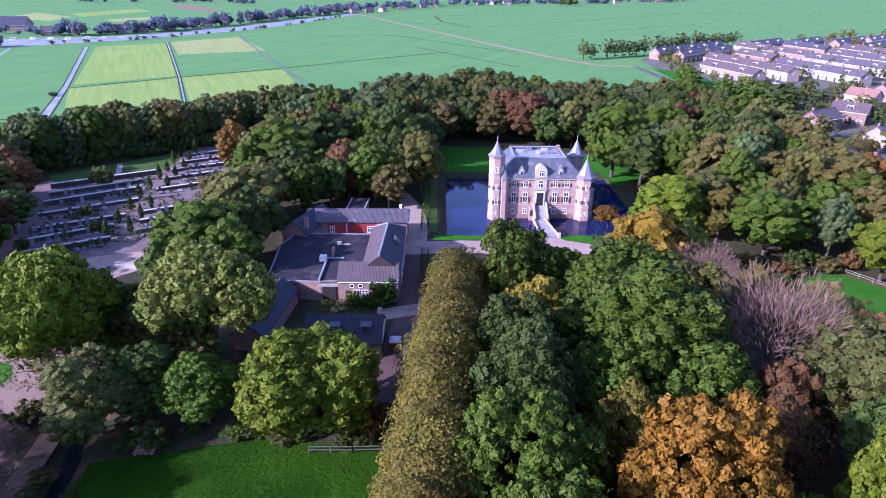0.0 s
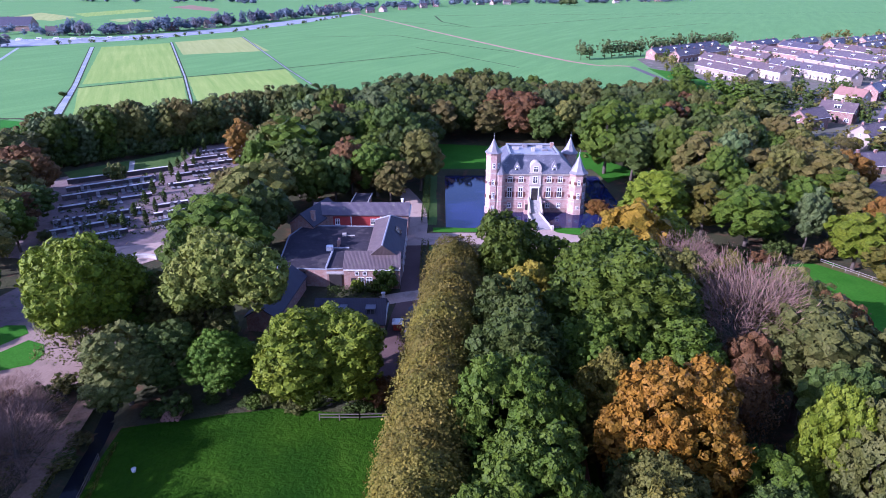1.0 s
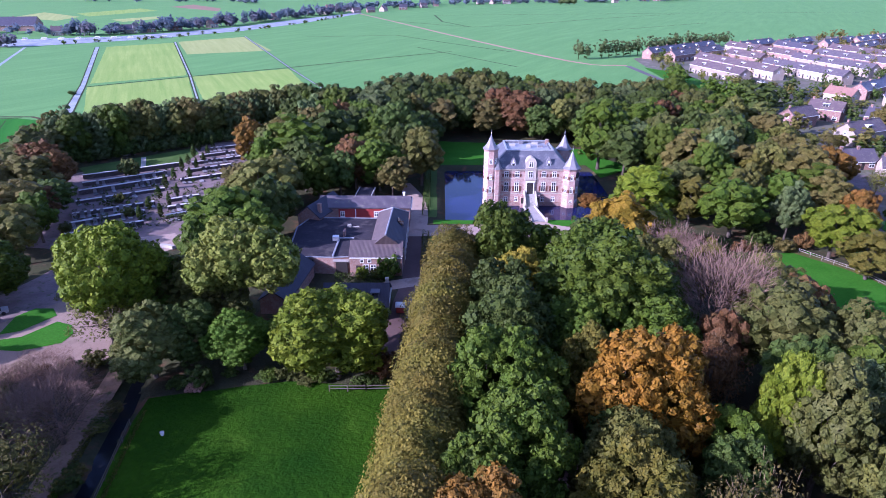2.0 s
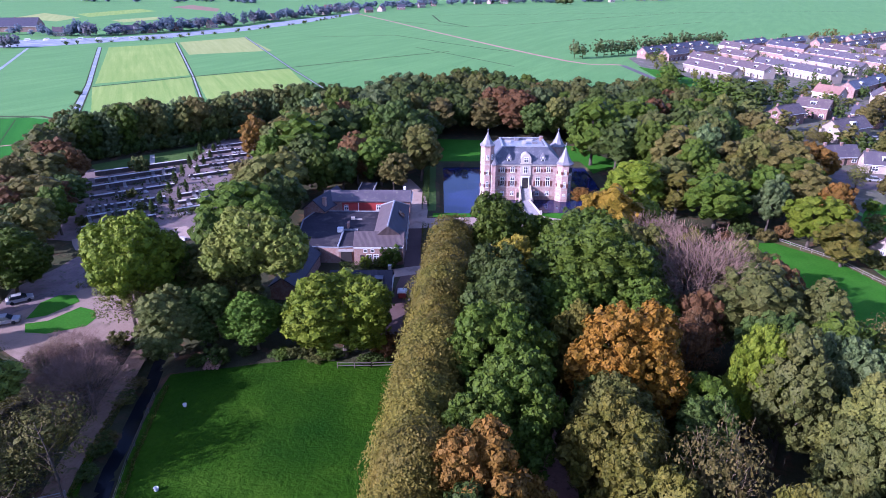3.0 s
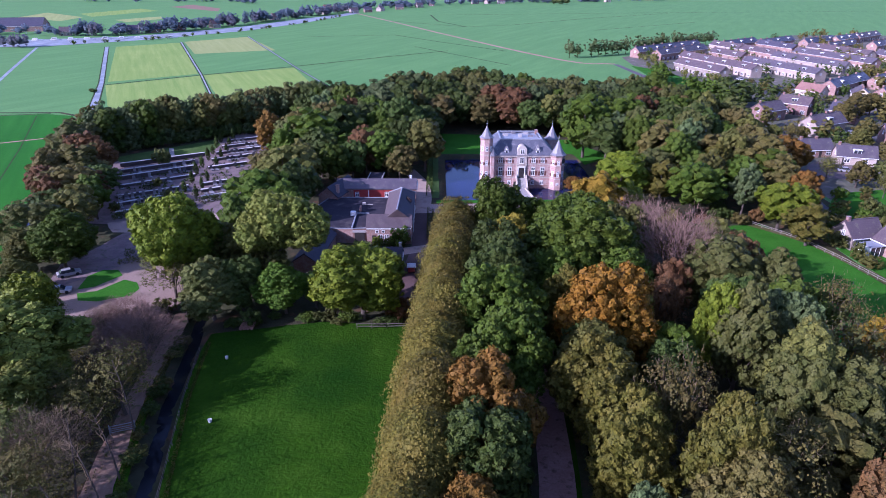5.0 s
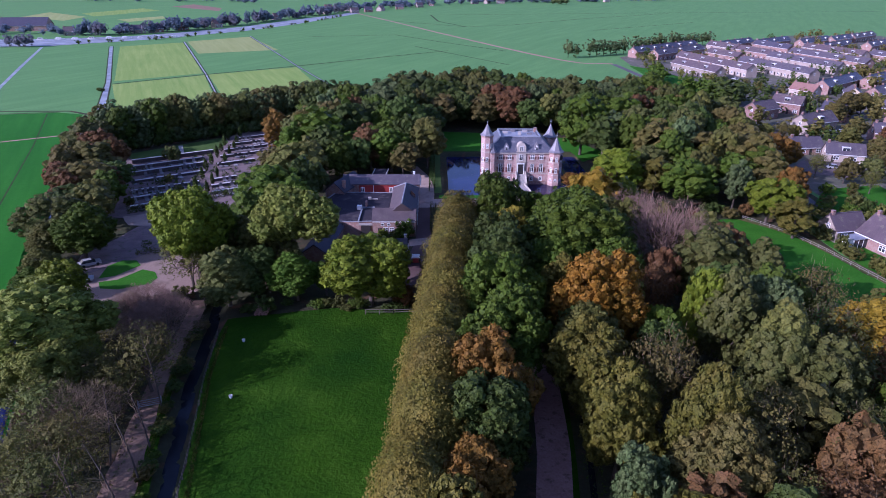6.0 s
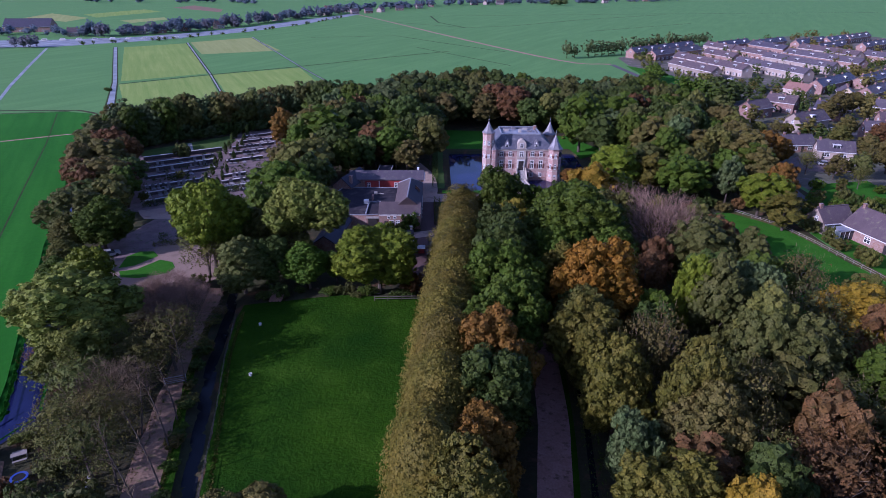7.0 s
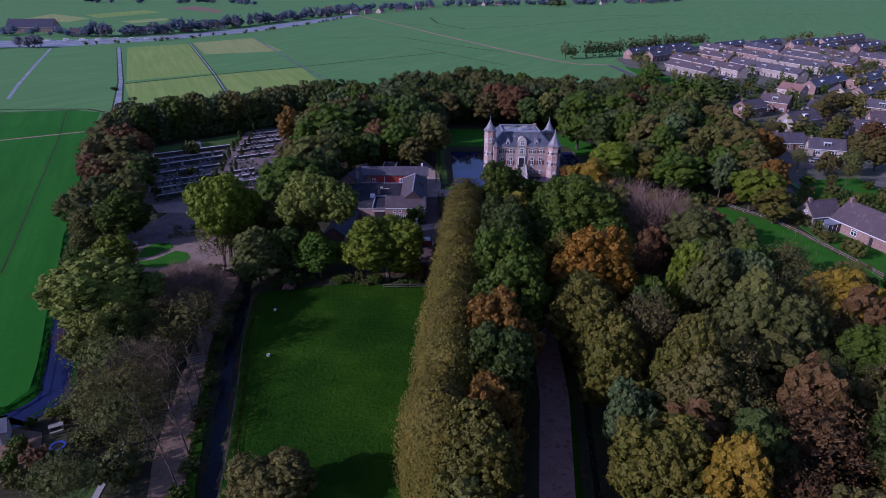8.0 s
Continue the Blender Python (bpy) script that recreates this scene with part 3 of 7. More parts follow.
strip("path_west", smooth_line([(-58, -74), (-56.8, -86), (-56, -98), (-54.4, -108.5), (-52.6, -118), (-50.8, -127.5), (-48.9, -134.5), (-43, -165), (-34, -228)], 4), [2.8] * 12 + [3.4] * 4 + [4.2] * 17, 0.07, DARK_DIRT, "muddy path below bare trees", "path")
for pts in ([(-82.2, -59), (-80.5, -56.2), (-77.5, -56.2), (-75.6, -58.6), (-78.6, -63.6), (-81.4, -64.8)], [(-80.6, -66.4), (-77.4, -65.4), (-74.4, -60.6), (-71.4, -61.8), (-69.8, -64.5), (-70.2, -67.2), (-75.4, -69.6), (-79, -69.2)]):
    o = sheet("lawn_oval", pts, 0.09, LAWN, "bright green clipped lawn in the gravel court", "lawn")
sheet("garden_floor", [(-118, 20), (-110, 6), (-98, -30), (-70, -34), (-64, -26), (-66, 10), (-72, 64), (-84, 66), (-92, 48)], 0.06, CEMETERY, "reddish paved ground between graves", "paving")
sheet("garden_lawn", [(-111, 21), (-117, 28), (-92, 52), (-88, 45), (-88.5, 32)], 0.09, LAWN_DULL, "green lawn above the grave rows", "lawn")
strip("garden_walk", [(-97, 25), (-103.2, 40)], 1.4, 0.11, CONCRETE, "pale stone walk across the lawn", "path")
sheet("garden_forecourt", [(-90.5, -53.5), (-87, -66), (-76, -52), (-76, -43), (-74.5, -35.5), (-80, -31.5), (-85, -33.5), (-87, -44)], 0.07, CEMETERY, "gravel drive before the graves", "path")
sheet("garden_court", [(-88, -36), (-72, -36), (-64, -27), (-70, -22), (-84, -27), (-92, -30)], 0.08, GRAVEL, "pale gravel court before the graves", "path")
sheet("village_floor", [(110, 66), (98, 30), (92, 12), (90, -80), (135, -80), (420, 60), (420, 470), (330, 470), (204, 372), (118, 294), (114, 250), (124, 226), (130, 170), (112, 120)], 0.035, GARDENS, "brown-green gardens and verges of the village", "ground")
sheet("village_green", [(112, 250), (110, 200), (112, 125), (124, 120), (131, 170), (126, 228)], 0.06, LAWN, "green verge at the village edge", "lawn")
sheet("garden_right", [(85, -30), (80, -44), (74, -46), (76, -72), (80, -80), (100, -80), (112, -45), (114, -4), (96, -8), (88, -18)], 0.06, LAWN, "green garden lawn round a villa", "lawn")
strip("verge_fence", smooth_line([(61, -30.5), (69, -41), (72.4, -52), (76, -70), (79, -90)], 4), 2.2, 0.075, GRASS_ROUGH, "tan rough grass verge beside the fence", "verge")
for line, w in (([(126, 190), (150, 205), (168, 168), (150, 148)], 4.5), ([(168, 168), (205, 190), (240, 196)], 4.5), ([(117, 115), (140, 118), (158, 108), (176, 98)], 4.5), ([(112, 62), (132, 62), (150, 56), (176, 54)], 4.2)):
    strip("village_street", smooth_line(line, 4), w, 0.075, ASPHALT, "narrow asphalt street between the houses", "road")
strip("village_lane", smooth_line([(76, -33), (84, -26), (86, -14), (90, 6), (104, 40), (112, 62), (117, 115), (110, 160), (104, 256)], 4), 4.0, 0.08, ASPHALT, "narrow asphalt lane at the village edge", "road")
sheet("yard_right", [(107.8, 24.5), (119, 17), (117, 6), (108, 3), (100, 8), (101, 17)], 0.07, CEMETERY, "paved yard before a house", "paving")


# ---- trees ----
def unit(v):
    return v / np.maximum(np.linalg.norm(v, axis=-1, keepdims=True), 1e-9)


def leaf_quads(rng, centres, normals, size, slim=0.62):
    """A rhombic spray of leaves at each centre, facing its normal."""
    n = len(centres)
    t = unit(np.cross(normals, rng.normal(size=(n, 3))))
    b = np.cross(normals, t)
    s = size * rng.uniform(0.65, 1.35, (n, 1))
    quad = np.stack([centres + t * s, centres + b * s * slim, centres - t * s * 0.9, centres - b * s * slim], 1)
    quad[:, 2] += normals * s * 0.25
    return quad.reshape(-1, 3)


def twelve_faces():
    """A small ball of twelve four-sided faces."""
    out = []
    for i, j, k in ((0, 1, 2), (1, 2, 0), (2, 0, 1)):
        for a in (-1, 1):
            for c in (-1, 1):
                q = np.zeros((4, 3))
                q[0, i] = 2 * a
                q[2, j] = 2 * c
                for n, s in ((1, 1), (3, -1)):
                    q[n, i], q[n, j], q[n, k] = a, c, s * a * c
                out.append(q)
    out = np.array(out)
    return out / np.linalg.norm(out, axis=-1, keepdims=True)


BALL = twelve_faces()


def floret(rng, c, r, out, fill):
    """The dense inside of one clump: an uneven half ball that faces outwards."""
    a = rng.uniform(0, 6.28)
    turn = np.array([[math.cos(a), -math.sin(a), 0], [math.sin(a), math.cos(a), 0], [0, 0, 1]])
    q = BALL @ turn.T
    wave = 1 + 0.20 * np.sin(q @ rng.normal(0, 3.6, 3) + a)
    keep = (q.mean(1) @ out) > -0.1
    q = (q * wave[..., None] * rng.uniform(0.93, 1.04, (len(q), 1, 1)))[keep]
    return (q * r * fill * np.array([1, 1, 0.88]) + c).reshape(-1, 3)


def finer_ball():
    """The small ball with every face cut in four."""
    out = []
    for a, b, c, d in BALL:
        m, ab, bc, cd, da = (a + b + c + d) / 4, (a + b) / 2, (b + c) / 2, (c + d) / 2, (d + a) / 2
        out += [(a, ab, m, da), (ab, b, bc, m), (m, bc, c, cd), (da, m, cd, d)]
    out = np.array(out)
    return out / np.linalg.norm(out, axis=-1, keepdims=True)


FINE_BALL = finer_ball()


def tuft(rng, c, r, out):
    """A spray of many small leafy facets that stand unevenly round a centre and face outwards."""
    a = rng.uniform(0, 6.28)
    turn = np.array([[math.cos(a), -math.sin(a), 0], [math.sin(a), math.cos(a), 0], [0, 0, 1]])
    q = FINE_BALL @ turn.T
    q = q[(q.mean(1) @ out) > -0.05]
    n, m = len(q), q.mean(1, keepdims=True)
    q = m * rng.uniform(0.62, 1.18, (n, 1, 1)) + (q - m) * rng.uniform(0.8, 1.35, (n, 1, 1)) + m * rng.normal(0, 0.19, (n, 4, 1))
    return (q * r * np.array([1, 1, 0.88]) + c).reshape(-1, 3)


def off_ground(pts, floor):
    """Leaves out what would lie below the ground."""
    q = pts.reshape(-1, 4, 3)
    q = q[q[:, :, 2].mean(1) > floor].reshape(-1, 3)
    q[:, 2] = np.maximum(q[:, 2], floor * 0.5)
    return q


def crown_points(seed, clumps, per, leaf, height=16.0, low=3.2, radius=6.0, lumpy=0.16, tip=0.0, openness=0.0, clump=0.27, dense=True, inmost=0.66):
    """A crown of many clumps of leaves: an uneven outline with gaps between the clumps."""
    rng = np.random.default_rng(seed)
    mid, half = (height + low) / 2, (height - low) / 2
    k = np.arange(clumps) + 0.5
    phi, cz = k * 2.399963 + rng.uniform(0, 0.9, clumps), 1 - 2 * k / clumps
    d = np.stack([np.cos(phi) * np.sqrt(1 - cz ** 2), np.sin(phi) * np.sqrt(1 - cz ** 2), cz], -1)
    lobe = 1 + lumpy * np.sin(3 * phi + seed) * np.sqrt(1 - cz ** 2) + rng.normal(0, lumpy * 0.6, clumps)
    f = rng.uniform(inmost, 0.92, clumps) * lobe
    taper = 1 - tip * np.clip(d[:, 2], -0.2, 1)
    centre = d * f[:, None] * np.stack([radius * taper, radius * taper, np.full(clumps, half)], -1)
    size = rng.uniform(0.75, 1.3, clumps) * clump * radius
    quads = []
    for c, r, out in zip(centre, size, d):
        v = unit(rng.normal(size=(per, 3)))
        v = v[(v @ out) > -0.45]
        if dense:
            quads.append(floret(rng, c, r, out, 0.72 if inmost > 0.7 else 0.84))
        keep = rng.uniform(size=len(v)) > openness
        v = v[keep]
        p = c + v * r * rng.uniform(0.78, 1.22, (len(v), 1)) * np.array([1, 1, 0.85])
        quads.append(leaf_quads(rng, p, unit(v * 0.9 + out * 0.25 + rng.normal(0, 0.32, v.shape) + [0, 0, 0.25]), leaf))
    n_in = 60 if dense else 260
    inner = unit(rng.normal(size=(n_in, 3))) * rng.uniform(0.1, 0.62, (n_in, 1)) ** 0.6 * np.array([radius, radius, half])
    quads.append(leaf_quads(rng, inner, unit(inner + rng.normal(0, 1.0, inner.shape)), leaf * 3.0))
    return off_ground(np.concatenate(quads) + [0, 0, mid], 0.15), centre + [0, 0, mid]


def ripple(rng, length, n=5):
    """A soft random field over space with waves of about the given length."""
    k = unit(rng.normal(size=(n, 3))) * math.tau / (length * rng.uniform(0.7, 1.4, (n, 1)))
    ph = rng.uniform(0, 6.28, n)
    return lambda p: np.sin(p @ k.T + ph).sum(-1) / n ** 0.5


def dome_points(seed, leaves, leaf, height=16.0, low=1.4, radius=6.0, lobes=12, lobe=0.44, reach=0.55, tip=0.0, spray=0.9, sprays=170, near=False):
    """A crown of several leafy domes on a dense heart; sprays of leaves swell out of each dome, with hollows between them."""
    rng = np.random.default_rng(seed)
    mid, half = (height + low) / 2, (height - low) / 2
    axes = np.array([radius, radius, half])
    k = np.arange(lobes) + 0.5
    phi, cz = k * 2.399963 + rng.uniform(0, 0.8, lobes), 1 - 1.62 * k / lobes
    d = np.stack([np.cos(phi) * np.sqrt(1 - cz ** 2), np.sin(phi) * np.sqrt(1 - cz ** 2), cz], -1)
    taper = 1 - tip * np.clip(d[:, 2:], -0.3, 1)
    centre = np.concatenate([d * rng.uniform(reach - 0.16, reach + 0.18, (lobes, 1)) * np.concatenate([taper, taper, np.ones((lobes, 1))], 1), [[0, 0, 0]]])
    size = np.append(lobe * rng.uniform(0.66, 1.22, lobes), 0.62)

    def outside(p, own, share):
        dist = np.linalg.norm(p[:, None] - centre[None], axis=-1) / size[None]
        dist[np.arange(len(p)), own] = 9
        return dist.min(1) > share

    own = rng.choice(lobes + 1, sprays * 30, p=size ** 2 / (size ** 2).sum())
    v = unit(rng.normal(size=(len(own), 3)))
    p = centre[own] + v * size[own, None]
    ok = outside(p, own, 0.96) & (p[:, 2] > -0.9)
    v, p = v[ok], p[ok] * axes
    chosen = [0]
    far = np.linalg.norm(p - p[0], axis=-1)
    while len(chosen) < sprays:
        k = int((far * rng.uniform(0.55, 1.0, len(far))).argmax())
        chosen.append(k)
        far = np.minimum(far, np.linalg.norm(p - p[k], axis=-1))
    quads = []
    for k in chosen:
        out = unit(v[k] * 0.6 + unit(p[k] / axes) * 0.4)
        r = spray * rng.uniform(0.5, 1.4)
        c = p[k] + out * (rng.uniform(-0.5, 0.35) * spray - 0.3 * spray)
        quads.append(tuft(rng, c, r, out) if near else floret(rng, c, r, out, 0.9))
        w = unit(rng.normal(size=(leaves, 3)) + out * 0.55)
        q = c + w * r * rng.uniform(0.82, 1.16, (leaves, 1)) * [1, 1, 0.88]
        quads.append(leaf_quads(rng, q, unit(w * 0.9 + out * 0.3 + rng.normal(0, 0.34, w.shape) + [0, 0, 0.1]), leaf))
    for i in range(lobes + 1):
        q = centre[i] + BALL * size[i] * 0.9
        q = q[outside(q.mean(1), np.full(len(q), i), 0.86)]
        quads.append((q * axes).reshape(-1, 3))
    return off_ground(np.concatenate(quads) + [0, 0, mid], 0.3), centre[:-1] * axes * 0.9 + [0, 0, mid]


def row_points(seed, leaves, leaf, height=14.0, radius=5.0):
    """A tree of a clipped row: broad at the foot, leaning in towards a rounded top."""
    rng = np.random.default_rng(seed)
    field, small = ripple(rng, 3.0), ripple(rng, 1.1)

    def skin(f, a):
        r = radius * (1 - 0.30 * f ** 1.6) * np.sqrt(np.clip(1 - (np.maximum(f - 0.62, 0) / 0.38) ** 2.4, 0, 1))
        return np.stack([r * np.cos(a), r * np.sin(a), f * height], -1)

    f, a = 1 - rng.uniform(0, 1, leaves) ** 1.35, rng.uniform(0, 6.28, leaves)
    p = skin(f, a)
    out = unit(np.stack([np.cos(a), np.sin(a), 0.25 + np.maximum(f - 0.6, 0) * 4], -1))
    n1 = field(p) * 0.6 + small(p) * 0.3
    p = p + out * (0.55 * n1[:, None] + rng.normal(0, 0.16, (leaves, 1)))
    quads = [leaf_quads(rng, p, unit(out + rng.normal(0, 0.36, p.shape)), leaf)]
    fs, sides = np.append(np.linspace(0, 0.62, 5), np.linspace(0.72, 1.0, 5)), 14
    rings = np.stack([skin(np.full(sides, g), np.arange(sides) * math.tau / sides) * [0.92, 0.92, 0.97] for g in fs])
    nxt = np.roll(rings, -1, 1)
    quads.append(np.stack([rings[:-1], nxt[:-1], nxt[1:], rings[1:]], 2).reshape(-1, 3))
    return off_ground(np.concatenate(quads), 0.1), np.array([[0.6 * radius * math.cos(i * 1.3), 0.6 * radius * math.sin(i * 1.3), height * (0.3 + 0.06 * i)] for i in range(8)])


def quads_mesh(name, pts, material):
    me = bpy.data.meshes.new(name)
    n = len(pts)
    me.vertices.add(n)
    me.vertices.foreach_set("co", np.ascontiguousarray(pts, dtype=np.float32).ravel())
    me.loops.add(n)
    me.loops.foreach_set("vertex_index", np.arange(n, dtype=np.int32))
    me.polygons.add(n // 4)
    me.polygons.foreach_set("loop_start", np.arange(0, n, 4, dtype=np.int32))
    me.materials.append(material)
    me.update(calc_edges=True)
    return me


def tube(bm, a, b, ra, rb, sides=6, bend=0.0, rng=None):
    a, b = Vector(a), Vector(b)
    d = (b - a).normalized()
    u = d.orthogonal().normalized()
    w = d.cross(u)
    rings = []
    for i in range(4):
        f = i / 3
        c = a.lerp(b, f) + (u * bend * math.sin(f * math.pi) if bend else Vector())
        r = ra + (rb - ra) * f
        rings.append([tuple(c + (u * math.cos(k * math.tau / sides) + w * math.sin(k * math.tau / sides)) * r) for k in range(sides)])
    ring_mesh(bm, rings)


def trunk_bm(seed, height, low, radius, targets, girth=0.32):
    rng = random.Random(seed)
    bm = bmesh.new()
    top = height * 0.72
    tube(bm, (0, 0, -0.1), (rng.uniform(-0.3, 0.3), rng.uniform(-0.3, 0.3), top), girth * 1.3, girth * 0.25, 8, 0.25)
    for t in targets:
        z0 = rng.uniform(low * 0.7, top * 0.7)
        f = 1 - 0.6 * z0 / top
        tube(bm, (0, 0, z0), tuple(t), girth * 0.5 * f, girth * 0.08, 5, rng.uniform(-0.6, 0.6))
    return bm


def twig_points(seed, n, height, low, radius):
    """Bare twigs: slim slivers that fan out through the crown."""
    rng = np.random.default_rng(seed)
    mid, half = (height + low) / 2, (height - low) / 2
    d = unit(rng.normal(size=(n, 3)) + [0, 0, 0.35])
    lobe = 1 + 0.18 * np.sin(np.arctan2(d[:, 1], d[:, 0]) * 4 + seed)
    p = d * (rng.uniform(0.25, 1.0, (n, 1)) ** 0.55) * lobe[:, None] * np.array([radius, radius, half])
    axis = unit(d * 0.9 + [0, 0, 0.75] + rng.normal(0, 0.42, (n, 3)))
    side = unit(np.cross(axis, rng.normal(size=(n, 3))))
    ln, w = rng.uniform(0.3, 0.85, (n, 1)), rng.uniform(0.012, 0.030, (n, 1))
    q = np.stack([p - axis * ln, p + side * w, p + axis * ln, p - side * w], 1).reshape(-1, 3) + [0, 0, mid]
    q[:, 2] = np.maximum(q[:, 2], 0.2)
    return q


PROTO = {}


def make_proto(key, seed, grown, height, low, radius, limbs=9, girth=0.32, twigs=0):
    pts, centres = grown
    rng = random.Random(seed)
    targets = rng.sample(list(centres), min(limbs, len(centres)))
    bm = trunk_bm(seed, height, low, radius, targets, girth)
    trunk = part("trunk", bm, BARK)
    crown = new("crown", quads_mesh("crown", pts, LEAF["green"]))
    twig = new("branch_crown", quads_mesh("branch_crown", twig_points(seed + 5, twigs, height, low, radius), TWIG_GREY)) if twigs else None
    PROTO[key] = (trunk.data, crown.data, twig.data if twig else None, height, radius)
    for o in (trunk, crown, twig):
        if o:
            bpy.data.objects.remove(o)


for i in range(6):
    low, seed = (1.6, 1.0, 2.4, 1.2, 1.8, 2.0)[i], 11 + i * 7
    shape = ((11, 14, 9, 12, 15, 10)[i], (0.46, 0.42, 0.50, 0.44, 0.40, 0.46)[i], (0.58, 0.60, 0.55, 0.58, 0.62, 0.6)[i], (0.1, 0.2, 0.0, 0.25, 0.12, 0.05)[i])
    make_proto(("round", i), seed, dome_points(seed, 10, 0.20, 16.0, low, 6.0, *shape, (0.80, 0.74, 0.88, 0.78, 0.84, 0.86)[i], (195, 215, 180, 200, 185, 180)[i]), 16.0, low, 6.0)
    make_proto(("great", i), seed, dome_points(seed, 9, 0.16, 16.0, low, 6.0, *shape, (0.72, 0.66, 0.80, 0.70, 0.76, 0.78)[i], (235, 262, 214, 246, 226, 216)[i], True), 16.0, low, 6.0)
for i in range(2):
    make_proto(("tall", i), 211 + i * 7, dome_points(211 + i * 7, 9, 0.16, 16.0, 5.6, 6.0, (11, 9)[i], 0.46, 0.58, 0.1, 0.74, 250, True), 16.0, 5.6, 6.0, 16, 0.3, 120)
for i in range(5):
    low, seed = (1.2, 0.8, 2.0, 1.0, 1.6)[i], 51 + i * 7
    make_proto(("mid", i), seed, dome_points(seed, 7, 0.25, 16.0, low, 6.0, (8, 11, 9, 12, 7)[i], (0.50, 0.44, 0.47, 0.42, 0.52)[i], 0.55, 0.08 * i, 1.22, 76), 16.0, low, 6.0, 5)
for i in range(3):
    seed = 91 + i * 7
    make_proto(("sparse", i), seed, crown_points(seed, 90, 40, 0.2, 16.0, 4.2, 6.0, 0.2, 0.0, 0.12, 0.2, False), 16.0, 4.2, 6.0, 16, 0.24, 350)
for i in range(2):
    seed = 121 + i * 7
    make_proto(("bare", i), seed, crown_points(seed, 12, 10, 0.2, 16.0, 2.0, 6.0, 0.2, 0.0, 0.5, 0.27, False), 16.0, 2.0, 6.0, 14, 0.24, 6500)
for i in range(3):
    make_proto(("hedgerow", i), 151 + i * 7, row_points(151 + i * 7, 5200, 0.16), 14.0, 0.3, 5.0, 4)
make_proto(("shrub", 0), 181, crown_points(181, 30, 18, 0.17, 3.0, 0.1, 2.0, 0.2), 3.0, 0.1, 2.0, 4, 0.07)
make_proto(("column", 0), 191, crown_points(191, 60, 12, 0.12, 6.0, 0.05, 0.8, 0.06, 0.7, 0.0, 0.3), 6.0, 0.05, 0.8, 0, 0.1)

WORDS = {"green": "green", "dark": "dark green", "brightgreen": "bright green", "yellowgreen": "yellow-green", "lime": "pale green", "olive": "olive-green",
         "tan": "tan-brown", "straw": "straw-coloured", "gold": "golden", "goldolive": "golden olive", "yellowolive": "yellow-olive", "yellow": "yellow", "orange": "bright orange",
         "rust": "rust-brown", "redbrown": "red-brown", "greygreen": "grey-green", "bluegrey": "blue-grey", "grey": "grey-green"}
FORMS = {"round": "broad deciduous tree with {} autumn leaves", "great": "broad deciduous tree with {} autumn leaves", "tall": "tall deciduous tree with a high {} crown on bare limbs", "mid": "deciduous woodland tree with {} autumn leaves", "sparse": "half-bare tree with thin {} leaves",
         "bare": "leafless tree with dense bare {} twigs", "hedgerow": "tall clipped row tree with {} leaves to the ground", "shrub": "dense {} shrub on the ground", "column": "slim columnar conifer, {}"}
tree_rng = random.Random(5)


def tree(x, y, h, r, colour, form="round", bark=None, group="", z=0.0):
    """A trunk with limbs and a leafy crown, scaled from one of a few grown shapes."""
    shapes = [k for k in PROTO if k[0] == form]
    trunk, crown, twigs, h0, r0 = PROTO[tree_rng.choice(shapes)]
    root = new("shrub" if form == "shrub" else "tree")
    s = tree_rng.uniform(0.93, 1.07)
    root.matrix_basis = Matrix.Translation((x, y, z)) @ Euler((0, 0, tree_rng.uniform(0, 6.28))).to_matrix().to_4x4() @ Matrix.Diagonal((r / r0 * s, r / r0 / s, h / h0, 1))
    word = {"bare": "brown" if colour == "brown" else "grey"}.get(form, WORDS.get(colour, "green"))
    tagged(root, FORMS[form].format(word), "shrub" if form == "shrub" else "tree", group)
    t = new("trunk", trunk)
    t.parent = root
    t.material_slots[0].link, t.material_slots[0].material = "OBJECT", bark or BARK
    if form != "bare":
        c = new("crown", crown)
        c.parent = root
        c.material_slots[0].link, c.material_slots[0].material = "OBJECT", (LEAF_DENSE if form == "column" else LEAF)[colour]
    if twigs:
        w = new("branch_crown", twigs)
        w.parent = root
        w.material_slots[0].link, w.material_slots[0].material = "OBJECT", TWIG_BROWN if colour == "brown" else TWIG_GREY
    PLACED.append((x, y, r))
    return root


PLACED = []


def grove(rows, group):
    for x, y, h, r, c in rows:
        form = "round"
        for f in ("sparse", "bare", "tall"):
            if c.startswith(f):
                form, c = f, c.split("_")[1]
        if form == "round" and x > 12 and c in ("tan", "greygreen", "redbrown", "olive") and tree_rng.random() < 0.4:
            form = "sparse"
        if h <= 4:
            form = "shrub"
        if form == "round" and y > -45:
            form = "mid"
        if form == "round" and -142 < y < -52 and (-46 < x < 24 or y < -118 or x < -66):
            form = "great"
        tree(x, y, h, r, c, form, group=group)


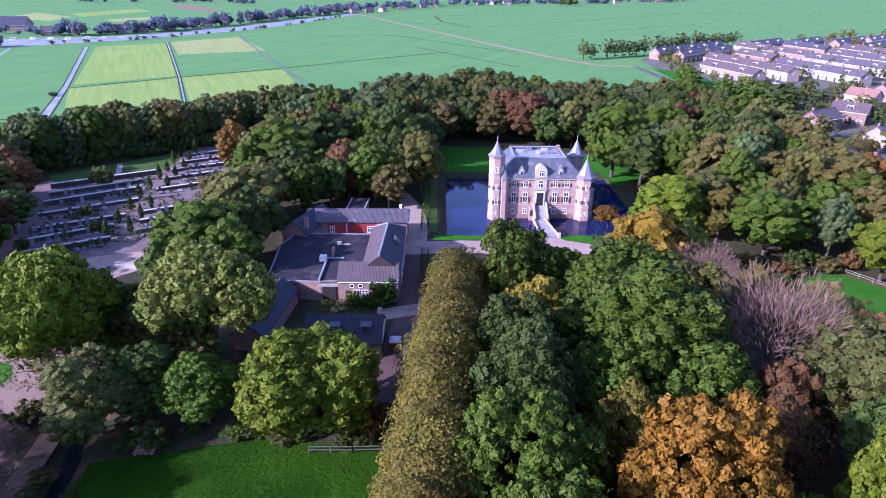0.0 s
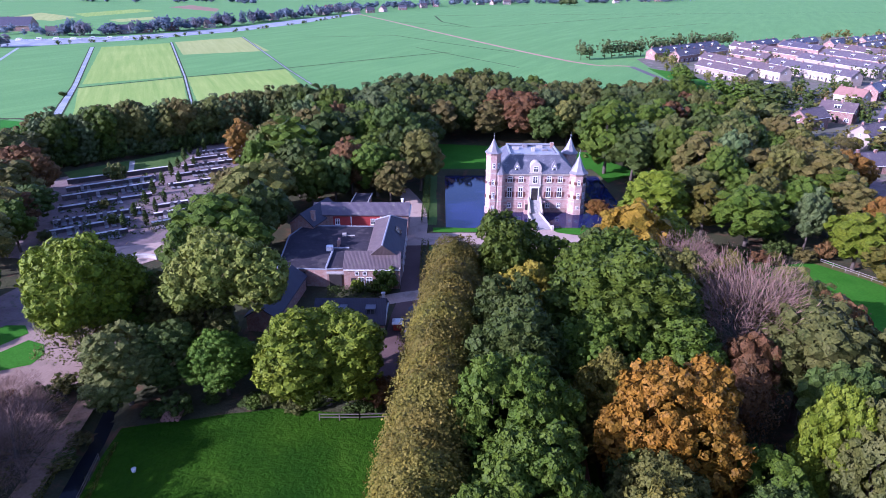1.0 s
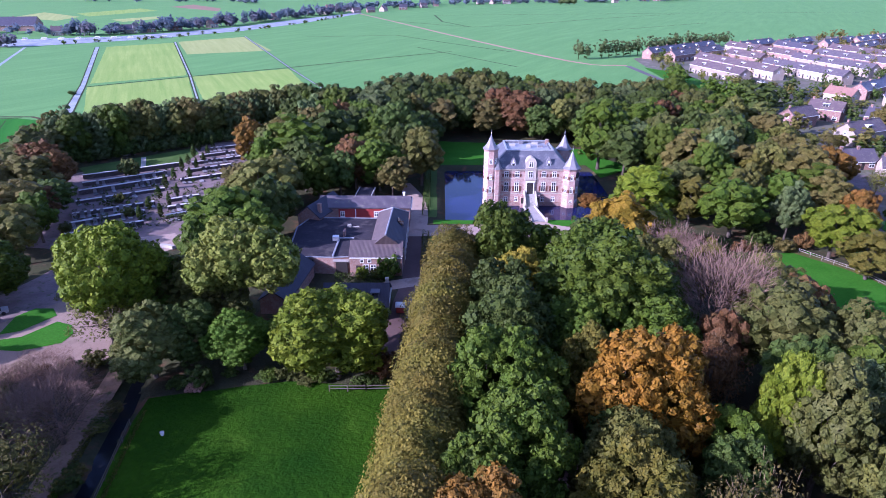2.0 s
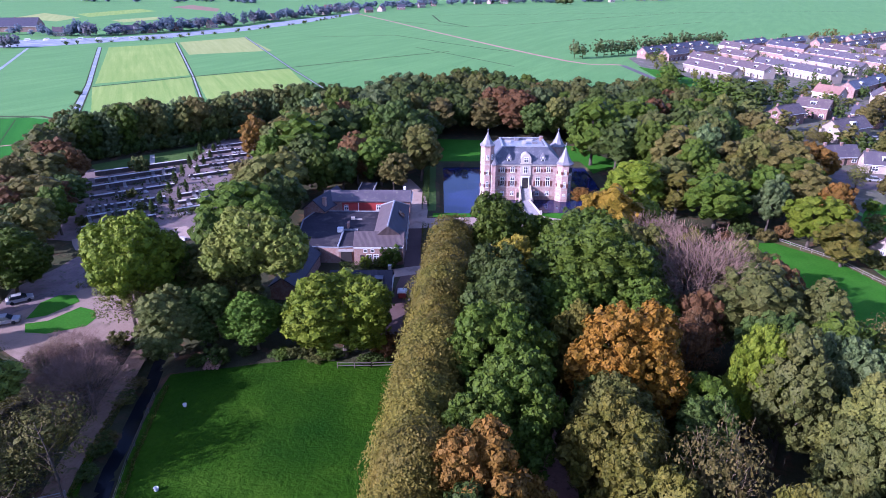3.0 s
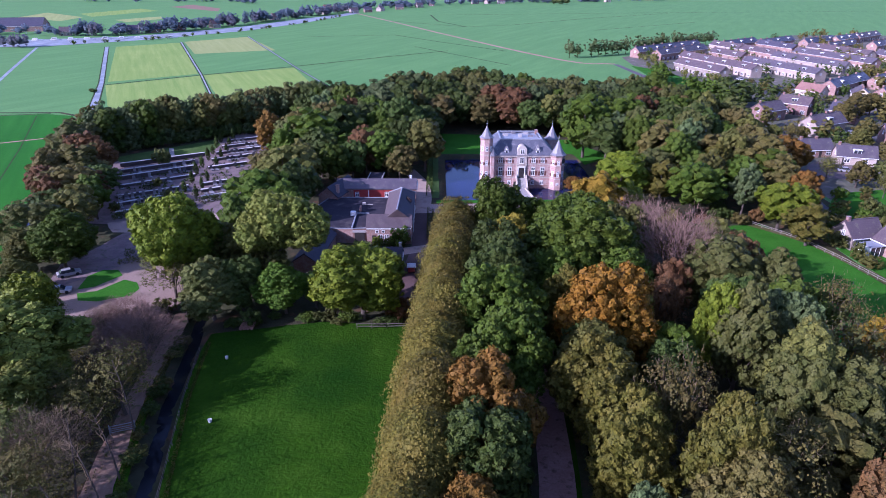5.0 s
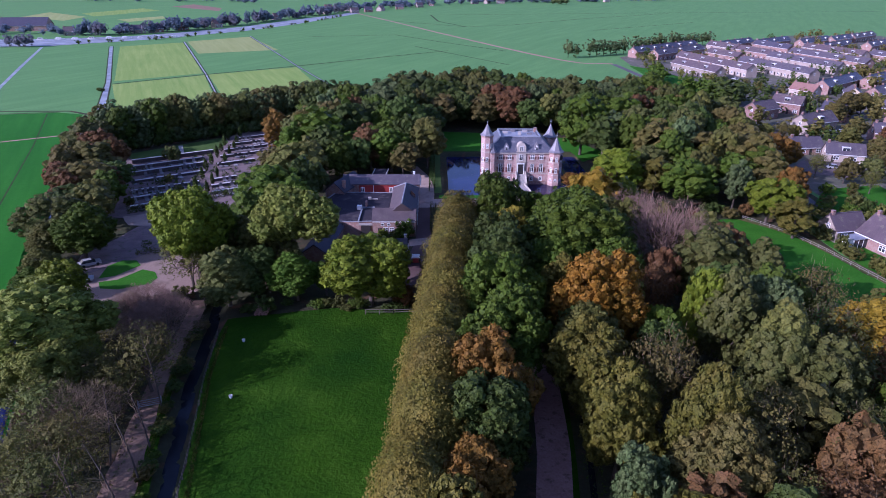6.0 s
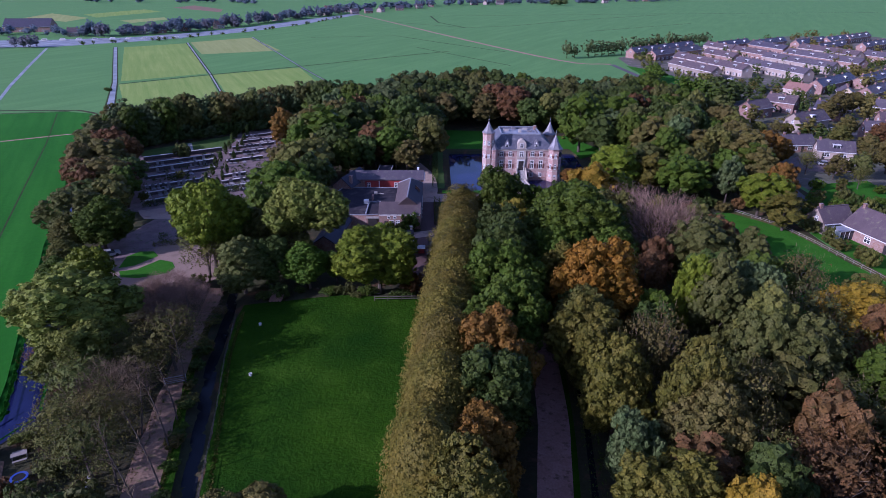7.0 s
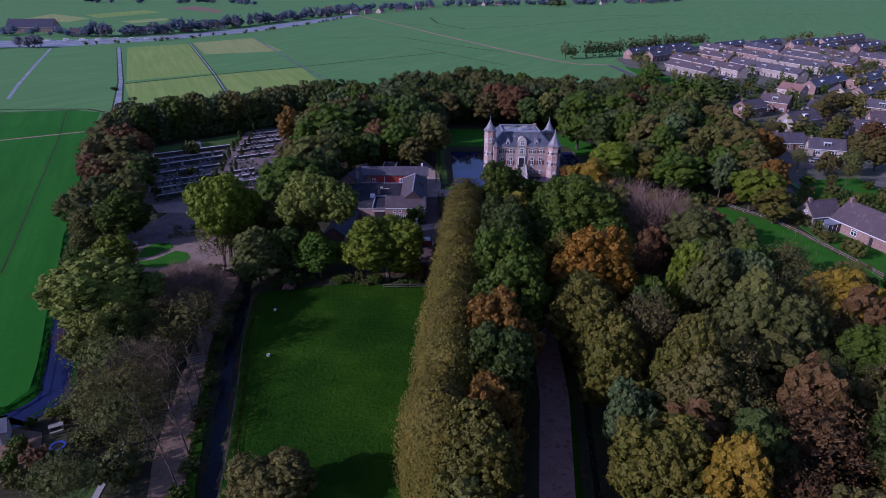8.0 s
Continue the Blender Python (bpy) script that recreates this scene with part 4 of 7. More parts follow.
# round the gravel court and along the west path
grove([(-71.4, -97.5, 15.2, 8.6, "lime"), (-72.0, -92.5, 15.4, 5.8, "yellowgreen"), (-67.0, -77.6, 2.2, 2.0, "redbrown"), (-64.2, -75.4, 2.0, 1.8, "dark"), (-70.2, -78.6, 2.0, 1.9, "dark"), (-61.6, -73.4, 2.4, 1.9, "olive"), (-65.5, -78.5, 5.5, 4.2, "bare_brown"), (-61.0, -82.5, 6.0, 4.2, "bare_brown"), (-66.5, -84.0, 6.0, 4.4, "bare_brown"), (-62.5, -88.5, 6.5, 4.4, "bare_brown"), (-68.5, -79.5, 4.5, 3.2, "bare_grey"), (-90, -67, 7, 3.6, "olive"), (-88, -75, 7, 3.2, "green"), (-95, -58, 8, 4.0, "olive"), (-74.5, -104, 6, 2.8, "sparse_rust"), (-55.8, -102, 11, 4.9, "sparse_olive"), (-59.5, -114, 9, 5.2, "bare_grey"), (-57.5, -90, 9, 5.5, "bare_brown"),
       (-60.5, -66.5, 19.5, 6.8, "tall_yellowgreen"), (-61, -69, 12, 5.6, "sparse_olive"), (-52, -76, 11, 5.2, "greygreen"), (-42.5, -64, 19, 7.6, "tall_lime"), (-57, -62, 13, 5.6, "green"),
       (-52, -61, 12, 5.0, "olive"), (-46, -63, 12, 4.8, "greygreen"), (-40, -74, 9, 4.3, "brightgreen"), (-48, -73, 10, 4.4, "dark")], "park trees beside the meadow")
grove([(-45, -78.5, 3, 1.9, "dark"), (-35, -72, 7, 3.0, "green"), (-26.3, -76.0, 14, 7.8, "yellowgreen"), (-20, -76, 4, 2.4, "redbrown"), (-57.5, -125, 9, 4.6, "sparse_grey"), (-59, -136, 8, 4.0, "sparse_grey"),
       (-58.5, -119, 9, 4.2, "sparse_tan"), (-64, -113, 10, 5.0, "sparse_grey"), (-58.6, -106, 8, 4.2, "sparse_olive"), (-55.5, -131, 4, 2.6, "greygreen"), (-36, -136, 7, 4.6, "tan"), (-62, -121.5, 9, 4.4, "sparse_olive"), (-67.5, -107, 10.5, 5.4, "lime"), (-63.5, -103.5, 8.5, 4.2, "sparse_olive")], "park trees beside the meadow")
grove([(-88, -56, 12, 5.8, "green"), (-96, -51, 13, 6.4, "greygreen"), (-94, -39, 12, 5.7, "olive"), (-104, -23, 13, 7.4, "tan"), (-110, -4, 13, 7.4, "olive"), (-101, -19, 11, 5.0, "redbrown"),
       (-124, 22, 14, 8.0, "greygreen"), (-116, 9, 13, 6, "redbrown"), (-67, 30, 14, 4.7, "rust"), (-59, -5, 12, 5.0, "tan"), (-55, -33, 15, 7.3, "green"), (-52, 18, 17, 9.2, "green"), (-53, -13, 15, 7.4, "olive"),
       (-45, 30, 17, 7.3, "dark"), (-47, -23, 14, 5.6, "dark"), (-56, -43, 12, 4.4, "green"), (-58, 13, 14, 5.2, "green")], "park trees round the graves")
grove([(-34, 9, 14, 4.9, "redbrown"), (-24, 17, 16, 5.1, "dark"), (-24, 3, 11, 4.2, "tan"), (-17, 13, 17, 6.0, "olive"), (-19, 26, 15, 5, "dark"), (34, 29, 19, 8.0, "green"), (52, 47, 17, 8.2, "green"), (57, 21, 16, 7.4, "green"),
       (34, -15, 14.5, 7.2, "yellowgreen"), (44, -17, 11, 4.8, "goldolive"), (20.5, -42, 16, 7.0, "gold"), (24, -8.5, 5, 2.6, "rust"), (27, -13, 5, 2.4, "redbrown"), (30, -37, 12, 5.3, "yellowgreen"), (51, -23, 14, 7.2, "green"), (63, -4, 13, 5.0, "goldolive")], "park trees round the castle")
grove([(77, 1, 15, 8.0, "tan"), (89, 9, 13, 5.6, "rust"), (62, -25, 13, 4.2, "bluegrey"), (66, -35, 12, 5.6, "yellowgreen"), (75, -27, 13, 4.3, "rust"), (68, -44, 9, 5.0, "goldolive"), (28, -72, 18.5, 8.8, "bare_brown"), (33.5, -67, 15, 5.2, "tan"),
       (28, -50, 13, 6.3, "bare_brown"), (32.1, -79.7, 17.2, 7.3, "greygreen"), (20.2, -88.4, 14.5, 3.6, "redbrown"), (25.4, -96.5, 17, 3.8, "yellowgreen"), (39.8, -84.5, 15.2, 4.6, "greygreen"), (27.3, -99.8, 17.2, 5.1, "greygreen"),
       (35, -97, 16.2, 4.5, "bluegrey"), (45.6, -90.2, 15.2, 4.8, "tan"), (39.8, -103.7, 16.2, 5.3, "greygreen")], "park trees east of the avenue")
grove([(31.2, -108.5, 17.2, 5.3, "olive"), (28.0, -112.5, 16.5, 4.2, "greygreen"), (34, -114.5, 16, 5.0, "greygreen"), (20.2, -124, 16, 4.8, "tan"), (15.3, -123.8, 18.2, 4.5, "yellowolive"),
       (12.9, -115.2, 18.2, 5, "tan"), (6.4, -110, 16, 5.6, "goldolive"), (7, -120, 16, 4.6, "goldolive"), (16.6, -105, 12.5, 4.0, "dark"), (7.4, -99, 13, 4.6, "dark"), (11.4, -72, 20, 9.4, "green"), 
       (19.5, -70, 14, 5.6, "green"), (9.8, -95.3, 19.5, 6.6, "orange")], "park trees east of the avenue")
grove([(-1.6, -55.5, 18.5, 6.2, "green"), (-0.8, -66, 15.5, 5.0, "yellow"), (-4.0, -83, 18.5, 6.2, "dark"), (-5.0, -93.5, 18, 6.0, "green"), (-4.9, -103, 17, 5.8, "green"), (-8.0, -115, 16.5, 5.3, "rust"), (-8.2, -109, 14.5, 5.0, "green"),
       (-9.4, -121.5, 16, 5.6, "dark"), (-10.8, -131, 14.5, 5.0, "rust"), (-12.4, -138, 14, 5.4, "yellowolive"), (-13.5, -148, 14, 5.2, "olive"), (-3.0, -75, 17, 5.4, "dark")], "avenue trees")
grove([(8.6, -57, 16, 6.0, "green"), (7.0, -81, 15.5, 5.6, "green"), (6.4, -89, 14.5, 4.6, "goldolive"), (6.6, -104, 15, 5.2, "olive"), (17, -54, 15, 6, "green"), (22, -62, 15, 6, "olive"), (7.8, -65, 17, 6.0, "green"), (16, -79, 16, 6.4, "green")], "avenue trees")
grove([(7, -139, 15, 5.0, "goldolive"), (14, -142, 15, 4.0, "gold"), (26, -135, 14, 6.3, "redbrown"), (6.2, -130, 13, 3.4, "bluegrey"), (50, -102, 14, 7.2, "gold"), (34, -124, 13, 6.0, "greygreen"), (45, -118, 14, 5.7, "green"),
       (20, -143, 12, 4.3, "redbrown"), (14.5, -128, 15, 5.4, "tan"), (20, -131, 13, 4.6, "olive"), (40, -110, 13, 5.2, "greygreen"), (52, -112, 13, 5.0, "olive"), (38, -134, 13, 5.6, "dark"), (48, -130, 13, 5.6, "olive"),
       (8, -150, 14, 5.0, "olive"), (30, -148, 13, 5.5, "rust"), (58, -122, 13, 5.5, "gold")], "park trees east of the avenue")

# the clipped row between avenue and meadow
for i in range(24):
    f = i / 23
    tree(-9.5 - 7.0 * f + tree_rng.uniform(-0.5, 0.5), -54 - f * 79, tree_rng.uniform(13.6, 16.4), tree_rng.uniform(4.6, 5.7) + 0.4 * f, "straw", "hedgerow", group="row trees along the meadow")


def inside(x, y, poly):
    hit = False
    for (xa, ya), (xb, yb) in zip(poly, poly[1:] + poly[:1]):
        if (ya > y) != (yb > y) and x < (xb - xa) * (y - ya) / (yb - ya) + xa:
            hit = not hit
    return hit


def wood(poly, gap, heights, radii, colours, group, form="mid", keep_off=(), seed=3, stuff_from=1e9):
    """Trees scattered through an area, none closer than the gap to another."""
    rng = random.Random(seed)
    xs, ys = [p[0] for p in poly], [p[1] for p in poly]
    for _ in range(int((max(xs) - min(xs)) * (max(ys) - min(ys)) / gap ** 2 * 6)):
        x, y = rng.uniform(min(xs), max(xs)), rng.uniform(min(ys), max(ys))
        if not inside(x, y, poly) or any(inside(x, y, k) for k in keep_off):
            continue
        r = rng.uniform(*radii)
        if any((x - a) ** 2 + (y - b) ** 2 < (gap * 0.5 + q * 0.55) ** 2 for a, b, q in PLACED):
            continue
        if y > stuff_from:
            FAR_WOOD.append((x, y, rng.uniform(*heights), r, rng.choice(colours)))
            PLACED.append((x, y, r))
        else:
            tree(x, y, rng.uniform(*heights), r, rng.choice(colours), form, group=group)


FAR_WOOD = []
MIXED = ["green", "dark", "greygreen", "dark", "bluegrey", "olive", "dark", "green", "greygreen", "dark", "greygreen", "tan", "dark", "redbrown", "bluegrey", "greygreen"]
CASTLE_AREA = [(-17, -24), (33, -26), (36, 22), (44, 32), (34, 53), (4, 62), (-15, 62), (-13, 30), (-17, 14)]
wood([(-60, 26), (-62, 84), (-34, 100), (-6, 126), (22, 124), (40, 110), (64, 114), (84, 94), (90, 68), (80, 30), (60, 10), (46, 8), (34, 20), (0, 60), (-20, 34)], 7.6, (13, 18), (4.6, 7.2), MIXED, "woodland trees behind the castle", keep_off=(CASTLE_AREA,), seed=8, stuff_from=62)
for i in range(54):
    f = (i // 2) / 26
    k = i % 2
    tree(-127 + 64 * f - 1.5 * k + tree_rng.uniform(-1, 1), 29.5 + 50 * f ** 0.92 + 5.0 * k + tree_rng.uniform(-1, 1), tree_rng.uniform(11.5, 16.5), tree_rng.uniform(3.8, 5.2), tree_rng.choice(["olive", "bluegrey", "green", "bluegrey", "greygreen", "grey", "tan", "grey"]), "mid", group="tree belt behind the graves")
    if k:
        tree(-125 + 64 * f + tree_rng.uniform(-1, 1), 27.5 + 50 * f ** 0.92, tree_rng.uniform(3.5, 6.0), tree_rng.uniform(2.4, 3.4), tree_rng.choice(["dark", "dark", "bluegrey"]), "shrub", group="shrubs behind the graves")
wood([(86, 60), (76, 20), (56, 4), (44, -2), (40, -24), (62, -22), (74, -22), (84, 0), (92, 20), (106, 58)], 7.0, (11, 16), (4.4, 6.6), ["green", "olive", "olive", "greygreen", "yellowolive", "tan", "dark", "green"], "park trees near the village", keep_off=([(92, 30), (112, 26), (120, 82), (98, 72)],), seed=12)
wood([(-52, -42), (-52, 10), (-54, 24), (-28, 30), (-26, 4), (-46, -8), (-46, -40)], 7.0, (11, 15), (4.4, 6.2), ["green", "dark", "olive", "green"], "park trees beside the coach house", keep_off=([(-45, -46), (-17, -46), (-17, -2), (-32, 4), (-45, -14)],), seed=13)
wood([(12, -44), (26, -46), (40, -60), (48, -94), (62, -94), (66, -160), (4, -160), (6, -100)], 6.4, (12.5, 16), (3.6, 5.2), ["greygreen", "olive", "tan", "dark", "green", "goldolive", "redbrown"], "park trees east of the avenue", form="mid", keep_off=([(40, -34), (48, -92), (80, -92), (80, -30)], [(8, -60), (-6, -165), (2.5, -165), (5, -60)], [(29, -60), (37, -60), (33, -80), (28, -96), (29, -118), (19, -118), (18, -97), (24, -80)]), seed=14)
wood([(-84, -70), (-72, -92), (-64, -118), (-58, -112), (-62, -84), (-74, -70)], 8.0, (7, 10), (3.0, 4.2), ["green", "olive", "grey", "tan"], "trees along the canal", form="sparse", keep_off=([(-92, -48), (-58, -48), (-55, -80), (-86, -79)],), seed=15)
wood([(-124, 8), (-114, -14), (-102, -40), (-92, -40), (-98, -14), (-108, 6)], 6.0, (9, 13), (3.6, 5.4), ["olive", "dark", "tan", "redbrown", "green"], "trees along the canal", seed=16)

wood([(30, -22), (40, -27), (60, -22), (72, -26), (66, -31), (56, -31), (46, -38), (36, -46), (26, -44)], 3.4, (1.6, 3.4), (1.4, 2.4), ["dark", "olive", "redbrown", "dark", "tan"], "low shrubs below the park trees", form="shrub", seed=19)

# understorey that closes the gaps at the meadow's edges
for i in range(16):
    f = tree_rng.random()
    tree(-52 + 32 * f + tree_rng.uniform(-0.5, 0.5), -78.6 + tree_rng.uniform(-0.6, 1.2) + 2.0 * math.sin(f * 3.1), tree_rng.uniform(0.8, 1.9), tree_rng.uniform(0.8, 1.7), tree_rng.choice(["dark", "green", "dark", "greygreen"]), "shrub", group="shrubs along the meadow")
for i in range(26):
    f = tree_rng.random()
    tree(-54.9 + 10.6 * f ** 1.2 + tree_rng.uniform(-0.5, 0.4), -82 - 68 * f, tree_rng.uniform(0.6, 1.4), tree_rng.uniform(0.8, 1.5), tree_rng.choice(["olive", "dark", "green", "tan", "dark"]), "shrub", group="shrubs along the ditch")


def far_trees(name, spots, label, leaf=1.0, seed=1, colour="dark"):
    """Woods far off: one mesh of many small crowns with stems."""
    rng = np.random.default_rng(seed)
    base = [crown_points(300 + i, 16, 6, leaf * 0.6, 12.0, 1.0, 4.5, 0.2, 0.0, 0.0, 0.24)[0] for i in range(3)]
    out = []
    for x, y, h, r in spots:
        q = base[rng.integers(3)].copy()
        a = rng.uniform(0, 6.28)
        c, s = math.cos(a), math.sin(a)
        q = np.stack([(q[:, 0] * c - q[:, 1] * s) * r / 4.5 + x, (q[:, 0] * s + q[:, 1] * c) * r / 4.5 + y, q[:, 2] * h / 12.0], -1)
        out.append(q)
        stem = np.array([[-0.25, 0, 0], [0.25, 0, 0], [0.2, 0, h * 0.5], [-0.2, 0, h * 0.5], [0, -0.25, 0], [0, 0.25, 0], [0, 0.2, h * 0.5], [0, -0.2, h * 0.5]]) + [x, y, 0]
        out.append(stem)
    ob = new(name, quads_mesh(name, np.concatenate(out), LEAF_DENSE[colour]))
    return tagged(ob, label, "trees", kind="stuff")


def along(line, n, spread, h, r, seed):
    rng = random.Random(seed)
    seg = [math.dist(a, b) for a, b in zip(line, line[1:])]
    out = []
    for _ in range(n):
        d = rng.uniform(0, sum(seg))
        for (a, b), s in zip(zip(line, line[1:]), seg):
            if d <= s:
                break
            d -= s
        f = min(d / s, 1)
        out.append((a[0] + (b[0] - a[0]) * f + rng.uniform(-spread, spread), a[1] + (b[1] - a[1]) * f + rng.uniform(-spread, spread), rng.uniform(*h), rng.uniform(*r)))
    return out


def joined_wood(name, rows, label):
    """The far side of the wood: crowns and stems in one mesh, coloured tree by tree."""
    rng = np.random.default_rng(77)
    base = [dome_points(251 + i * 7, 7, 0.34, 16.0, 1.0, 6.0, 8 + 2 * i, 0.46, 0.55, 0.1 * i, 1.4, 72)[0] for i in range(3)]
    kinds = sorted({r[4] for r in rows})
    out, slot = [], []
    for x, y, h, r, c in rows:
        q = base[rng.integers(3)]
        a = rng.uniform(0, 6.28)
        u, v = math.cos(a), math.sin(a)
        q = np.stack([(q[:, 0] * u - q[:, 1] * v) * r / 6 + x, (q[:, 0] * v + q[:, 1] * u) * r / 6 + y, q[:, 2] * h / 16.0], -1)
        out.append(q)
        slot.append(np.full(len(q) // 4, kinds.index(c), dtype=np.int32))
    ob = new(name, quads_mesh(name, np.concatenate(out), LEAF[kinds[0]]))
    for k in kinds[1:]:
        ob.data.materials.append(LEAF[k])
    ob.data.polygons.foreach_set("material_index", np.concatenate(slot))
    return tagged(ob, label, "trees", kind="stuff")


joined_wood("far_wood", FAR_WOOD, "mixed autumn woodland in green, olive and brown")
# River and horizon rows take the leaf colours that hold painted haze.
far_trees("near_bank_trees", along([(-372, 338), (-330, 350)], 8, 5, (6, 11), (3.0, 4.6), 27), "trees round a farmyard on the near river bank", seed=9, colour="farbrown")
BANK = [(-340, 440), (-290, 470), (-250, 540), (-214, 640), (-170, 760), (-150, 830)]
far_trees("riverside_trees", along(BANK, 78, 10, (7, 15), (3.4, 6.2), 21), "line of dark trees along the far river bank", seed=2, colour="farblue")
far_trees("riverside_trees_brown", along(BANK, 46, 13, (6, 13), (3.2, 6), 22), "brown autumn trees along the far river bank, coloured pale for haze", seed=3, colour="farbrown")
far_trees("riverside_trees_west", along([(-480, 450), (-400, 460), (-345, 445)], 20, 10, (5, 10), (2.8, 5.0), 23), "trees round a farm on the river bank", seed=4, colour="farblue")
far_trees("near_bank_bushes", along([(-340, 340), (-256, 408), (-200, 498), (-166, 592), (-134, 725)], 40, 2, (1.5, 4), (1.2, 2.5), 24), "bushes along the near river bank", seed=5, colour="green", leaf=0.6)
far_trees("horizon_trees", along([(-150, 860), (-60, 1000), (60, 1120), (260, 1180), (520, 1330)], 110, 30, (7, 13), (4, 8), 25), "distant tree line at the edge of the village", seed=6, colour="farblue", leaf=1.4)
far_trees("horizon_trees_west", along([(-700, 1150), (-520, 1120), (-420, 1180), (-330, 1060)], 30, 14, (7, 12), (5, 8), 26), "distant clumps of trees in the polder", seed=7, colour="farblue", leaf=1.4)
far_trees("pasture_clump", [(214, 1082, 14, 8), (222, 1088, 13, 8), (228, 1080, 12, 7), (206, 1085, 11, 6)], "round clump of trees alone in the pasture", seed=8, colour="bluegrey", leaf=1.2)
row_rng = random.Random(6)
far_trees("village_row_trees", [(80 + 46 * f / 8 if f < 8 else 126 + 92 * (f - 8) / 17, (288 + 24 * f / 8 if f < 8 else 312 + 76 * (f - 8) / 17) + row_rng.uniform(-2, 2), row_rng.uniform(10, 14), row_rng.uniform(3.8, 5.2)) for f in range(26) if f % 7 != 2], "row of roadside trees beside the village", seed=9, colour="bluegrey", leaf=0.6)
far_trees("village_trees", along([(118, 285), (128, 230), (140, 175), (155, 130), (190, 120), (230, 150), (260, 220), (300, 320)], 46, 9, (4, 8), (2, 4), 28), "small garden trees between the houses", seed=10, colour="olive", leaf=0.6)
far_trees("village_trees_brown", along([(112, 70), (125, 58), (140, 62), (160, 75), (200, 100), (330, 440), (380, 430)], 40, 8, (5, 10), (2.5, 5), 29), "brown garden trees between the houses", seed=11, colour="tan", leaf=0.6)
far_trees("village_edge_trees", along([(108, 205), (112, 170), (118, 140), (112, 112), (118, 100)], 22, 7, (6, 11), (3, 5), 30), "green trees at the edge of the village", seed=12, colour="green", leaf=0.6)
near_rng = random.Random(41)
far_trees("village_near_trees", [(x + near_rng.uniform(-3, 3), y + near_rng.uniform(-3, 3), near_rng.uniform(5, 9), near_rng.uniform(2.4, 4)) for x, y in ((132, 95), (146, 92), (150, 108), (158, 100), (144, 60), (128, 50), (122, 42), (134, 40), (172, 76), (176, 112), (150, 122), (140, 130), (152, 140), (170, 146), (186, 146), (160, 160), (144, 150), (176, 160), (134, 112), (128, 128), (196, 110), (190, 96), (160, 48))], "dark green garden trees beside the first houses", seed=16, colour="dark", leaf=0.6)
far_trees("village_edge_dark_trees", [(112, 100, 12, 6.5), (118, 107, 13, 7), (123, 115, 12, 6.5), (128, 122, 11, 6), (116, 118, 12, 6), (122, 136, 10, 5), (100, 62, 9, 4), (126, 100, 8, 4), (150, 150, 8, 4), (136, 160, 8, 4)], "dark green trees beside the village lane", seed=13, colour="dark", leaf=0.6)


def tufts(name, poly, n, size, material, label, seed):
    """Blades of grass in small upright tufts."""
    rng = np.random.default_rng(seed)
    lo, hi = np.min(poly, 0), np.max(poly, 0)
    p = [q for q in rng.uniform(lo, hi, (n, 2)) if inside(q[0], q[1], poly)]
    p = np.array([(x, y, 0.12) for x, y in p])
    ob = new(name, quads_mesh(name, leaf_quads(rng, p, unit(rng.normal(size=p.shape) * [1, 1, 0.5]), size, 0.3), material))
    return tagged(ob, label, "grass", kind="stuff")


tufts("grass", [(-51, -81), (-33, -77), (-15.6, -78.5), (-17, -104), (-20, -150), (-40, -155), (-43.2, -130), (-46.2, -114), (-49.4, -99), (-51, -86)], 16000, 0.10, GRASS_NEAR, "tufts of grazed meadow grass", 5)


def bank_grass(line, side, width, n, seed):
    """Tall grass on a bank, at a distance to one side of a line."""
    rng = np.random.default_rng(seed)
    spots = []
    pts = [Vector(p) for p in line]
    for a, c in zip(pts, pts[1:]):
        d = (c - a).normalized()
        for f, o in zip(rng.uniform(0, 1, n), rng.uniform(0, width, n)):
            p = a.lerp(c, f) + Vector((-d.y, d.x)) * side * (2.1 + o)
            spots.append((p.x, p.y, 0.05 - 0.25 * (1 - o / width)))
    return np.array(spots)


reeds = np.concatenate([bank_grass(CANAL[1:8], s, 0.5, 1000, 40 + i) for i, s in enumerate((1, -1))])
reed_rng = np.random.default_rng(9)
tagged(new("bank_grass", quads_mesh("bank_grass", leaf_quads(reed_rng, reeds + [0, 0, 0.25], unit(reed_rng.normal(size=reeds.shape) * [1, 1, 0.3]), 0.11, 0.4), GRASS_WEST)), "tall rough grass along the canal banks", "grass", kind="stuff")
wood([(74, -38), (74, -66), (80, -80), (100, -80), (112, -40), (110, -6), (98, -4), (90, -20)], 5.0, (2.2, 4.5), (1.3, 2.4), ["green", "olive", "greygreen", "green", "dark", "olive"], "garden shrubs round the villa", form="shrub", keep_off=([(74, -38), (96, -38), (96, -68), (80, -68)], [(90, -24), (125, -24), (125, 4), (90, 4)]), seed=17)
for x, y, h, r, c in ((100, -14, 2.2, 1.6, "tan"), (104, -8, 2.0, 1.4, "olive"), (94, -12, 3.0, 1.8, "green"), (110, -16, 2.4, 1.6, "green"), (98, -20, 2.0, 1.5, "olive")):
    tree(x, y, h, r, c, "shrub", group="garden shrubs round the villa")
tree(-182, 148, 1.8, 1.7, "dark", "shrub")
tree(-185, 152, 1.2, 1.2, "olive", "shrub")
garden_rng = random.Random(12)
spots = []
while len(spots) < 210:
    x, y = garden_rng.uniform(125, 380), garden_rng.uniform(70, 420)
    if inside(x, y, [(125, 80), (200, 70), (400, 120), (400, 440), (330, 440), (204, 350), (122, 285), (134, 180)]):
        spots.append((x, y, garden_rng.uniform(3.5, 8.0), garden_rng.uniform(1.8, 3.4)))
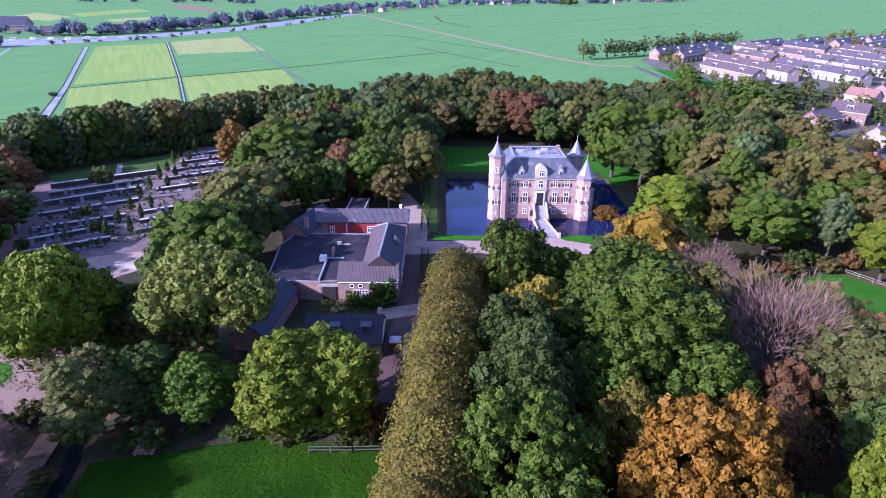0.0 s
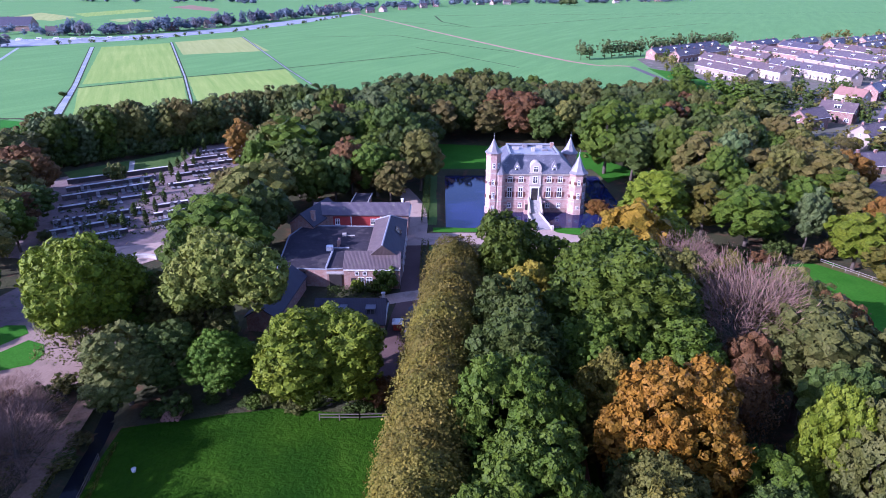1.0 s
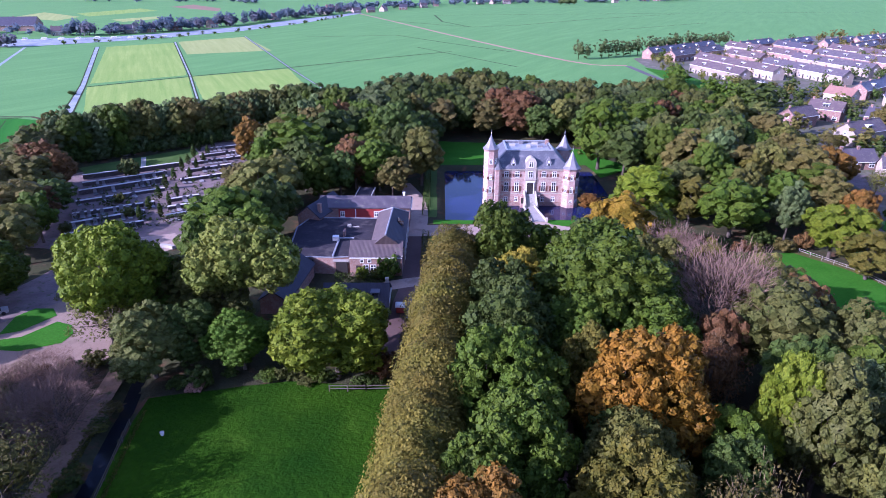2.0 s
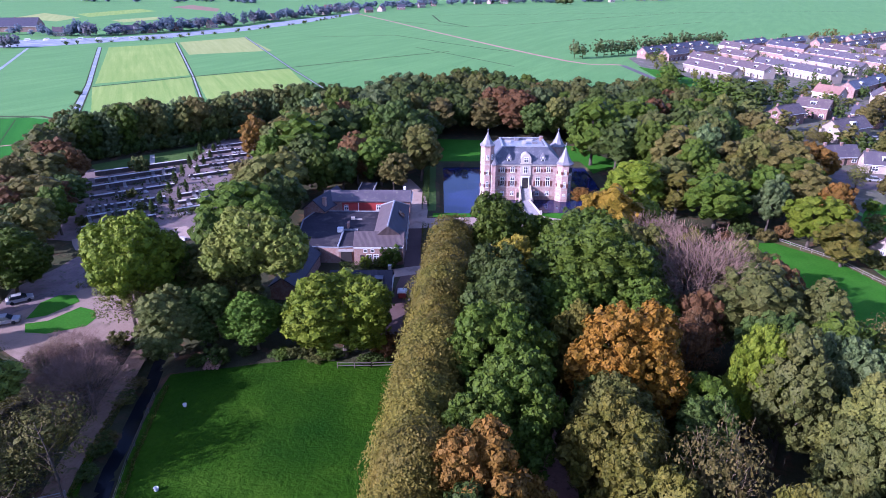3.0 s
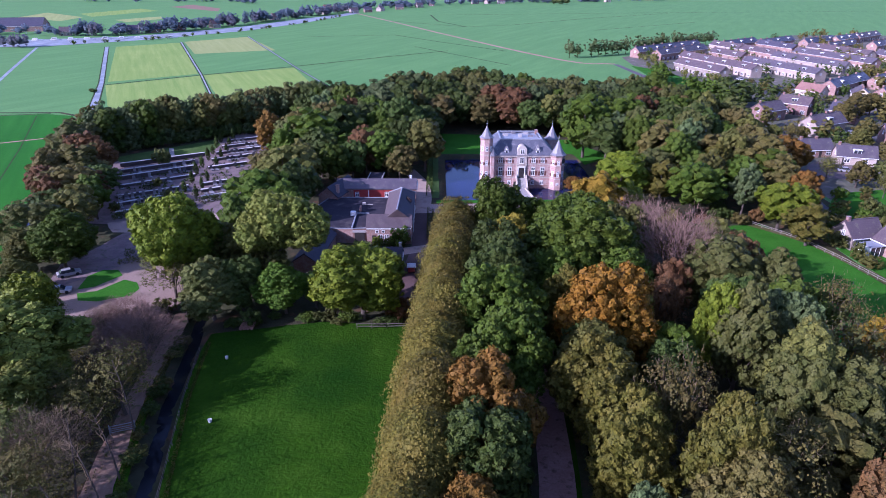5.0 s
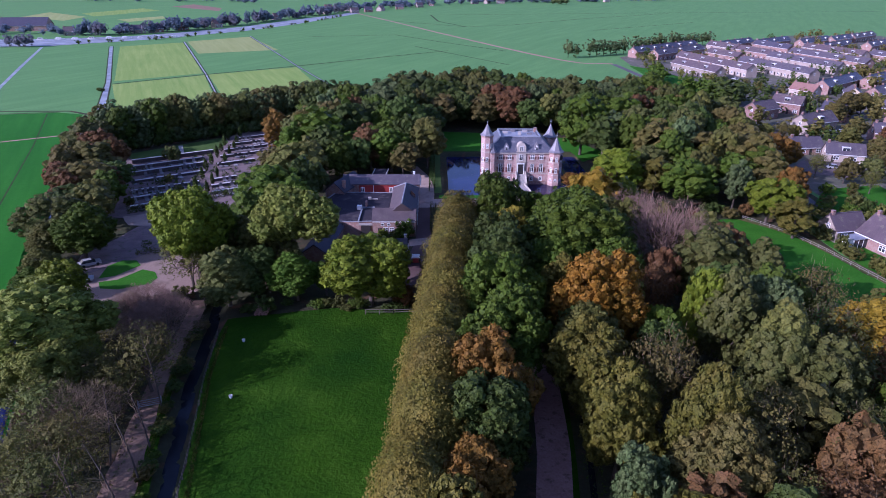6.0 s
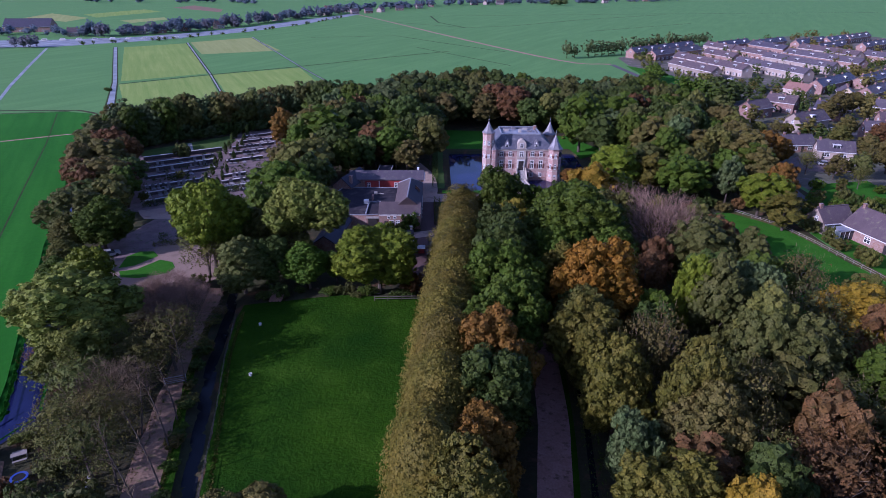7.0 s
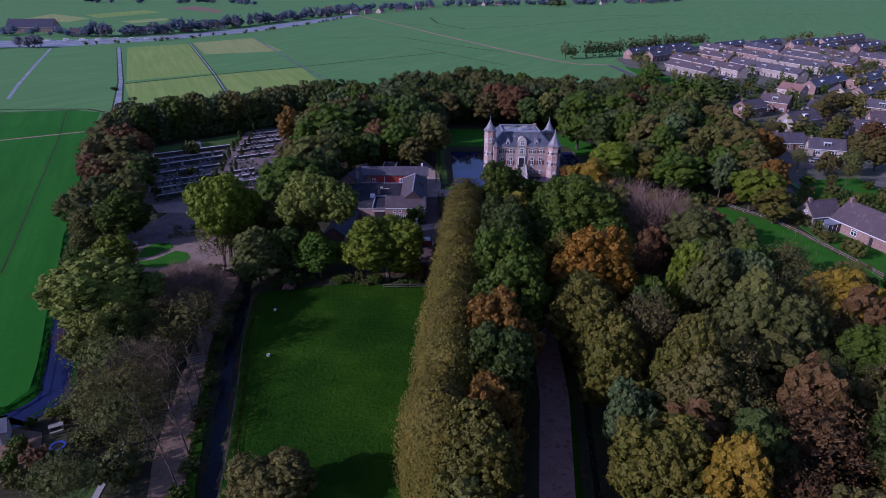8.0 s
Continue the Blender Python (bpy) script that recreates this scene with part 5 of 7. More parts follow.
far_trees("village_garden_trees", spots[:110], "small green garden trees and hedges between houses", seed=14, colour="dark", leaf=0.5)
far_trees("village_garden_brown_trees", spots[110:], "small brown garden trees between houses", seed=15, colour="tan", leaf=0.5)

# rough grass on the banks of the ditch
ditch_grass = np.concatenate([bank_grass(DITCH[1:], s, 1.0, 1100, 60 + i) for i, s in enumerate((1, -1))]) + [0, 0, 0.12]
tagged(new("ditch_grass", quads_mesh("ditch_grass", leaf_quads(reed_rng, ditch_grass, unit(reed_rng.normal(size=ditch_grass.shape) * [1, 1, 0.3]), 0.17, 0.4), LEAF["olive"])), "rough olive grass on the banks of the ditch", "grass", kind="stuff")
for x, y, h, r in ((152, 80, 10, 4.6), (158, 87, 11, 4.8), (147, 76, 9, 4.0), (124, 3, 12, 5.0), (170, 96, 10, 4.5)):
    tree(x, y, h, r, "tan", "mid", group="brown trees in the village")
for x, y, h, r, c, f in ((99, 3, 8, 3.6, "olive", "sparse"), (104, -3, 7.5, 3.2, "tan", "mid"), (112, -3, 8, 3.4, "greygreen", "mid"), (118, 3, 9, 3.6, "tan", "sparse"), (95, 12, 10, 4.2, "rust", "mid"), (128, 20, 9, 4.0, "tan", "mid"), (127, 34, 9, 4.0, "olive", "mid"), (136, 46, 9, 4.2, "tan", "mid"), (103, 44, 8, 3.6, "olive", "mid"), (112, 48, 7, 3.2, "tan", "sparse"), (118, 52, 5.5, 2.6, "yellowolive", "mid"), (142, 34, 10, 4.6, "redbrown", "mid"), (106, -12, 7, 3.0, "olive", "sparse")):
    tree(x, y, h, r, c, f, group="garden trees round the low houses")


def leaning_tree(x, y, h, lean, seed):
    """A thin bare tree that leans over the path."""
    rng = random.Random(seed)
    root = thing("tree", x, y, 0, 0, "thin leafless tree leaning over the muddy path", "tree", "thin bare trees along the path")
    bm = bmesh.new()
    tube(bm, (0, 0, -0.1), (lean, 0.5, h), 0.13, 0.03, 6, 0.25)
    part("trunk", bm, BARK, root)
    for k in range(9):
        f = rng.uniform(0.35, 0.95)
        a = (lean * f, 0.5 * f, h * f)
        bm = bmesh.new()
        tube(bm, a, (a[0] + rng.uniform(-1.6, 1.2), a[1] + rng.uniform(-1.3, 1.3), a[2] + rng.uniform(0.5, 1.8)), 0.045, 0.012, 4, rng.uniform(-0.2, 0.2))
        part("branch", bm, TWIG_GREY, root)


for i, (x, y, h, lean) in enumerate(((-49.9, -120.2, 10.5, -1.8), (-48.6, -126.7, 11, -2.6), (-47.7, -133.1, 11, -2.4), (-52.9, -105.9, 11, -1.0), (-51.2, -114, 9, -1.5), (-54.9, -117, 11, 1.2), (-53.4, -127, 10, -1.0), (-60.6, -71, 9, 1.0), (-58.8, -68.6, 10, -1.2), (-56.2, -77, 8, -0.8))):
    leaning_tree(x, y, h, lean, 70 + i)

# leaf litter and low growth under the trees
for name, poly, n, colour, label, seed in (("undergrowth", [(-76, -84), (-62, -82), (-58, -96), (-56.5, -112), (-55, -126), (-62, -128), (-71, -116), (-76, -100)], 9000, "olive", "low olive undergrowth below the trees", 81),
                                           ("fallen_leaves", [(-76, -84), (-58, -80), (-57, -96), (-54, -112), (-52, -128), (-60, -134), (-71, -116), (-76, -100)], 6000, "tan", "fallen tan leaves below the trees", 82),
                                           ("avenue_undergrowth", [(6, -70), (10, -72), (8, -100), (5, -130), (2, -150), (1.2, -142), (2.8, -126), (4.6, -112)], 3500, "green", "low green growth beside the avenue", 83)):
    tufts(name, poly, n, 0.24, LEAF[colour], label, seed)

# low planting round the graves
grave_plants = []
plant_rng = np.random.default_rng(21)
for _ in range(260):
    a, o = plant_rng.uniform(-1, 1), plant_rng.uniform(0, 1)
    x, y = -107 + 38 * plant_rng.uniform(), -24 + 52 * plant_rng.uniform()
    if inside(x, y, [(-108, 12), (-92, -27), (-70, -16), (-71, 30), (-80, 50), (-88, 30)]):
        c = unit(plant_rng.normal(size=(9, 3))) * [0.5, 0.5, 0.35] + [x, y, 0.4]
        grave_plants.append(leaf_quads(plant_rng, c, unit(plant_rng.normal(size=(9, 3)) + [0, 0, 1]), 0.32))
tagged(new("grave_planting", quads_mesh("grave_planting", np.concatenate(grave_plants), LEAF["dark"])), "low dark shrubs planted between graves", "plants", kind="stuff")


# ---- buildings ----
def lattice(xs, zs, y0, y1):
    """One connected frame: bars fill every other column and row of the spans."""
    bm = bmesh.new()
    v = {(i, j, k): bm.verts.new((x, y, z)) for i, x in enumerate(xs) for j, z in enumerate(zs) for k, y in enumerate((y0, y1))}
    full = lambda i, j: 0 <= i < len(xs) - 1 and 0 <= j < len(zs) - 1 and (i % 2 == 0 or j % 2 == 0)
    for i in range(len(xs) - 1):
        for j in range(len(zs) - 1):
            if not full(i, j):
                continue
            bm.faces.new((v[i, j, 0], v[i + 1, j, 0], v[i + 1, j + 1, 0], v[i, j + 1, 0]))
            bm.faces.new((v[i, j, 1], v[i, j + 1, 1], v[i + 1, j + 1, 1], v[i + 1, j, 1]))
            for di, dj, a, b in ((-1, 0, (i, j), (i, j + 1)), (1, 0, (i + 1, j), (i + 1, j + 1)), (0, -1, (i, j), (i + 1, j)), (0, 1, (i, j + 1), (i + 1, j + 1))):
                if not full(i + di, j + dj):
                    bm.faces.new((v[(*a, 0)], v[(*b, 0)], v[(*b, 1)], v[(*a, 1)]))
    return bm


def window_part(parent, x, y, z, w, h, turn=0.0, shutters=None, frame_mat=None, bars=True, sill=True):
    """A window on a wall that faces local -y: frame, pane, glazing bars, sill and perhaps shutters."""
    f = 0.12
    xs = [-w / 2, -w / 2 + f] + ([-0.055, 0.055] if bars else []) + [w / 2 - f, w / 2]
    zs = [-f, 0] + ([h * 0.56, h * 0.56 + 0.11] if bars else []) + [h - f, h]
    bm = lattice(xs, zs, -0.07, 0.05)
    win = part("window", bm, frame_mat or WHITE, parent)
    win.matrix_basis = pose(x, y, z, 0, 0, turn)
    pane = part("pane", boxed((-w / 2 + f / 2, w / 2 - f / 2, -0.02, 0.04, -f / 2, h - f / 2)), GLASS, win)
    if sill:
        part("sill", boxed((-w / 2 - 0.12, w / 2 + 0.12, -0.16, 0.04, -f - 0.12, -f)), SANDSTONE, win)
    if shutters:
        for s in (-1, 1):
            sh = boxed((s * (w / 2 + 0.26) - 0.23, s * (w / 2 + 0.26) + 0.23, -0.09, -0.02, 0, h * 0.56))
            for k in range(2):
                box(sh, s * (w / 2 + 0.26) - 0.16, s * (w / 2 + 0.26) + 0.16, -0.115, -0.088, 0.06 + k * h * 0.28, h * 0.24 + k * h * 0.28)
            part("shutter", sh, shutters, win)
    return win


def gable_roof(L, W, eave, ridge, over=0.35, thick=0.22):
    """A ridge roof along local x as one closed slab."""
    h = W / 2 + over
    drop = (ridge - eave) / (W / 2) * over
    prof = [(-h, eave - drop), (0, ridge), (h, eave - drop), (h, eave - drop + thick), (0, ridge + thick), (-h, eave - drop + thick)]
    return ring_mesh(bmesh.new(), [[(x, y, z) for y, z in prof] for x in (-L / 2 - over, L / 2 + over)])


def gable_wall(L, W, eave, ridge):
    prof = [(-W / 2, 0), (W / 2, 0), (W / 2, eave), (0, ridge), (-W / 2, eave)]
    return ring_mesh(bmesh.new(), [[(x, y, z) for y, z in prof] for x in (-L / 2, L / 2)])


def chimney(parent, x, y, z, h=1.3, w=0.7, mat=None):
    c = part("chimney", boxed((-w / 2, w / 2, -w / 2, w / 2, -0.6, h), (-w / 2 - 0.06, w / 2 + 0.06, -w / 2 - 0.06, w / 2 + 0.06, h, h + 0.12)), mat or RED_BRICK, parent)
    c.matrix_basis = pose(x, y, z)
    return c


def dormer(parent, x, y, z, w=1.8, h=1.1, depth=2.0, turn=0.0, mat=None):
    """A flat-roofed dormer window on a slope that falls to local -y."""
    d = part("dormer", boxed((-w / 2, w / 2, 0, depth, 0, h), (-w / 2 - 0.12, w / 2 + 0.12, -0.15, depth, h, h + 0.14)), mat or WHITE, parent)
    d.matrix_basis = pose(x, y, z, 0, 0, turn)
    part("pane", boxed((-w / 2 + 0.12, -0.05, -0.03, 0.02, 0.15, h - 0.1)), GLASS, d)
    part("pane", boxed((0.05, w / 2 - 0.12, -0.03, 0.02, 0.15, h - 0.1)), GLASS, d)
    return d


def house(x, y, turn, L, W, eave, ridge, wall, roof, units=1, label="", group="", dorm=0, front=WHITE, storeys=2, name="house"):
    """A ridge-roofed house or terrace; its long front faces local -y."""
    root = thing(name, x, y, 0, turn, label, "house", group)
    part("wall", gable_wall(L, W, eave, ridge), wall, root)
    part("roof", gable_roof(L, W, eave, ridge), roof, root)
    part("ridge_cap", boxed((-L / 2 - 0.3, L / 2 + 0.3, -0.16, 0.16, ridge + 0.14, ridge + 0.30)), roof, root)
    for s in (-1, 1):
        part("gutter", boxed((-L / 2 - 0.3, L / 2 + 0.3, s * (W / 2 + 0.42) - 0.08, s * (W / 2 + 0.42) + 0.08, eave - 0.28, eave - 0.12)), WHITE, root)
    step = L / units
    for u in range(units):
        cx = -L / 2 + step * (u + 0.5)
        for s in range(storeys):
            z = 0.9 + s * 2.75
            if z + 1.3 > eave + 0.1:
                continue
            for k in ((-0.24, 0.22) if s or units == 1 else (0.2,)):
                window_part(root, cx + k * step, -W / 2, z, min(1.7, step * 0.32), 1.3, 0, None, None, True, False)
        part("door", boxed((cx - 0.32 * step - 0.45, cx - 0.32 * step + 0.45, -W / 2 - 0.06, -W / 2 + 0.05, 0, 2.1)), DARK_WOOD, root)
        if u % 2 == 0 or units < 3:
            chimney(root, -L / 2 + step * u + 0.6, 0, ridge, 0.9, 0.7, RED_BRICK)
    for k in range(dorm):
        cx = -L / 2 + L * (k + 0.5) / dorm
        f = 0.42
        dormer(root, cx, -W / 2 * (1 - f * 0.6), eave + (ridge - eave) * f * 0.6, 2.2, 1.2, W * 0.28)
    for s in (-1, 1):
        w = window_part(root, s * L / 2, -0.2, min(eave - 0.2, 3.6), 1.0, 1.2, 90 * s, None, None, True, False)
    return root


# ---- the castle ----
def octagon_tower(parent, x, y, r, z0, eave, tip, wall, roof, bands=()):
    t = part("tower", ring_mesh(bmesh.new(), [polygon_ring(x, y, z, rr) for z, rr in ((z0, r * 1.06), (0.3, r * 1.05), (0.4, r), (eave - 0.5, r), (eave - 0.2, r * 1.1), (eave, r * 1.12))]), wall, parent, "pink brick octagonal corner tower")
    part("spire", ring_mesh(bmesh.new(), [polygon_ring(x, y, z, rr) for z, rr in ((eave + 0.01, r * 1.19), (eave + 0.12, r * 1.19), (eave + (tip - eave) * 0.14, r * 0.9), (eave + (tip - eave) * 0.45, r * 0.52), (tip, 0.05))]), roof, t, "grey slate spire")
    fin = ring_mesh(bmesh.new(), [polygon_ring(x, y, z, rr, 6) for z, rr in ((tip - 0.1, 0.06), (tip + 0.35, 0.05), (tip + 0.45, 0.14), (tip + 0.6, 0.14), (tip + 0.7, 0.04), (tip + 1.3, 0.02))])
    part("finial", fin, LEAD, t, "lead finial")
    for z in bands:
        part("string_course", ring_mesh(bmesh.new(), [polygon_ring(x, y, zz, r * 1.035) for zz in (z, z + 0.18)]), SANDSTONE, t)
    return t


castle = thing("castle", 0, 0, 0, 0, "pink brick castle with slate roofs standing in its moat", "castle")
CX0, CX1, CY0, CY1, EAVE = 1.2, 19.4, -0.2, 16.2, 8.6
part("main_wall", boxed((CX0, CX1, CY0, CY1, -2.2, EAVE)), PINK_BRICK, castle, "pink brick walls of three storeys")
part("plinth", boxed((CX0 - 0.12, CX1 + 0.12, CY0 - 0.12, CY1 + 0.12, -2.2, 0.1)), BROWN_BRICK, castle, "darker brick plinth at the water")
part("cornice", boxed((CX0 - 0.35, CX1 + 0.35, CY0 - 0.35, CY1 + 0.35, EAVE - 0.35, EAVE + 0.05)), SANDSTONE, castle, "pale stone cornice")
part("string_course", boxed((CX0 - 0.06, CX1 + 0.06, CY0 - 0.06, CY1 + 0.06, 2.15, 2.35)), SANDSTONE, castle)
part("string_course", boxed((CX0 - 0.06, CX1 + 0.06, CY0 - 0.06, CY1 + 0.06, 5.95, 6.1)), SANDSTONE, castle)


def hip_ring(x0, x1, y0, y1, inset, z0, z1, sink):
    bm = bmesh.new()
    rects = [(x0, x1, y0, y1, z0), (x0 + inset, x1 - inset, y0 + inset, y1 - inset, z1), (x0 + inset + sink, x1 - inset - sink, y0 + inset + sink, y1 - inset - sink, z1), (x0 + inset + sink, x1 - inset - sink, y0 + inset + sink, y1 - inset - sink, z1 - 0.5)]
    return ring_mesh(bm, [[(a, c, z), (b, c, z), (b, d, z), (a, d, z)] for a, b, c, d, z in rects])


part("roof", hip_ring(CX0 - 0.5, CX1 + 0.5, CY0 - 0.5, CY1 + 0.5, 3.9, EAVE + 0.06, 12.3, 0.5), SLATE, castle, "steep slate hipped roof")
part("roof_deck", boxed((CX0 + 3.9, CX1 - 3.9, CY0 + 3.9, CY1 - 3.9, 11.6, 11.95)), LEAD, castle, "flat lead roof deck")
part("ridge_cap", boxed((CX0 + 3.2, CX1 - 3.2, CY0 + 3.2, CY0 + 3.6, 12.24, 12.5), (CX0 + 3.2, CX1 - 3.2, CY1 - 3.6, CY1 - 3.2, 12.24, 12.5), (CX0 + 3.2, CX0 + 3.6, CY0 + 3.6, CY1 - 3.6, 12.24, 12.5), (CX1 - 3.6, CX1 - 3.2, CY0 + 3.6, CY1 - 3.6, 12.24, 12.5)), LEAD, castle)
for i, (x, y, w, d, h) in enumerate([(6.5, 9.5, 1.6, 0.9, 0.5), (9.0, 11.5, 1.1, 1.1, 0.8), (12.5, 11.0, 1.5, 0.9, 0.5), (13.5, 8.0, 1.4, 0.9, 0.5), (10.5, 7.5, 0.9, 0.9, 0.9)]):
    part("skylight", boxed((x - w / 2, x + w / 2, y - d / 2, y + d / 2, 11.94, 11.95 + h)), SLATE_PALE if i % 2 else CONCRETE, castle, "pale roof light")
chimney(castle, 15.6, 11.0, 12.2, 0.9, 0.8, BROWN_BRICK)
# pale stone blocks along the corners of the walls
for cx in (CX0 + 2.2, CX1 - 0.9):
    for k in range(9):
        part("quoin", boxed((cx - 0.3 - 0.12 * (k % 2), cx + 0.3 + 0.12 * (k % 2), CY0 - 0.05, CY0 + 0.1, -0.2 + k * 0.95, 0.12 + k * 0.95)), SANDSTONE, castle)
tower_spec = [(0.35, 0.0, 1.75, 13.6, 16.9), (20.3, 0.0, 2.05, 8.8, 13.0), (21.2, 16.0, 1.9, 9.4, 13.4), (1.6, 16.0, 1.6, 8.8, 11.2)]
TOWERS = []
for i, (x, y, r, eave, tip) in enumerate(tower_spec):
    TOWERS.append(octagon_tower(castle, x, y, r, -2.2, eave, tip, PINK_BRICK, SLATE_PALE if i < 3 else SLATE, (2.1, 5.8) + ((8.9,) if i == 0 else ())))
side = octagon_tower(castle, 2.0, -0.6, 1.15, -2.2, 8.7, 11.9, PINK_BRICK, SLATE_PALE, (2.1, 5.8))
# tower windows look out between west and south-east
for k, (x, y, r, eave, _) in enumerate(tower_spec[:2]):
    ap = r * math.cos(math.pi / 8)
    for a in (-135, -90, -45) if k == 0 else (-135, -90, -45):
        for z, h in ((0.2, 0.9), (2.9, 1.5), (6.3, 1.2)) + (((10.2, 1.2),) if k == 0 else ()):
            w = window_part(TOWERS[k], x + ap * math.cos(radians(a)), y + ap * math.sin(radians(a)), z, 0.72, h, a + 90, SHUTTER_RED if z in (2.9, 6.3) and a != -45 else None)
clock = ring_mesh(bmesh.new(), [[(0.75 * math.cos(i * math.tau / 20), yy, 0.75 * math.sin(i * math.tau / 20)) for i in range(20)] for yy in (-0.06, 0.06)])
cl = part("clock_face", clock, DARK_WOOD, TOWERS[1], "round dark clock face on the tower")
ap = 2.05 * math.cos(math.pi / 8)
cl.matrix_basis = pose(20.3 + (ap + 0.02) * math.cos(radians(-45)), (ap + 0.02) * math.sin(radians(-45)), 7.3, 0, 0, 45)
for x in (4.4, 7.0, 13.6, 16.2):
    window_part(castle, x, CY0, 0.25, 0.95, 1.15)
    window_part(castle, x, CY0, 2.85, 1.15, 2.35, 0, SHUTTER_RED)
    window_part(castle, x, CY0, 6.55, 1.15, 1.35, 0, SHUTTER_RED)
    arch = part("relief_arch", boxed((x - 0.75, x + 0.75, CY0 - 0.08, CY0 + 0.02, 5.32, 5.5), (x - 0.12, x + 0.12, CY0 - 0.12, CY0 + 0.02, 5.3, 5.66)), SANDSTONE, castle)
for y in (3.5, 7.0, 10.5, 14.0):
    for z, h in ((0.25, 1.1), (2.85, 2.2), (6.55, 1.35)):
        window_part(castle, CX0, y, z, 1.1, h, -90, SHUTTER_RED if z > 1 else None)
        window_part(castle, CX1, y, z, 1.1, h, 90, SHUTTER_RED if z > 1 else None)
# the middle bay: door, window above and an arched stone dormer
MX = 10.3
part("centre_bay", boxed((MX - 1.35, MX + 1.35, CY0 - 0.22, CY0 + 0.1, -0.6, EAVE + 0.3), (MX - 1.5, MX + 1.5, CY0 - 0.36, CY0 + 0.1, 5.75, 6.05), (MX - 1.5, MX + 1.5, CY0 - 0.42, CY0 + 0.1, EAVE - 0.15, EAVE + 0.3)), SANDSTONE, castle, "pale sandstone entrance bay")
door = part("door", boxed((MX - 0.8, MX + 0.8, CY0 - 0.30, CY0 - 0.2, 2.2, 5.0), (MX - 0.75, MX - 0.06, CY0 - 0.34, CY0 - 0.28, 2.4, 4.2), (MX + 0.06, MX + 0.75, CY0 - 0.34, CY0 - 0.28, 2.4, 4.2)), DARK_WOOD, castle, "dark double entrance door")
part("door_frame", boxed((MX - 1.0, MX - 0.8, CY0 - 0.4, CY0 - 0.18, 2.2, 5.2), (MX + 0.8, MX + 1.0, CY0 - 0.4, CY0 - 0.18, 2.2, 5.2), (MX - 1.1, MX + 1.1, CY0 - 0.45, CY0 - 0.18, 5.2, 5.45)), WHITE, castle)
window_part(castle, MX, CY0 - 0.22, 6.4, 1.2, 1.6)
gab = bmesh.new()
prof = [(-1.3, 0), (1.3, 0), (1.3, 1.5), (1.05, 2.0), (0.75, 2.35), (0.4, 2.58), (0, 2.66), (-0.4, 2.58), (-0.75, 2.35), (-1.05, 2.0), (-1.3, 1.5)]
ring_mesh(gab, [[(MX + a, CY0 - 0.3 + d, EAVE + 0.2 + b) for a, b in prof] for d in (0, 2.2)])
dorm = part("dormer", gab, SANDSTONE, castle, "arched pale stone dormer with a window")
window_part(dorm, MX, CY0 - 0.32, EAVE + 0.55, 1.15, 1.3)
for x in (6.0, 14.7):
    g = bmesh.new()
    ring_mesh(g, [[(x - 0.5, yy, EAVE + 0.3), (x + 0.5, yy, EAVE + 0.3), (x + 0.5, yy, EAVE + 1.2), (x, yy, EAVE + 2.0), (x - 0.5, yy, EAVE + 1.2)] for yy in (CY0 + 0.25, CY0 + 1.9)])
    d = part("dormer", g, WHITE, castle, "small white dormer with a pointed roof")
    part("pane", boxed((x - 0.3, x + 0.3, CY0 + 0.2, CY0 + 0.28, EAVE + 0.45, EAVE + 1.15)), GLASS, d)
    part("cap", ring_mesh(bmesh.new(), [polygon_ring(x, CY0 + 0.9, EAVE + z, r, 4, 0.785) for z, r in ((1.25, 1.05), (2.9, 0.04))]), SLATE_PALE, d)

# stairs and bridge
stairs = thing("entrance_stairs", MX, CY0 - 0.3, 0, 0, "grey stone entrance stairs with side walls", "stairs")
for i in range(12):
    part("step", boxed((-1.25, 1.25, -0.3 - 0.3 * (i + 1), -0.3 - 0.3 * i, -1.6, 2.15 - 0.165 * i)), CONCRETE, stairs)
part("landing", boxed((-1.25, 1.25, -0.3, 0.2, -1.6, 2.2)), CONCRETE, stairs)
for s in (-1, 1):
    part("side_wall", ring_mesh(bmesh.new(), [[(s * 1.4 - 0.15, y, -1.6), (s * 1.4 + 0.15, y, -1.6), (s * 1.4 + 0.15, y, z), (s * 1.4 - 0.15, y, z)] for y, z in ((0.1, 3.0), (-0.4, 3.0), (-4.0, 1.0), (-4.4, 1.0))]), SANDSTONE, stairs)
    part("pier", boxed((s * 1.9 - 0.45, s * 1.9 + 0.45, -1.2, -0.1, -1.6, 2.0), (s * 1.9 - 0.52, s * 1.9 + 0.52, -1.27, -0.03, 2.0, 2.2)), PINK_BRICK, stairs, "brick pier with an opening")
    part("niche", boxed((s * 1.9 - 0.3, s * 1.9 + 0.3, -1.24, -1.19, 0.1, 1.5)), DARK_WOOD, stairs, "dark cellar door")
bridge = thing("bridge", 10.2, -9.4, 0, 5.0, "pale footbridge with low parapets over the moat", "bridge")
part("deck", ring_mesh(bmesh.new(), [[(-w, y, 0.02), (w, y, 0.02), (w, y, 0.22), (-w, y, 0.22)] for y, w in ((4.9, 1.35), (-5.2, 1.9))]), PLANKS, bridge)
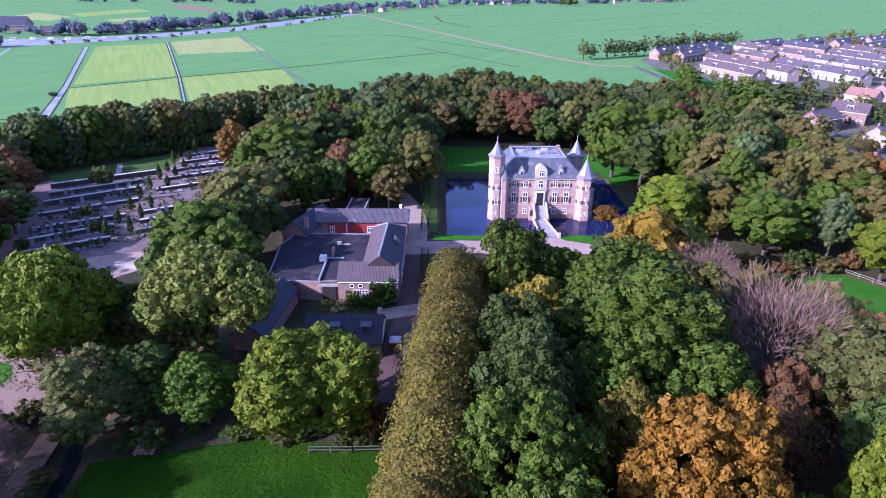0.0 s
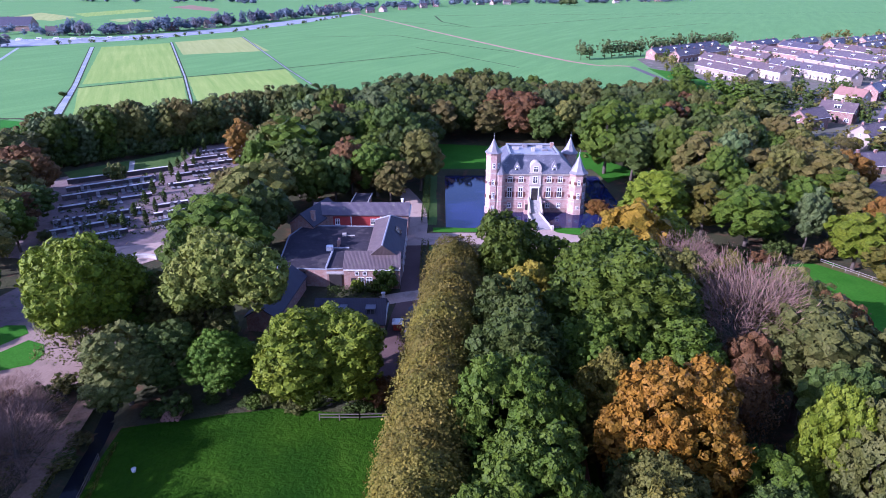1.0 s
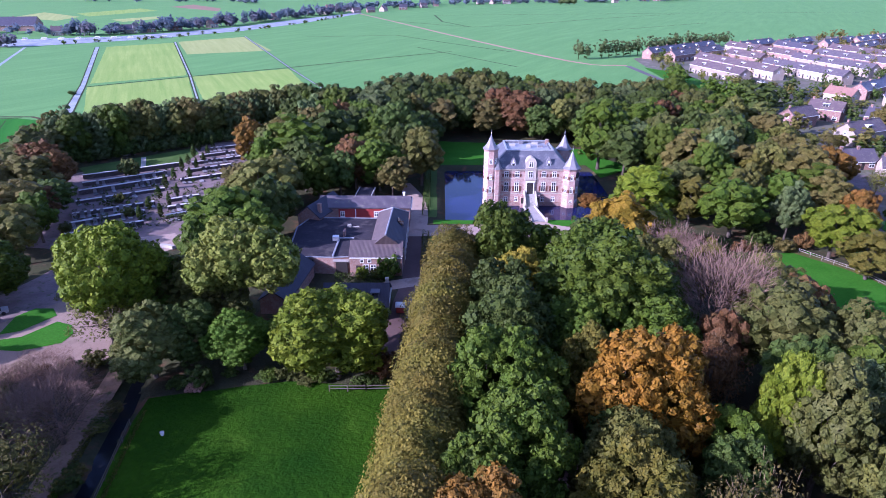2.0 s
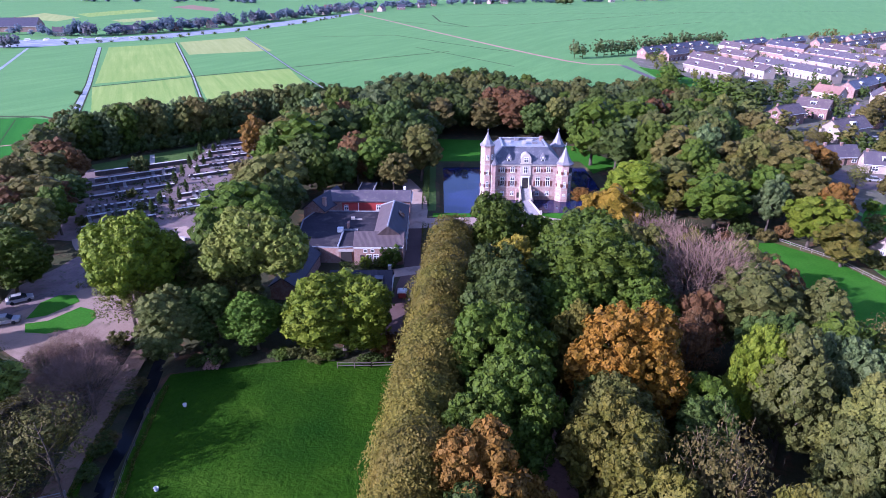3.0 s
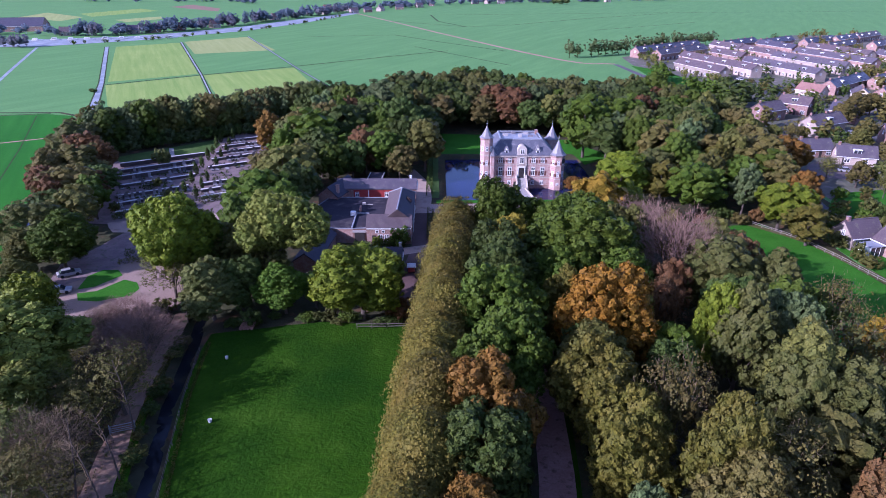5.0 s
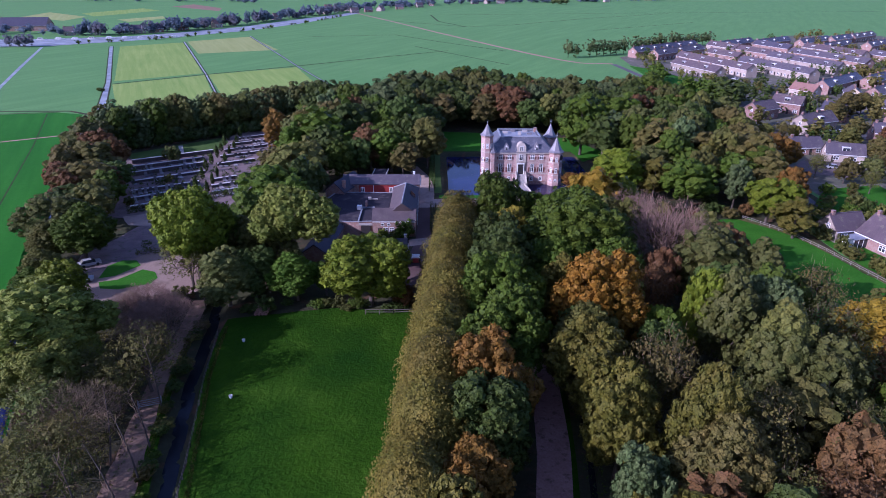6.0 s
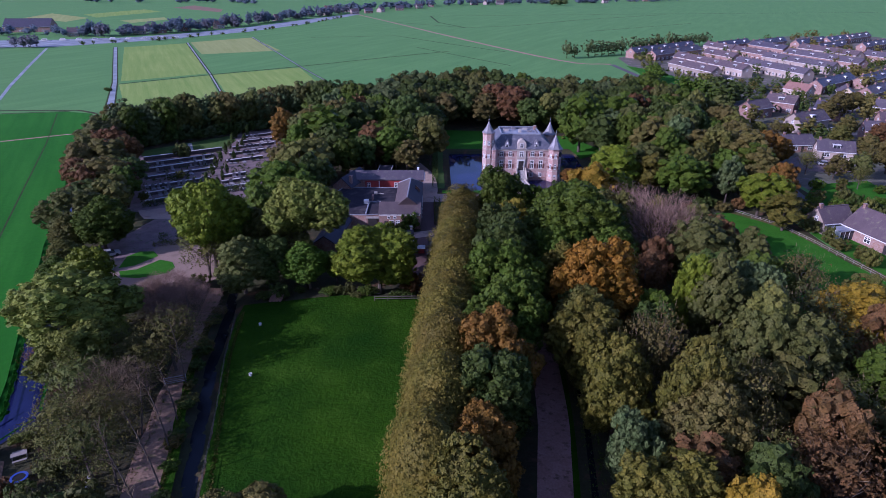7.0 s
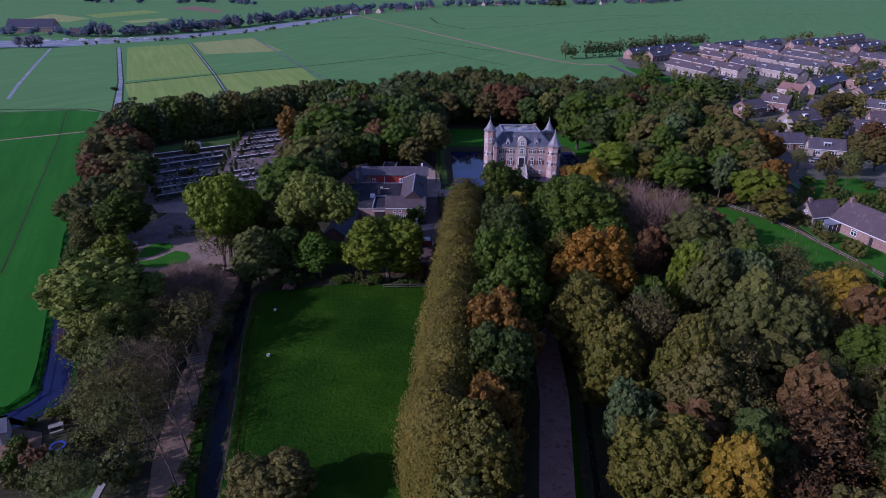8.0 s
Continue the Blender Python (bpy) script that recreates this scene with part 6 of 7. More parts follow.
for s in (-1, 1):
    part("parapet", ring_mesh(bmesh.new(), [[(s * w - 0.12, y, 0.2), (s * w + 0.12, y, 0.2), (s * w + 0.12, y, 0.65), (s * w - 0.12, y, 0.65)] for y, w in ((4.9, 1.3), (-5.2, 1.85))]), SANDSTONE, bridge)
    part("end_post", boxed((s * 1.9 - 0.25, s * 1.9 + 0.25, -5.5, -5.0, 0.0, 1.1)), SANDSTONE, bridge)
    for yy in (-2.5, 1.0):
        part("pile", boxed((s * 1.2 - 0.2, s * 1.2 + 0.2, yy - 0.2, yy + 0.2, -2.3, 0.02)), BROWN_BRICK, bridge)

# ---- the coach house ----
coach = thing("coach_house", 0, 0, 0, 0, "brown brick coach house with a flat-roofed hall", "building")
# flat-roofed hall
HALL = [(-40.9, -41.6), (-32.0, -42.2), (-25.6, -41.2), (-25.4, -21.2), (-40.2, -21.0), (-42.0, -26.6)]
mid_x, mid_y = -33, -32
part("hall_wall", prism_bm(HALL, 0, 3.3), BROWN_BRICK, coach, "brown brick walls of the hall")
part("hall_roof", prism_bm([(mid_x + (x - mid_x) * 0.975, mid_y + (y - mid_y) * 0.975) for x, y in HALL], 3.3, 3.42), BITUMEN, coach, "flat dark bitumen roof")
for (xa, ya), (xb, yb) in zip(HALL, HALL[1:] + HALL[:1]):
    e = bmesh.new()
    tube(e, (xa, ya, 3.42), (xb, yb, 3.42), 0.13, 0.13, 4)
    part("roof_edge", e, LEAD, coach, "pale metal roof edge")
part("roof_box", boxed((-33.4, -32.2, -34.2, -33.1, 3.42, 4.3)), WHITE, coach, "white ventilation box")
part("roof_box", boxed((-31.4, -30.6, -26.8, -26.2, 3.42, 4.0), (-30.6, -29.0, -26.6, -26.4, 3.42, 3.62)), CONCRETE, coach)
part("roof_box", boxed((-31.6, -31.2, -32.0, -30.4, 3.42, 4.6)), BROWN_BRICK, coach, "brick parapet on the flat roof")
part("parapet", boxed((-32.3, -32.0, -42.1, -33.0, 3.3, 3.75)), LEAD, coach, "pale parapet along the sunken terrace")
part("parapet", boxed((-32.0, -29.2, -33.2, -32.9, 3.3, 3.75)), LEAD, coach)
part("passage_door", boxed((-31.6, -29.4, -42.45, -42.1, 0, 2.6)), DARK_WOOD, coach)
part("lintel", boxed((-32.0, -29.0, -42.6, -42.1, 2.65, 3.0)), CONCRETE, coach)
part("hall_gate", boxed((-38.6, -35.8, -42.25, -41.7, 0, 2.9)), DARK_WOOD, coach, "dark gateway in the hall wall")
# front house
front = part("front_house", gable_wall(9.8, 7.0, 3.8, 5.6), BROWN_BRICK, coach, "brown brick front house")
front.matrix_basis = pose(-24.0, -39.4, 0)
part("roof", gable_roof(9.8, 7.0, 3.8, 5.6, 0.15), COACH_TILE, front, "brown pantile roof")
part("gutter", boxed((-4.9, 4.9, -3.75, -3.55, 3.62, 3.8)), WHITE, front)
for x in (-2.6, -1.2, 2.4, 3.4):
    window_part(front, x, -3.5, 2.75, 0.75, 0.6, 0, None, None, False, False)
for x in (-1.9, -0.5, 2.4):
    window_part(front, x, -3.5, 0.9, 1.15, 1.4, 0)
part("door", boxed((-3.7, -2.8, -3.56, -3.45, 0, 2.1)), DARK_WOOD, front)
part("verge", boxed((4.86, 5.1, -3.6, 0.2, 3.8, 4.1), (4.86, 5.1, -0.2, 3.6, 3.8, 4.1)), SANDSTONE, front)
# right wing along the lane
wing = part("right_wing", boxed((-25.2, -18.9, -38.0, -20.4, 0, 4.6)), BROWN_BRICK, coach, "brown brick wing along the lane")
hip = bmesh.new()
pts = [(-25.4, -40.0, 4.5), (-18.7, -40.0, 4.5), (-18.7, -20.2, 4.5), (-25.4, -20.2, 4.5), (-22.2, -41.0, 7.5), (-21.8, -25.8, 7.5)]
hv = [hip.verts.new(p) for p in pts]
for q in ((0, 1, 4), (1, 2, 5, 4), (2, 3, 5), (3, 0, 4, 5), (0, 3, 2, 1)):
    hip.faces.new([hv[k] for k in q])
hip.faces.ensure_lookup_table()
# Sunward slopes are browner; shade on the others is put into the tile colour.
for k in (0, 3):
    hip.faces[k].material_index = 1
part("roof", hip, (NAVY_TILE, COACH_TILE), wing, "tiled hipped roof, brown towards the sun and painted dark away from it")
cap = bmesh.new()
tube(cap, (-22.2, -41.0, 7.55), (-21.8, -25.8, 7.55), 0.16, 0.16, 6)
tube(cap, (-21.8, -25.8, 7.55), (-25.3, -20.3, 4.6), 0.14, 0.14, 6)
tube(cap, (-21.8, -25.8, 7.55), (-18.8, -20.3, 4.6), 0.14, 0.14, 6)
part("ridge_cap", cap, LEAD, wing)
part("skylight", ring_mesh(bmesh.new(), [[(-20.6, y, 6.42), (-19.5, y, 5.38), (-19.4, y, 5.5), (-20.5, y, 6.54)] for y in (-31.0, -28.8)]), GLASS, wing)
for i in range(6):
    window_part(wing, -18.9, -36.5 + i * 2.9, 0.9, 1.1, 1.7, 90)
    window_part(wing, -18.9, -36.5 + i * 2.9, 3.2, 0.9, 0.9, 90, None, None, False, False)
# rear block
rear = part("rear_block", gable_wall(20.0, 6.6, 4.6, 6.1), BROWN_BRICK, coach, "low rear block with a red boarded front")
rear.matrix_basis = pose(-28.8, -14.4, 0)
part("roof", gable_roof(20.0, 6.6, 4.6, 6.1, 0.3), GREY_TILE, rear, "grey tiled roof of the rear block")
part("red_boarding", boxed((-5.8, 4.6, -3.42, -3.3, 0.1, 4.3)), RED_PAINT, rear, "red painted boarding")
for x in (-4.9, 2.6):
    window_part(rear, x, -3.42, 2.6, 1.0, 1.2, 0)
for x in (-2.0, 4.3):
    part("post", boxed((x - 0.1, x + 0.1, -3.55, -3.4, 0.1, 4.3)), WHITE, rear)
part("gable_edge", boxed((10.2, 10.45, -3.5, 3.5, 4.3, 4.7)), WHITE, rear)
chimney(rear, 8.6, 1.0, 5.6, 1.1, 0.5, WHITE)
left = part("left_block", gable_wall(11.0, 5.4, 4.0, 6.2), BROWN_BRICK, coach)
left.matrix_basis = pose(-38.6, -16.6, 0, 0, 0, 70)
part("roof", gable_roof(11.0, 5.4, 4.0, 6.2, 0.3), NAVY_TILE, left)
chimney(left, -4.0, -2.0, 5.2, 1.4, 0.7, BROWN_BRICK)
back = part("back_annex", boxed((-1.7, 1.7, -5.5, 5.5, 0, 3.6)), BROWN_BRICK, coach)
back.matrix_basis = pose(-30.2, -6.6, 0, 0, 0, -3)
part("roof", boxed((-1.9, 1.9, -5.7, 5.7, 3.6, 3.85)), BITUMEN, back)
part("roof_edge", boxed((-2.0, -1.8, -5.7, 5.7, 3.6, 4.0), (1.8, 2.0, -5.7, 5.7, 3.6, 4.0)), CONCRETE, back)
# low left wing
low = part("low_wing", gable_wall(15, 4.8, 2.6, 4.3), BROWN_BRICK, coach)
low.matrix_basis = pose(-38.8, -50.4, 0, 0, 0, 84)
part("roof", gable_roof(15, 4.8, 2.6, 4.3, 0.3), NAVY_TILE, low, "dark tiled roof")
part("skylight", boxed((2.0, 3.2, 1.0, 1.9, 3.2, 3.75)), GLASS, low)

cottage = thing("cottage", -25.8, -56.4, 0, 0, "low dark-roofed cottage with white dormers", "building")
part("wall", gable_wall(10.5, 7.0, 2.6, 5.0), BROWN_BRICK, cottage)
part("roof", gable_roof(10.5, 7.0, 2.6, 5.0, 0.3), NAVY_TILE, cottage)
for x in (-1.2, 3.2):
    dormer(cottage, x, -2.2, 3.15, 1.3, 1.3, 1.9, 0, SLATE)
chimney(cottage, 5.0, 0.5, 4.9, 0.9, 0.5, CONCRETE)
part("verge", boxed((5.3, 5.55, -3.6, 3.6, 2.4, 2.62)), WHITE, cottage)
part("door", boxed((5.26, 5.32, -1, 0, 0, 2.1)), DARK_WOOD, cottage)

shed = thing("shed", -15.2, -59.0, 0, 0, "small dark slate-roofed shed beside the lane", "shed")
part("wall", gable_wall(9.0, 3.6, 2.3, 3.5), DARK_WOOD, shed).matrix_basis = pose(0, 0, 0, 0, 0, 88)
part("roof", gable_roof(9.0, 3.6, 2.3, 3.5, 0.2), NAVY_TILE, shed).matrix_basis = pose(0, 0, 0, 0, 0, 88)

van = thing("trailer_stall", -18.6, -57.0, 0, 0, "small red stall with a white top", "stall")
part("body", boxed((-0.65, 0.65, -0.8, 0.8, 0.25, 1.3)), RED_PAINT, van)
part("top", ring_mesh(bmesh.new(), [polygon_ring(0, 0, z, r, 4, 0.785) for z, r in ((1.3, 1.25), (1.5, 1.2), (1.7, 0.7))]), WHITE, van)
for s in (-1, 1):
    part("wheel", ring_mesh(bmesh.new(), [[(s * 0.7 + e, 0.3 * math.cos(i * 0.524), 0.3 + 0.3 * math.sin(i * 0.524)) for i in range(12)] for e in (-0.08, 0.08)]), RUBBER, van)


def hedge(line, w, h, label="clipped dark green hedge", colour="dark", group=""):
    """A clipped hedge: leaves over a long block."""
    rng = np.random.default_rng(int(abs(line[0][0]) * 7 + abs(line[0][1])) + 1)
    quads = []
    for (xa, ya), (xb, yb) in zip(line, line[1:]):
        ln = math.hypot(xb - xa, yb - ya)
        n = int(ln * (w + 2 * h) * 16)
        f = rng.uniform(0, 1, n)
        s = rng.uniform(-(h + w / 2), h + w / 2, n)
        off = np.clip(s, -w / 2, w / 2)
        z = np.minimum(h, h - (np.abs(s) - w / 2))
        dx, dy = (xb - xa) / ln, (yb - ya) / ln
        p = np.stack([xa + f * (xb - xa) - dy * off, ya + f * (yb - ya) + dx * off, z], -1) + rng.normal(0, 0.07, (n, 3))
        nm = np.stack([-dy * np.sign(s) * (np.abs(s) > w / 2), dx * np.sign(s) * (np.abs(s) > w / 2), (np.abs(s) <= w / 2) * 1.0], -1)
        quads.append(leaf_quads(rng, p, unit(nm + rng.normal(0, 0.5, (n, 3))), 0.17))
    pts = np.concatenate(quads)
    pts[:, 2] = np.maximum(pts[:, 2], 0.05)
    ob = new("hedge", quads_mesh("hedge", pts, LEAF[colour]))
    return tagged(ob, label, "hedge", group)


hedge([(-31.5, -45.6), (-25.5, -45.4), (-21, -45.2)], 1.6, 1.5)
hedge([(-15.0, -23.5), (-15.0, -41)], 1.3, 1.6, "brown-green clipped hedge along the lane", "olive")
hedge([(-11.4, -23.5), (-11.4, -41)], 1.2, 1.4, "red-brown clipped hedge along the lane", "redbrown")
hedge([(-15.4, -11), (-15.4, 24)], 1.4, 1.8, "tall clipped hedge along the moat")
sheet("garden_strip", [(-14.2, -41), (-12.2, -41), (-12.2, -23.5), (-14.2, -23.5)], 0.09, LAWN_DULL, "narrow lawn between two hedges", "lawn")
tree(-21.5, -44.5, 4.5, 2.3, "green", "shrub")
tree(-26.5, -44.0, 2.2, 1.2, "yellowgreen", "shrub")
tree(-23.8, -44.0, 2.0, 1.1, "olive", "shrub")


# ---- graves west of the coach house ----
def grave():
    g = thing("grave", 0, 0, 0, 0, "stone grave slab with an upright headstone", "grave", "graves in rows")
    part("slab", boxed((-0.45, 0.45, -1.0, 0.9, 0.06, 0.24)), STONE, g)
    prof = [(-0.42, 0), (0.42, 0), (0.42, 0.75), (0.25, 0.95), (-0.25, 0.95), (-0.42, 0.75)]
    part("headstone", ring_mesh(bmesh.new(), [[(a, yy, b + 0.06) for a, b in prof] for yy in (0.9, 1.08)]), STONE, g)
    return g


grave_rng = random.Random(4)
first_grave = grave()
first_grave.matrix_basis = pose(-96, -14, 0.06, 0, 0, 31)


def grave_row(a, b, wall_h, graves=True, hedge_h=0.0):
    """A terrace row: a low pale-topped wall with graves before it."""
    a, b = Vector(a), Vector(b)
    ln, turn = (b - a).length, math.degrees(math.atan2(b.y - a.y, b.x - a.x))
    w = thing("terrace_wall", (a.x + b.x) / 2, (a.y + b.y) / 2, 0.05, turn, "low dark brick wall with a pale stone coping", "wall", "terrace walls")
    part("wall", boxed((-ln / 2, ln / 2, -0.36, 0.36, 0, wall_h)), DARK_BRICK, w)
    n = max(2, int(ln / 2.0))
    for i in range(n):
        part("coping", boxed((-ln / 2 + ln * i / n + 0.015, -ln / 2 + ln * (i + 1) / n - 0.015, -0.42, 0.42, wall_h, wall_h + 0.1)), COPING, w)
    if graves:
        d = (b - a).normalized()
        nrm = Vector((d.y, -d.x))
        k = int(ln / 1.35)
        for i in range(k):
            if grave_rng.random() < 0.34:
                continue
            p = a + d * (i + 0.5) * ln / k + nrm * (1.9 + grave_rng.uniform(-0.2, 0.2))
            s = grave_rng.uniform(0.85, 1.2)
            copy_thing(first_grave, pose(p.x, p.y, 0.06, 0, 0, turn + grave_rng.uniform(-3, 3)) @ Matrix.Diagonal((s, s, grave_rng.uniform(0.8, 1.5), 1)))


grave_row((-110, 17.2), (-88.6, 30.2), 1.2, False)
grave_row((-107, 11), (-89, 22.2), 1.0)
grave_row((-104.2, 3.9), (-86.5, 15.7), 1.2)
grave_row((-101.5, -3), (-84, 8), 0.7)
grave_row((-97.6, -12), (-82.1, -3), 0.8)
grave_row((-95, -18), (-81.8, -9.4), 0.8)
grave_row((-92.3, -25), (-79, -16.6), 0.9)
grave_row((-79.4, -1.5), (-73, 2.4), 0.8)
grave_row((-77.4, -7), (-70.5, -3), 0.8)
grave_row((-75.5, -12.8), (-68.5, -8.6), 0.8)
grave_row((-82.6, 15.0), (-72.5, 21), 0.8)
grave_row((-84.4, 24.0), (-72.5, 31), 0.8)
grave_row((-85.5, 32.0), (-72, 40), 0.8)
grave_row((-86.0, 40.0), (-72, 48), 0.8)
grave_row((-86.5, 48.0), (-74, 55.5), 0.8)
for a, b in (((-92, -27.6), (-79.5, -19.6)), ((-94, -5), (-91, -3.2)), ((-75, -15.8), (-70, -12.8)), ((-89.5, -13), (-87, -18))):
    hedge([a, b], 1.3, 1.5, "clipped dark hedge between graves", "dark", "cemetery hedges")
for i in range(9):
    f = i / 8
    for s in (-1.9, 1.9):
        if i in (3,) and s > 0:
            continue
        tree(-78.6 - 8.4 * f + s + tree_rng.uniform(-0.3, 0.3), -14 + 63 * f + 0.5 * s, tree_rng.uniform(3.4, 5.0), tree_rng.uniform(0.6, 0.8), "dark", "column", group="columnar conifers in the graveyard")
for x, y, h, r in ((-98, 19.5, 5, 2.6), (-91, -2, 2.5, 1.4), (-84.5, -12, 2.4, 1.3), (-94, -21.5, 2.2, 1.4)):
    tree(x, y, h, r, "greygreen", "shrub")
arc = thing("curved_wall", -70, -32, 0.05, 0, "low curved pale stone wall", "wall")
rings = []
for i in range(13):
    a = radians(150 - i * 8)
    rings.append([(r * math.cos(a), -3 + r * math.sin(a), z) for r, z in ((5.0, 0), (5.6, 0), (5.6, 0.7), (5.0, 0.7))])
part("wall", ring_mesh(bmesh.new(), rings), CONCRETE, arc)
for x, y in ((-77.5, -50.5), (-74.0, -49.5)):
    hedge([(x - 0.9, y), (x + 0.9, y + 0.3)], 1.2, 2.0, "clipped dark block of yew", "dark", "clipped yews")
hedge([(-79, -52.8), (-73, -51.5), (-69, -53.5)], 1.6, 0.7, "low clipped hedge round the gravel court", "olive")
hedge([(-73.8, -78), (-67, -76.6), (-60.5, -77.6)], 2.6, 1.2, "wide brown hedge beside the gravel court", "tan")

# ---- fences ----
def fence(line, h, rails, material, label, spacing=2.2, thin=0.05):
    f = thing("fence", line[0][0], line[0][1], 0, 0, label, "fence")
    for a, b in zip(line, line[1:]):
        a, b = Vector(a), Vector(b)
        n = max(1, round((b - a).length / spacing))
        o = Vector(line[0])
        for i in range(n + 1):
            p = a.lerp(b, i / n) - o
            part("post", boxed((p.x - thin, p.x + thin, p.y - thin, p.y + thin, 0, h)), material, f)
        turn = math.degrees(math.atan2(b.y - a.y, b.x - a.x))
        for z in rails:
            r = part("rail", boxed((0, (b - a).length, -thin * 0.5, thin * 0.5, z - thin, z + thin)), material, f)
            r.matrix_basis = pose(a.x - o.x, a.y - o.y, 0, 0, 0, turn)


fence([(62, -31.5), (68.4, -41.4), (71.4, -52), (75, -70), (78, -90)], 1.0, (0.5, 0.9), GREY_WOOD, "weathered wooden paddock fence beside the meadow", 2.4, 0.035)
fence([(-46.0, -114), (-49.0, -99.5), (-51.0, -86.5)], 1.0, (0.55, 0.95), OLD_WOOD, "weathered post-and-rail fence along the ditch", 3.0, 0.035)
fence([(-46.0, -114), (-43, -131), (-39.6, -152)], 1.0, (0.55, 0.95), OLD_WOOD, "weathered post-and-rail fence along the ditch", 3.0, 0.035)
fence([(-27, -79.4), (-22, -79.4), (-17.6, -79.2)], 1.1, (0.55, 1.0), OLD_WOOD, "weathered fence at the meadow's far edge", 3.0, 0.06)
gate = thing("gate", -54.6, -105.5, 0, 20, "pale grey metal field gate across the path", "gate")
part("gate_frame", boxed((-1.4, 1.4, -0.04, 0.04, 0.25, 0.33), (-1.4, 1.4, -0.04, 0.04, 1.2, 1.28), (-1.4, -1.32, -0.04, 0.04, 0.33, 1.2), (1.32, 1.4, -0.04, 0.04, 0.33, 1.2)), STEEL, gate)
for i in range(2):
    part("bar", boxed((-1.32, 1.32, -0.025, 0.025, 0.55 + 0.3 * i, 0.6 + 0.3 * i)), STEEL, gate)
for s in (-1, 1):
    part("post", boxed((s * 1.5 - 0.07, s * 1.5 + 0.07, -0.07, 0.07, 0, 1.45)), STEEL, gate)
logs = thing("log_stack", -45.6, -78.6, 0.06, 3, "stack of red-brown cut logs beside the meadow", "logs")
for i in range(10):
    c = i // 4
    x = -0.9 + (i % 4) * 0.6 + c * 0.3
    part("log", ring_mesh(bmesh.new(), [[(x + 0.28 * math.cos(k * 0.785), yy, 0.28 + c * 0.48 + 0.28 * math.sin(k * 0.785)) for k in range(8)] for yy in (-1.2, 1.2)]), RED_TILE, logs)
# Small white things of unknown kind; the tub shape is made up.
for x, y, turn in ((-46.2, -88.4, 20), (-43.9, -103.6, 75)):
    tub = thing("tub", x, y, 0.06, turn, "white tub put in for a small unidentified white thing in the meadow", "tub", "tubs in the meadow")
    part("body", ring_mesh(bmesh.new(), [polygon_ring(0, 0, z, r, 10) for z, r in ((0.0, 0.2), (0.03, 0.22), (0.4, 0.27), (0.44, 0.29), (0.44, 0.25), (0.1, 0.2))]), WHITE, tub)
    part("handle", ring_mesh(bmesh.new(), [[(0.28 * math.cos(k * 0.35), w, 0.42 + 0.16 * math.sin(k * 0.35)) for w in (-0.015, 0.015)] + [(0.25 * math.cos(k * 0.35), w, 0.42 + 0.13 * math.sin(k * 0.35)) for w in (0.015, -0.015)] for k in range(10)]), STEEL, tub)
# the garden at the canal's end
sheet("yard_canal", [(-90, -125), (-82, -124), (-75, -121), (-70, -122), (-67.5, -127), (-71, -134), (-84, -140)], 0.06, DARK_DIRT, "brown garden yard at the canal's end", "paving")
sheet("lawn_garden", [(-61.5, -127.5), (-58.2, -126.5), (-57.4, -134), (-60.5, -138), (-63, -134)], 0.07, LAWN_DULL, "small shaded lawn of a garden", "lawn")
strip("garden_path", smooth_line([(-57.9, -124.5), (-57.2, -128.5), (-57.4, -132), (-56.8, -138)], 4), 0.8, 0.08, CONCRETE, "narrow pale garden path", "path")
hut = thing("summer_house", -75.6, -123.6, 0, 24, "small dark-roofed hut with a white front beside the canal", "hut")
part("wall", gable_wall(4.0, 3.0, 2.0, 2.9), GREY_WOOD, hut)
part("roof", gable_roof(4.0, 3.0, 2.0, 2.9, 0.3), SLATE, hut)
part("door", boxed((0.4, 1.3, -1.56, -1.48, 0, 1.9)), WHITE, hut)
part("front_board", boxed((1.98, 2.06, -1.4, 1.4, 0, 1.9)), WHITE, hut, "white boarded end wall")
table = thing("garden_table", -68.3, -121.5, 0.06, 30, "pale garden table in the yard", "table")
part("tabletop", boxed((-0.9, 0.9, -0.4, 0.4, 0.7, 0.76)), GREY_WOOD, table)
for sx in (-0.8, 0.8):
    for sy in (-0.32, 0.32):
        part("leg", boxed((sx - 0.04, sx + 0.04, sy - 0.04, sy + 0.04, 0, 0.7)), GREY_WOOD, table)
for s in (-1, 1):
    bench = thing("garden_bench", -68.3 - 0.5 * s, -121.5 + 0.85 * s, 0.06, 30, "grey wooden garden bench beside the table", "bench", "garden benches")
    part("seat", boxed((-0.8, 0.8, -0.16, 0.16, 0.4, 0.45)), GREY_WOOD, bench)
    for sx in (-0.65, 0.65):
        part("leg", boxed((sx - 0.04, sx + 0.04, -0.12, 0.12, 0, 0.4)), GREY_WOOD, bench)
tramp = thing("trampoline", -66.0, -125.4, 0.06, 0, "small round trampoline with a blue rim", "trampoline")
rim = bmesh.new()
ring_mesh(rim, [[(r * math.cos(k * math.tau / 20), r * math.sin(k * math.tau / 20), z) for r, z in ((0.72, 0.55), (1.0, 0.55), (1.0, 0.62), (0.72, 0.62))] for k in range(21)], False)
part("rim", rim, BLUE_NET, tramp)
part("mat", ring_mesh(bmesh.new(), [polygon_ring(0, 0, z, 0.71, 20) for z in (0.56, 0.58)]), RUBBER, tramp)
for k in range(5):
    a = k * math.tau / 5
    part("leg", boxed((0.88 * math.cos(a) - 0.03, 0.88 * math.cos(a) + 0.03, 0.88 * math.sin(a) - 0.03, 0.88 * math.sin(a) + 0.03, 0, 0.55)), STEEL, tramp)
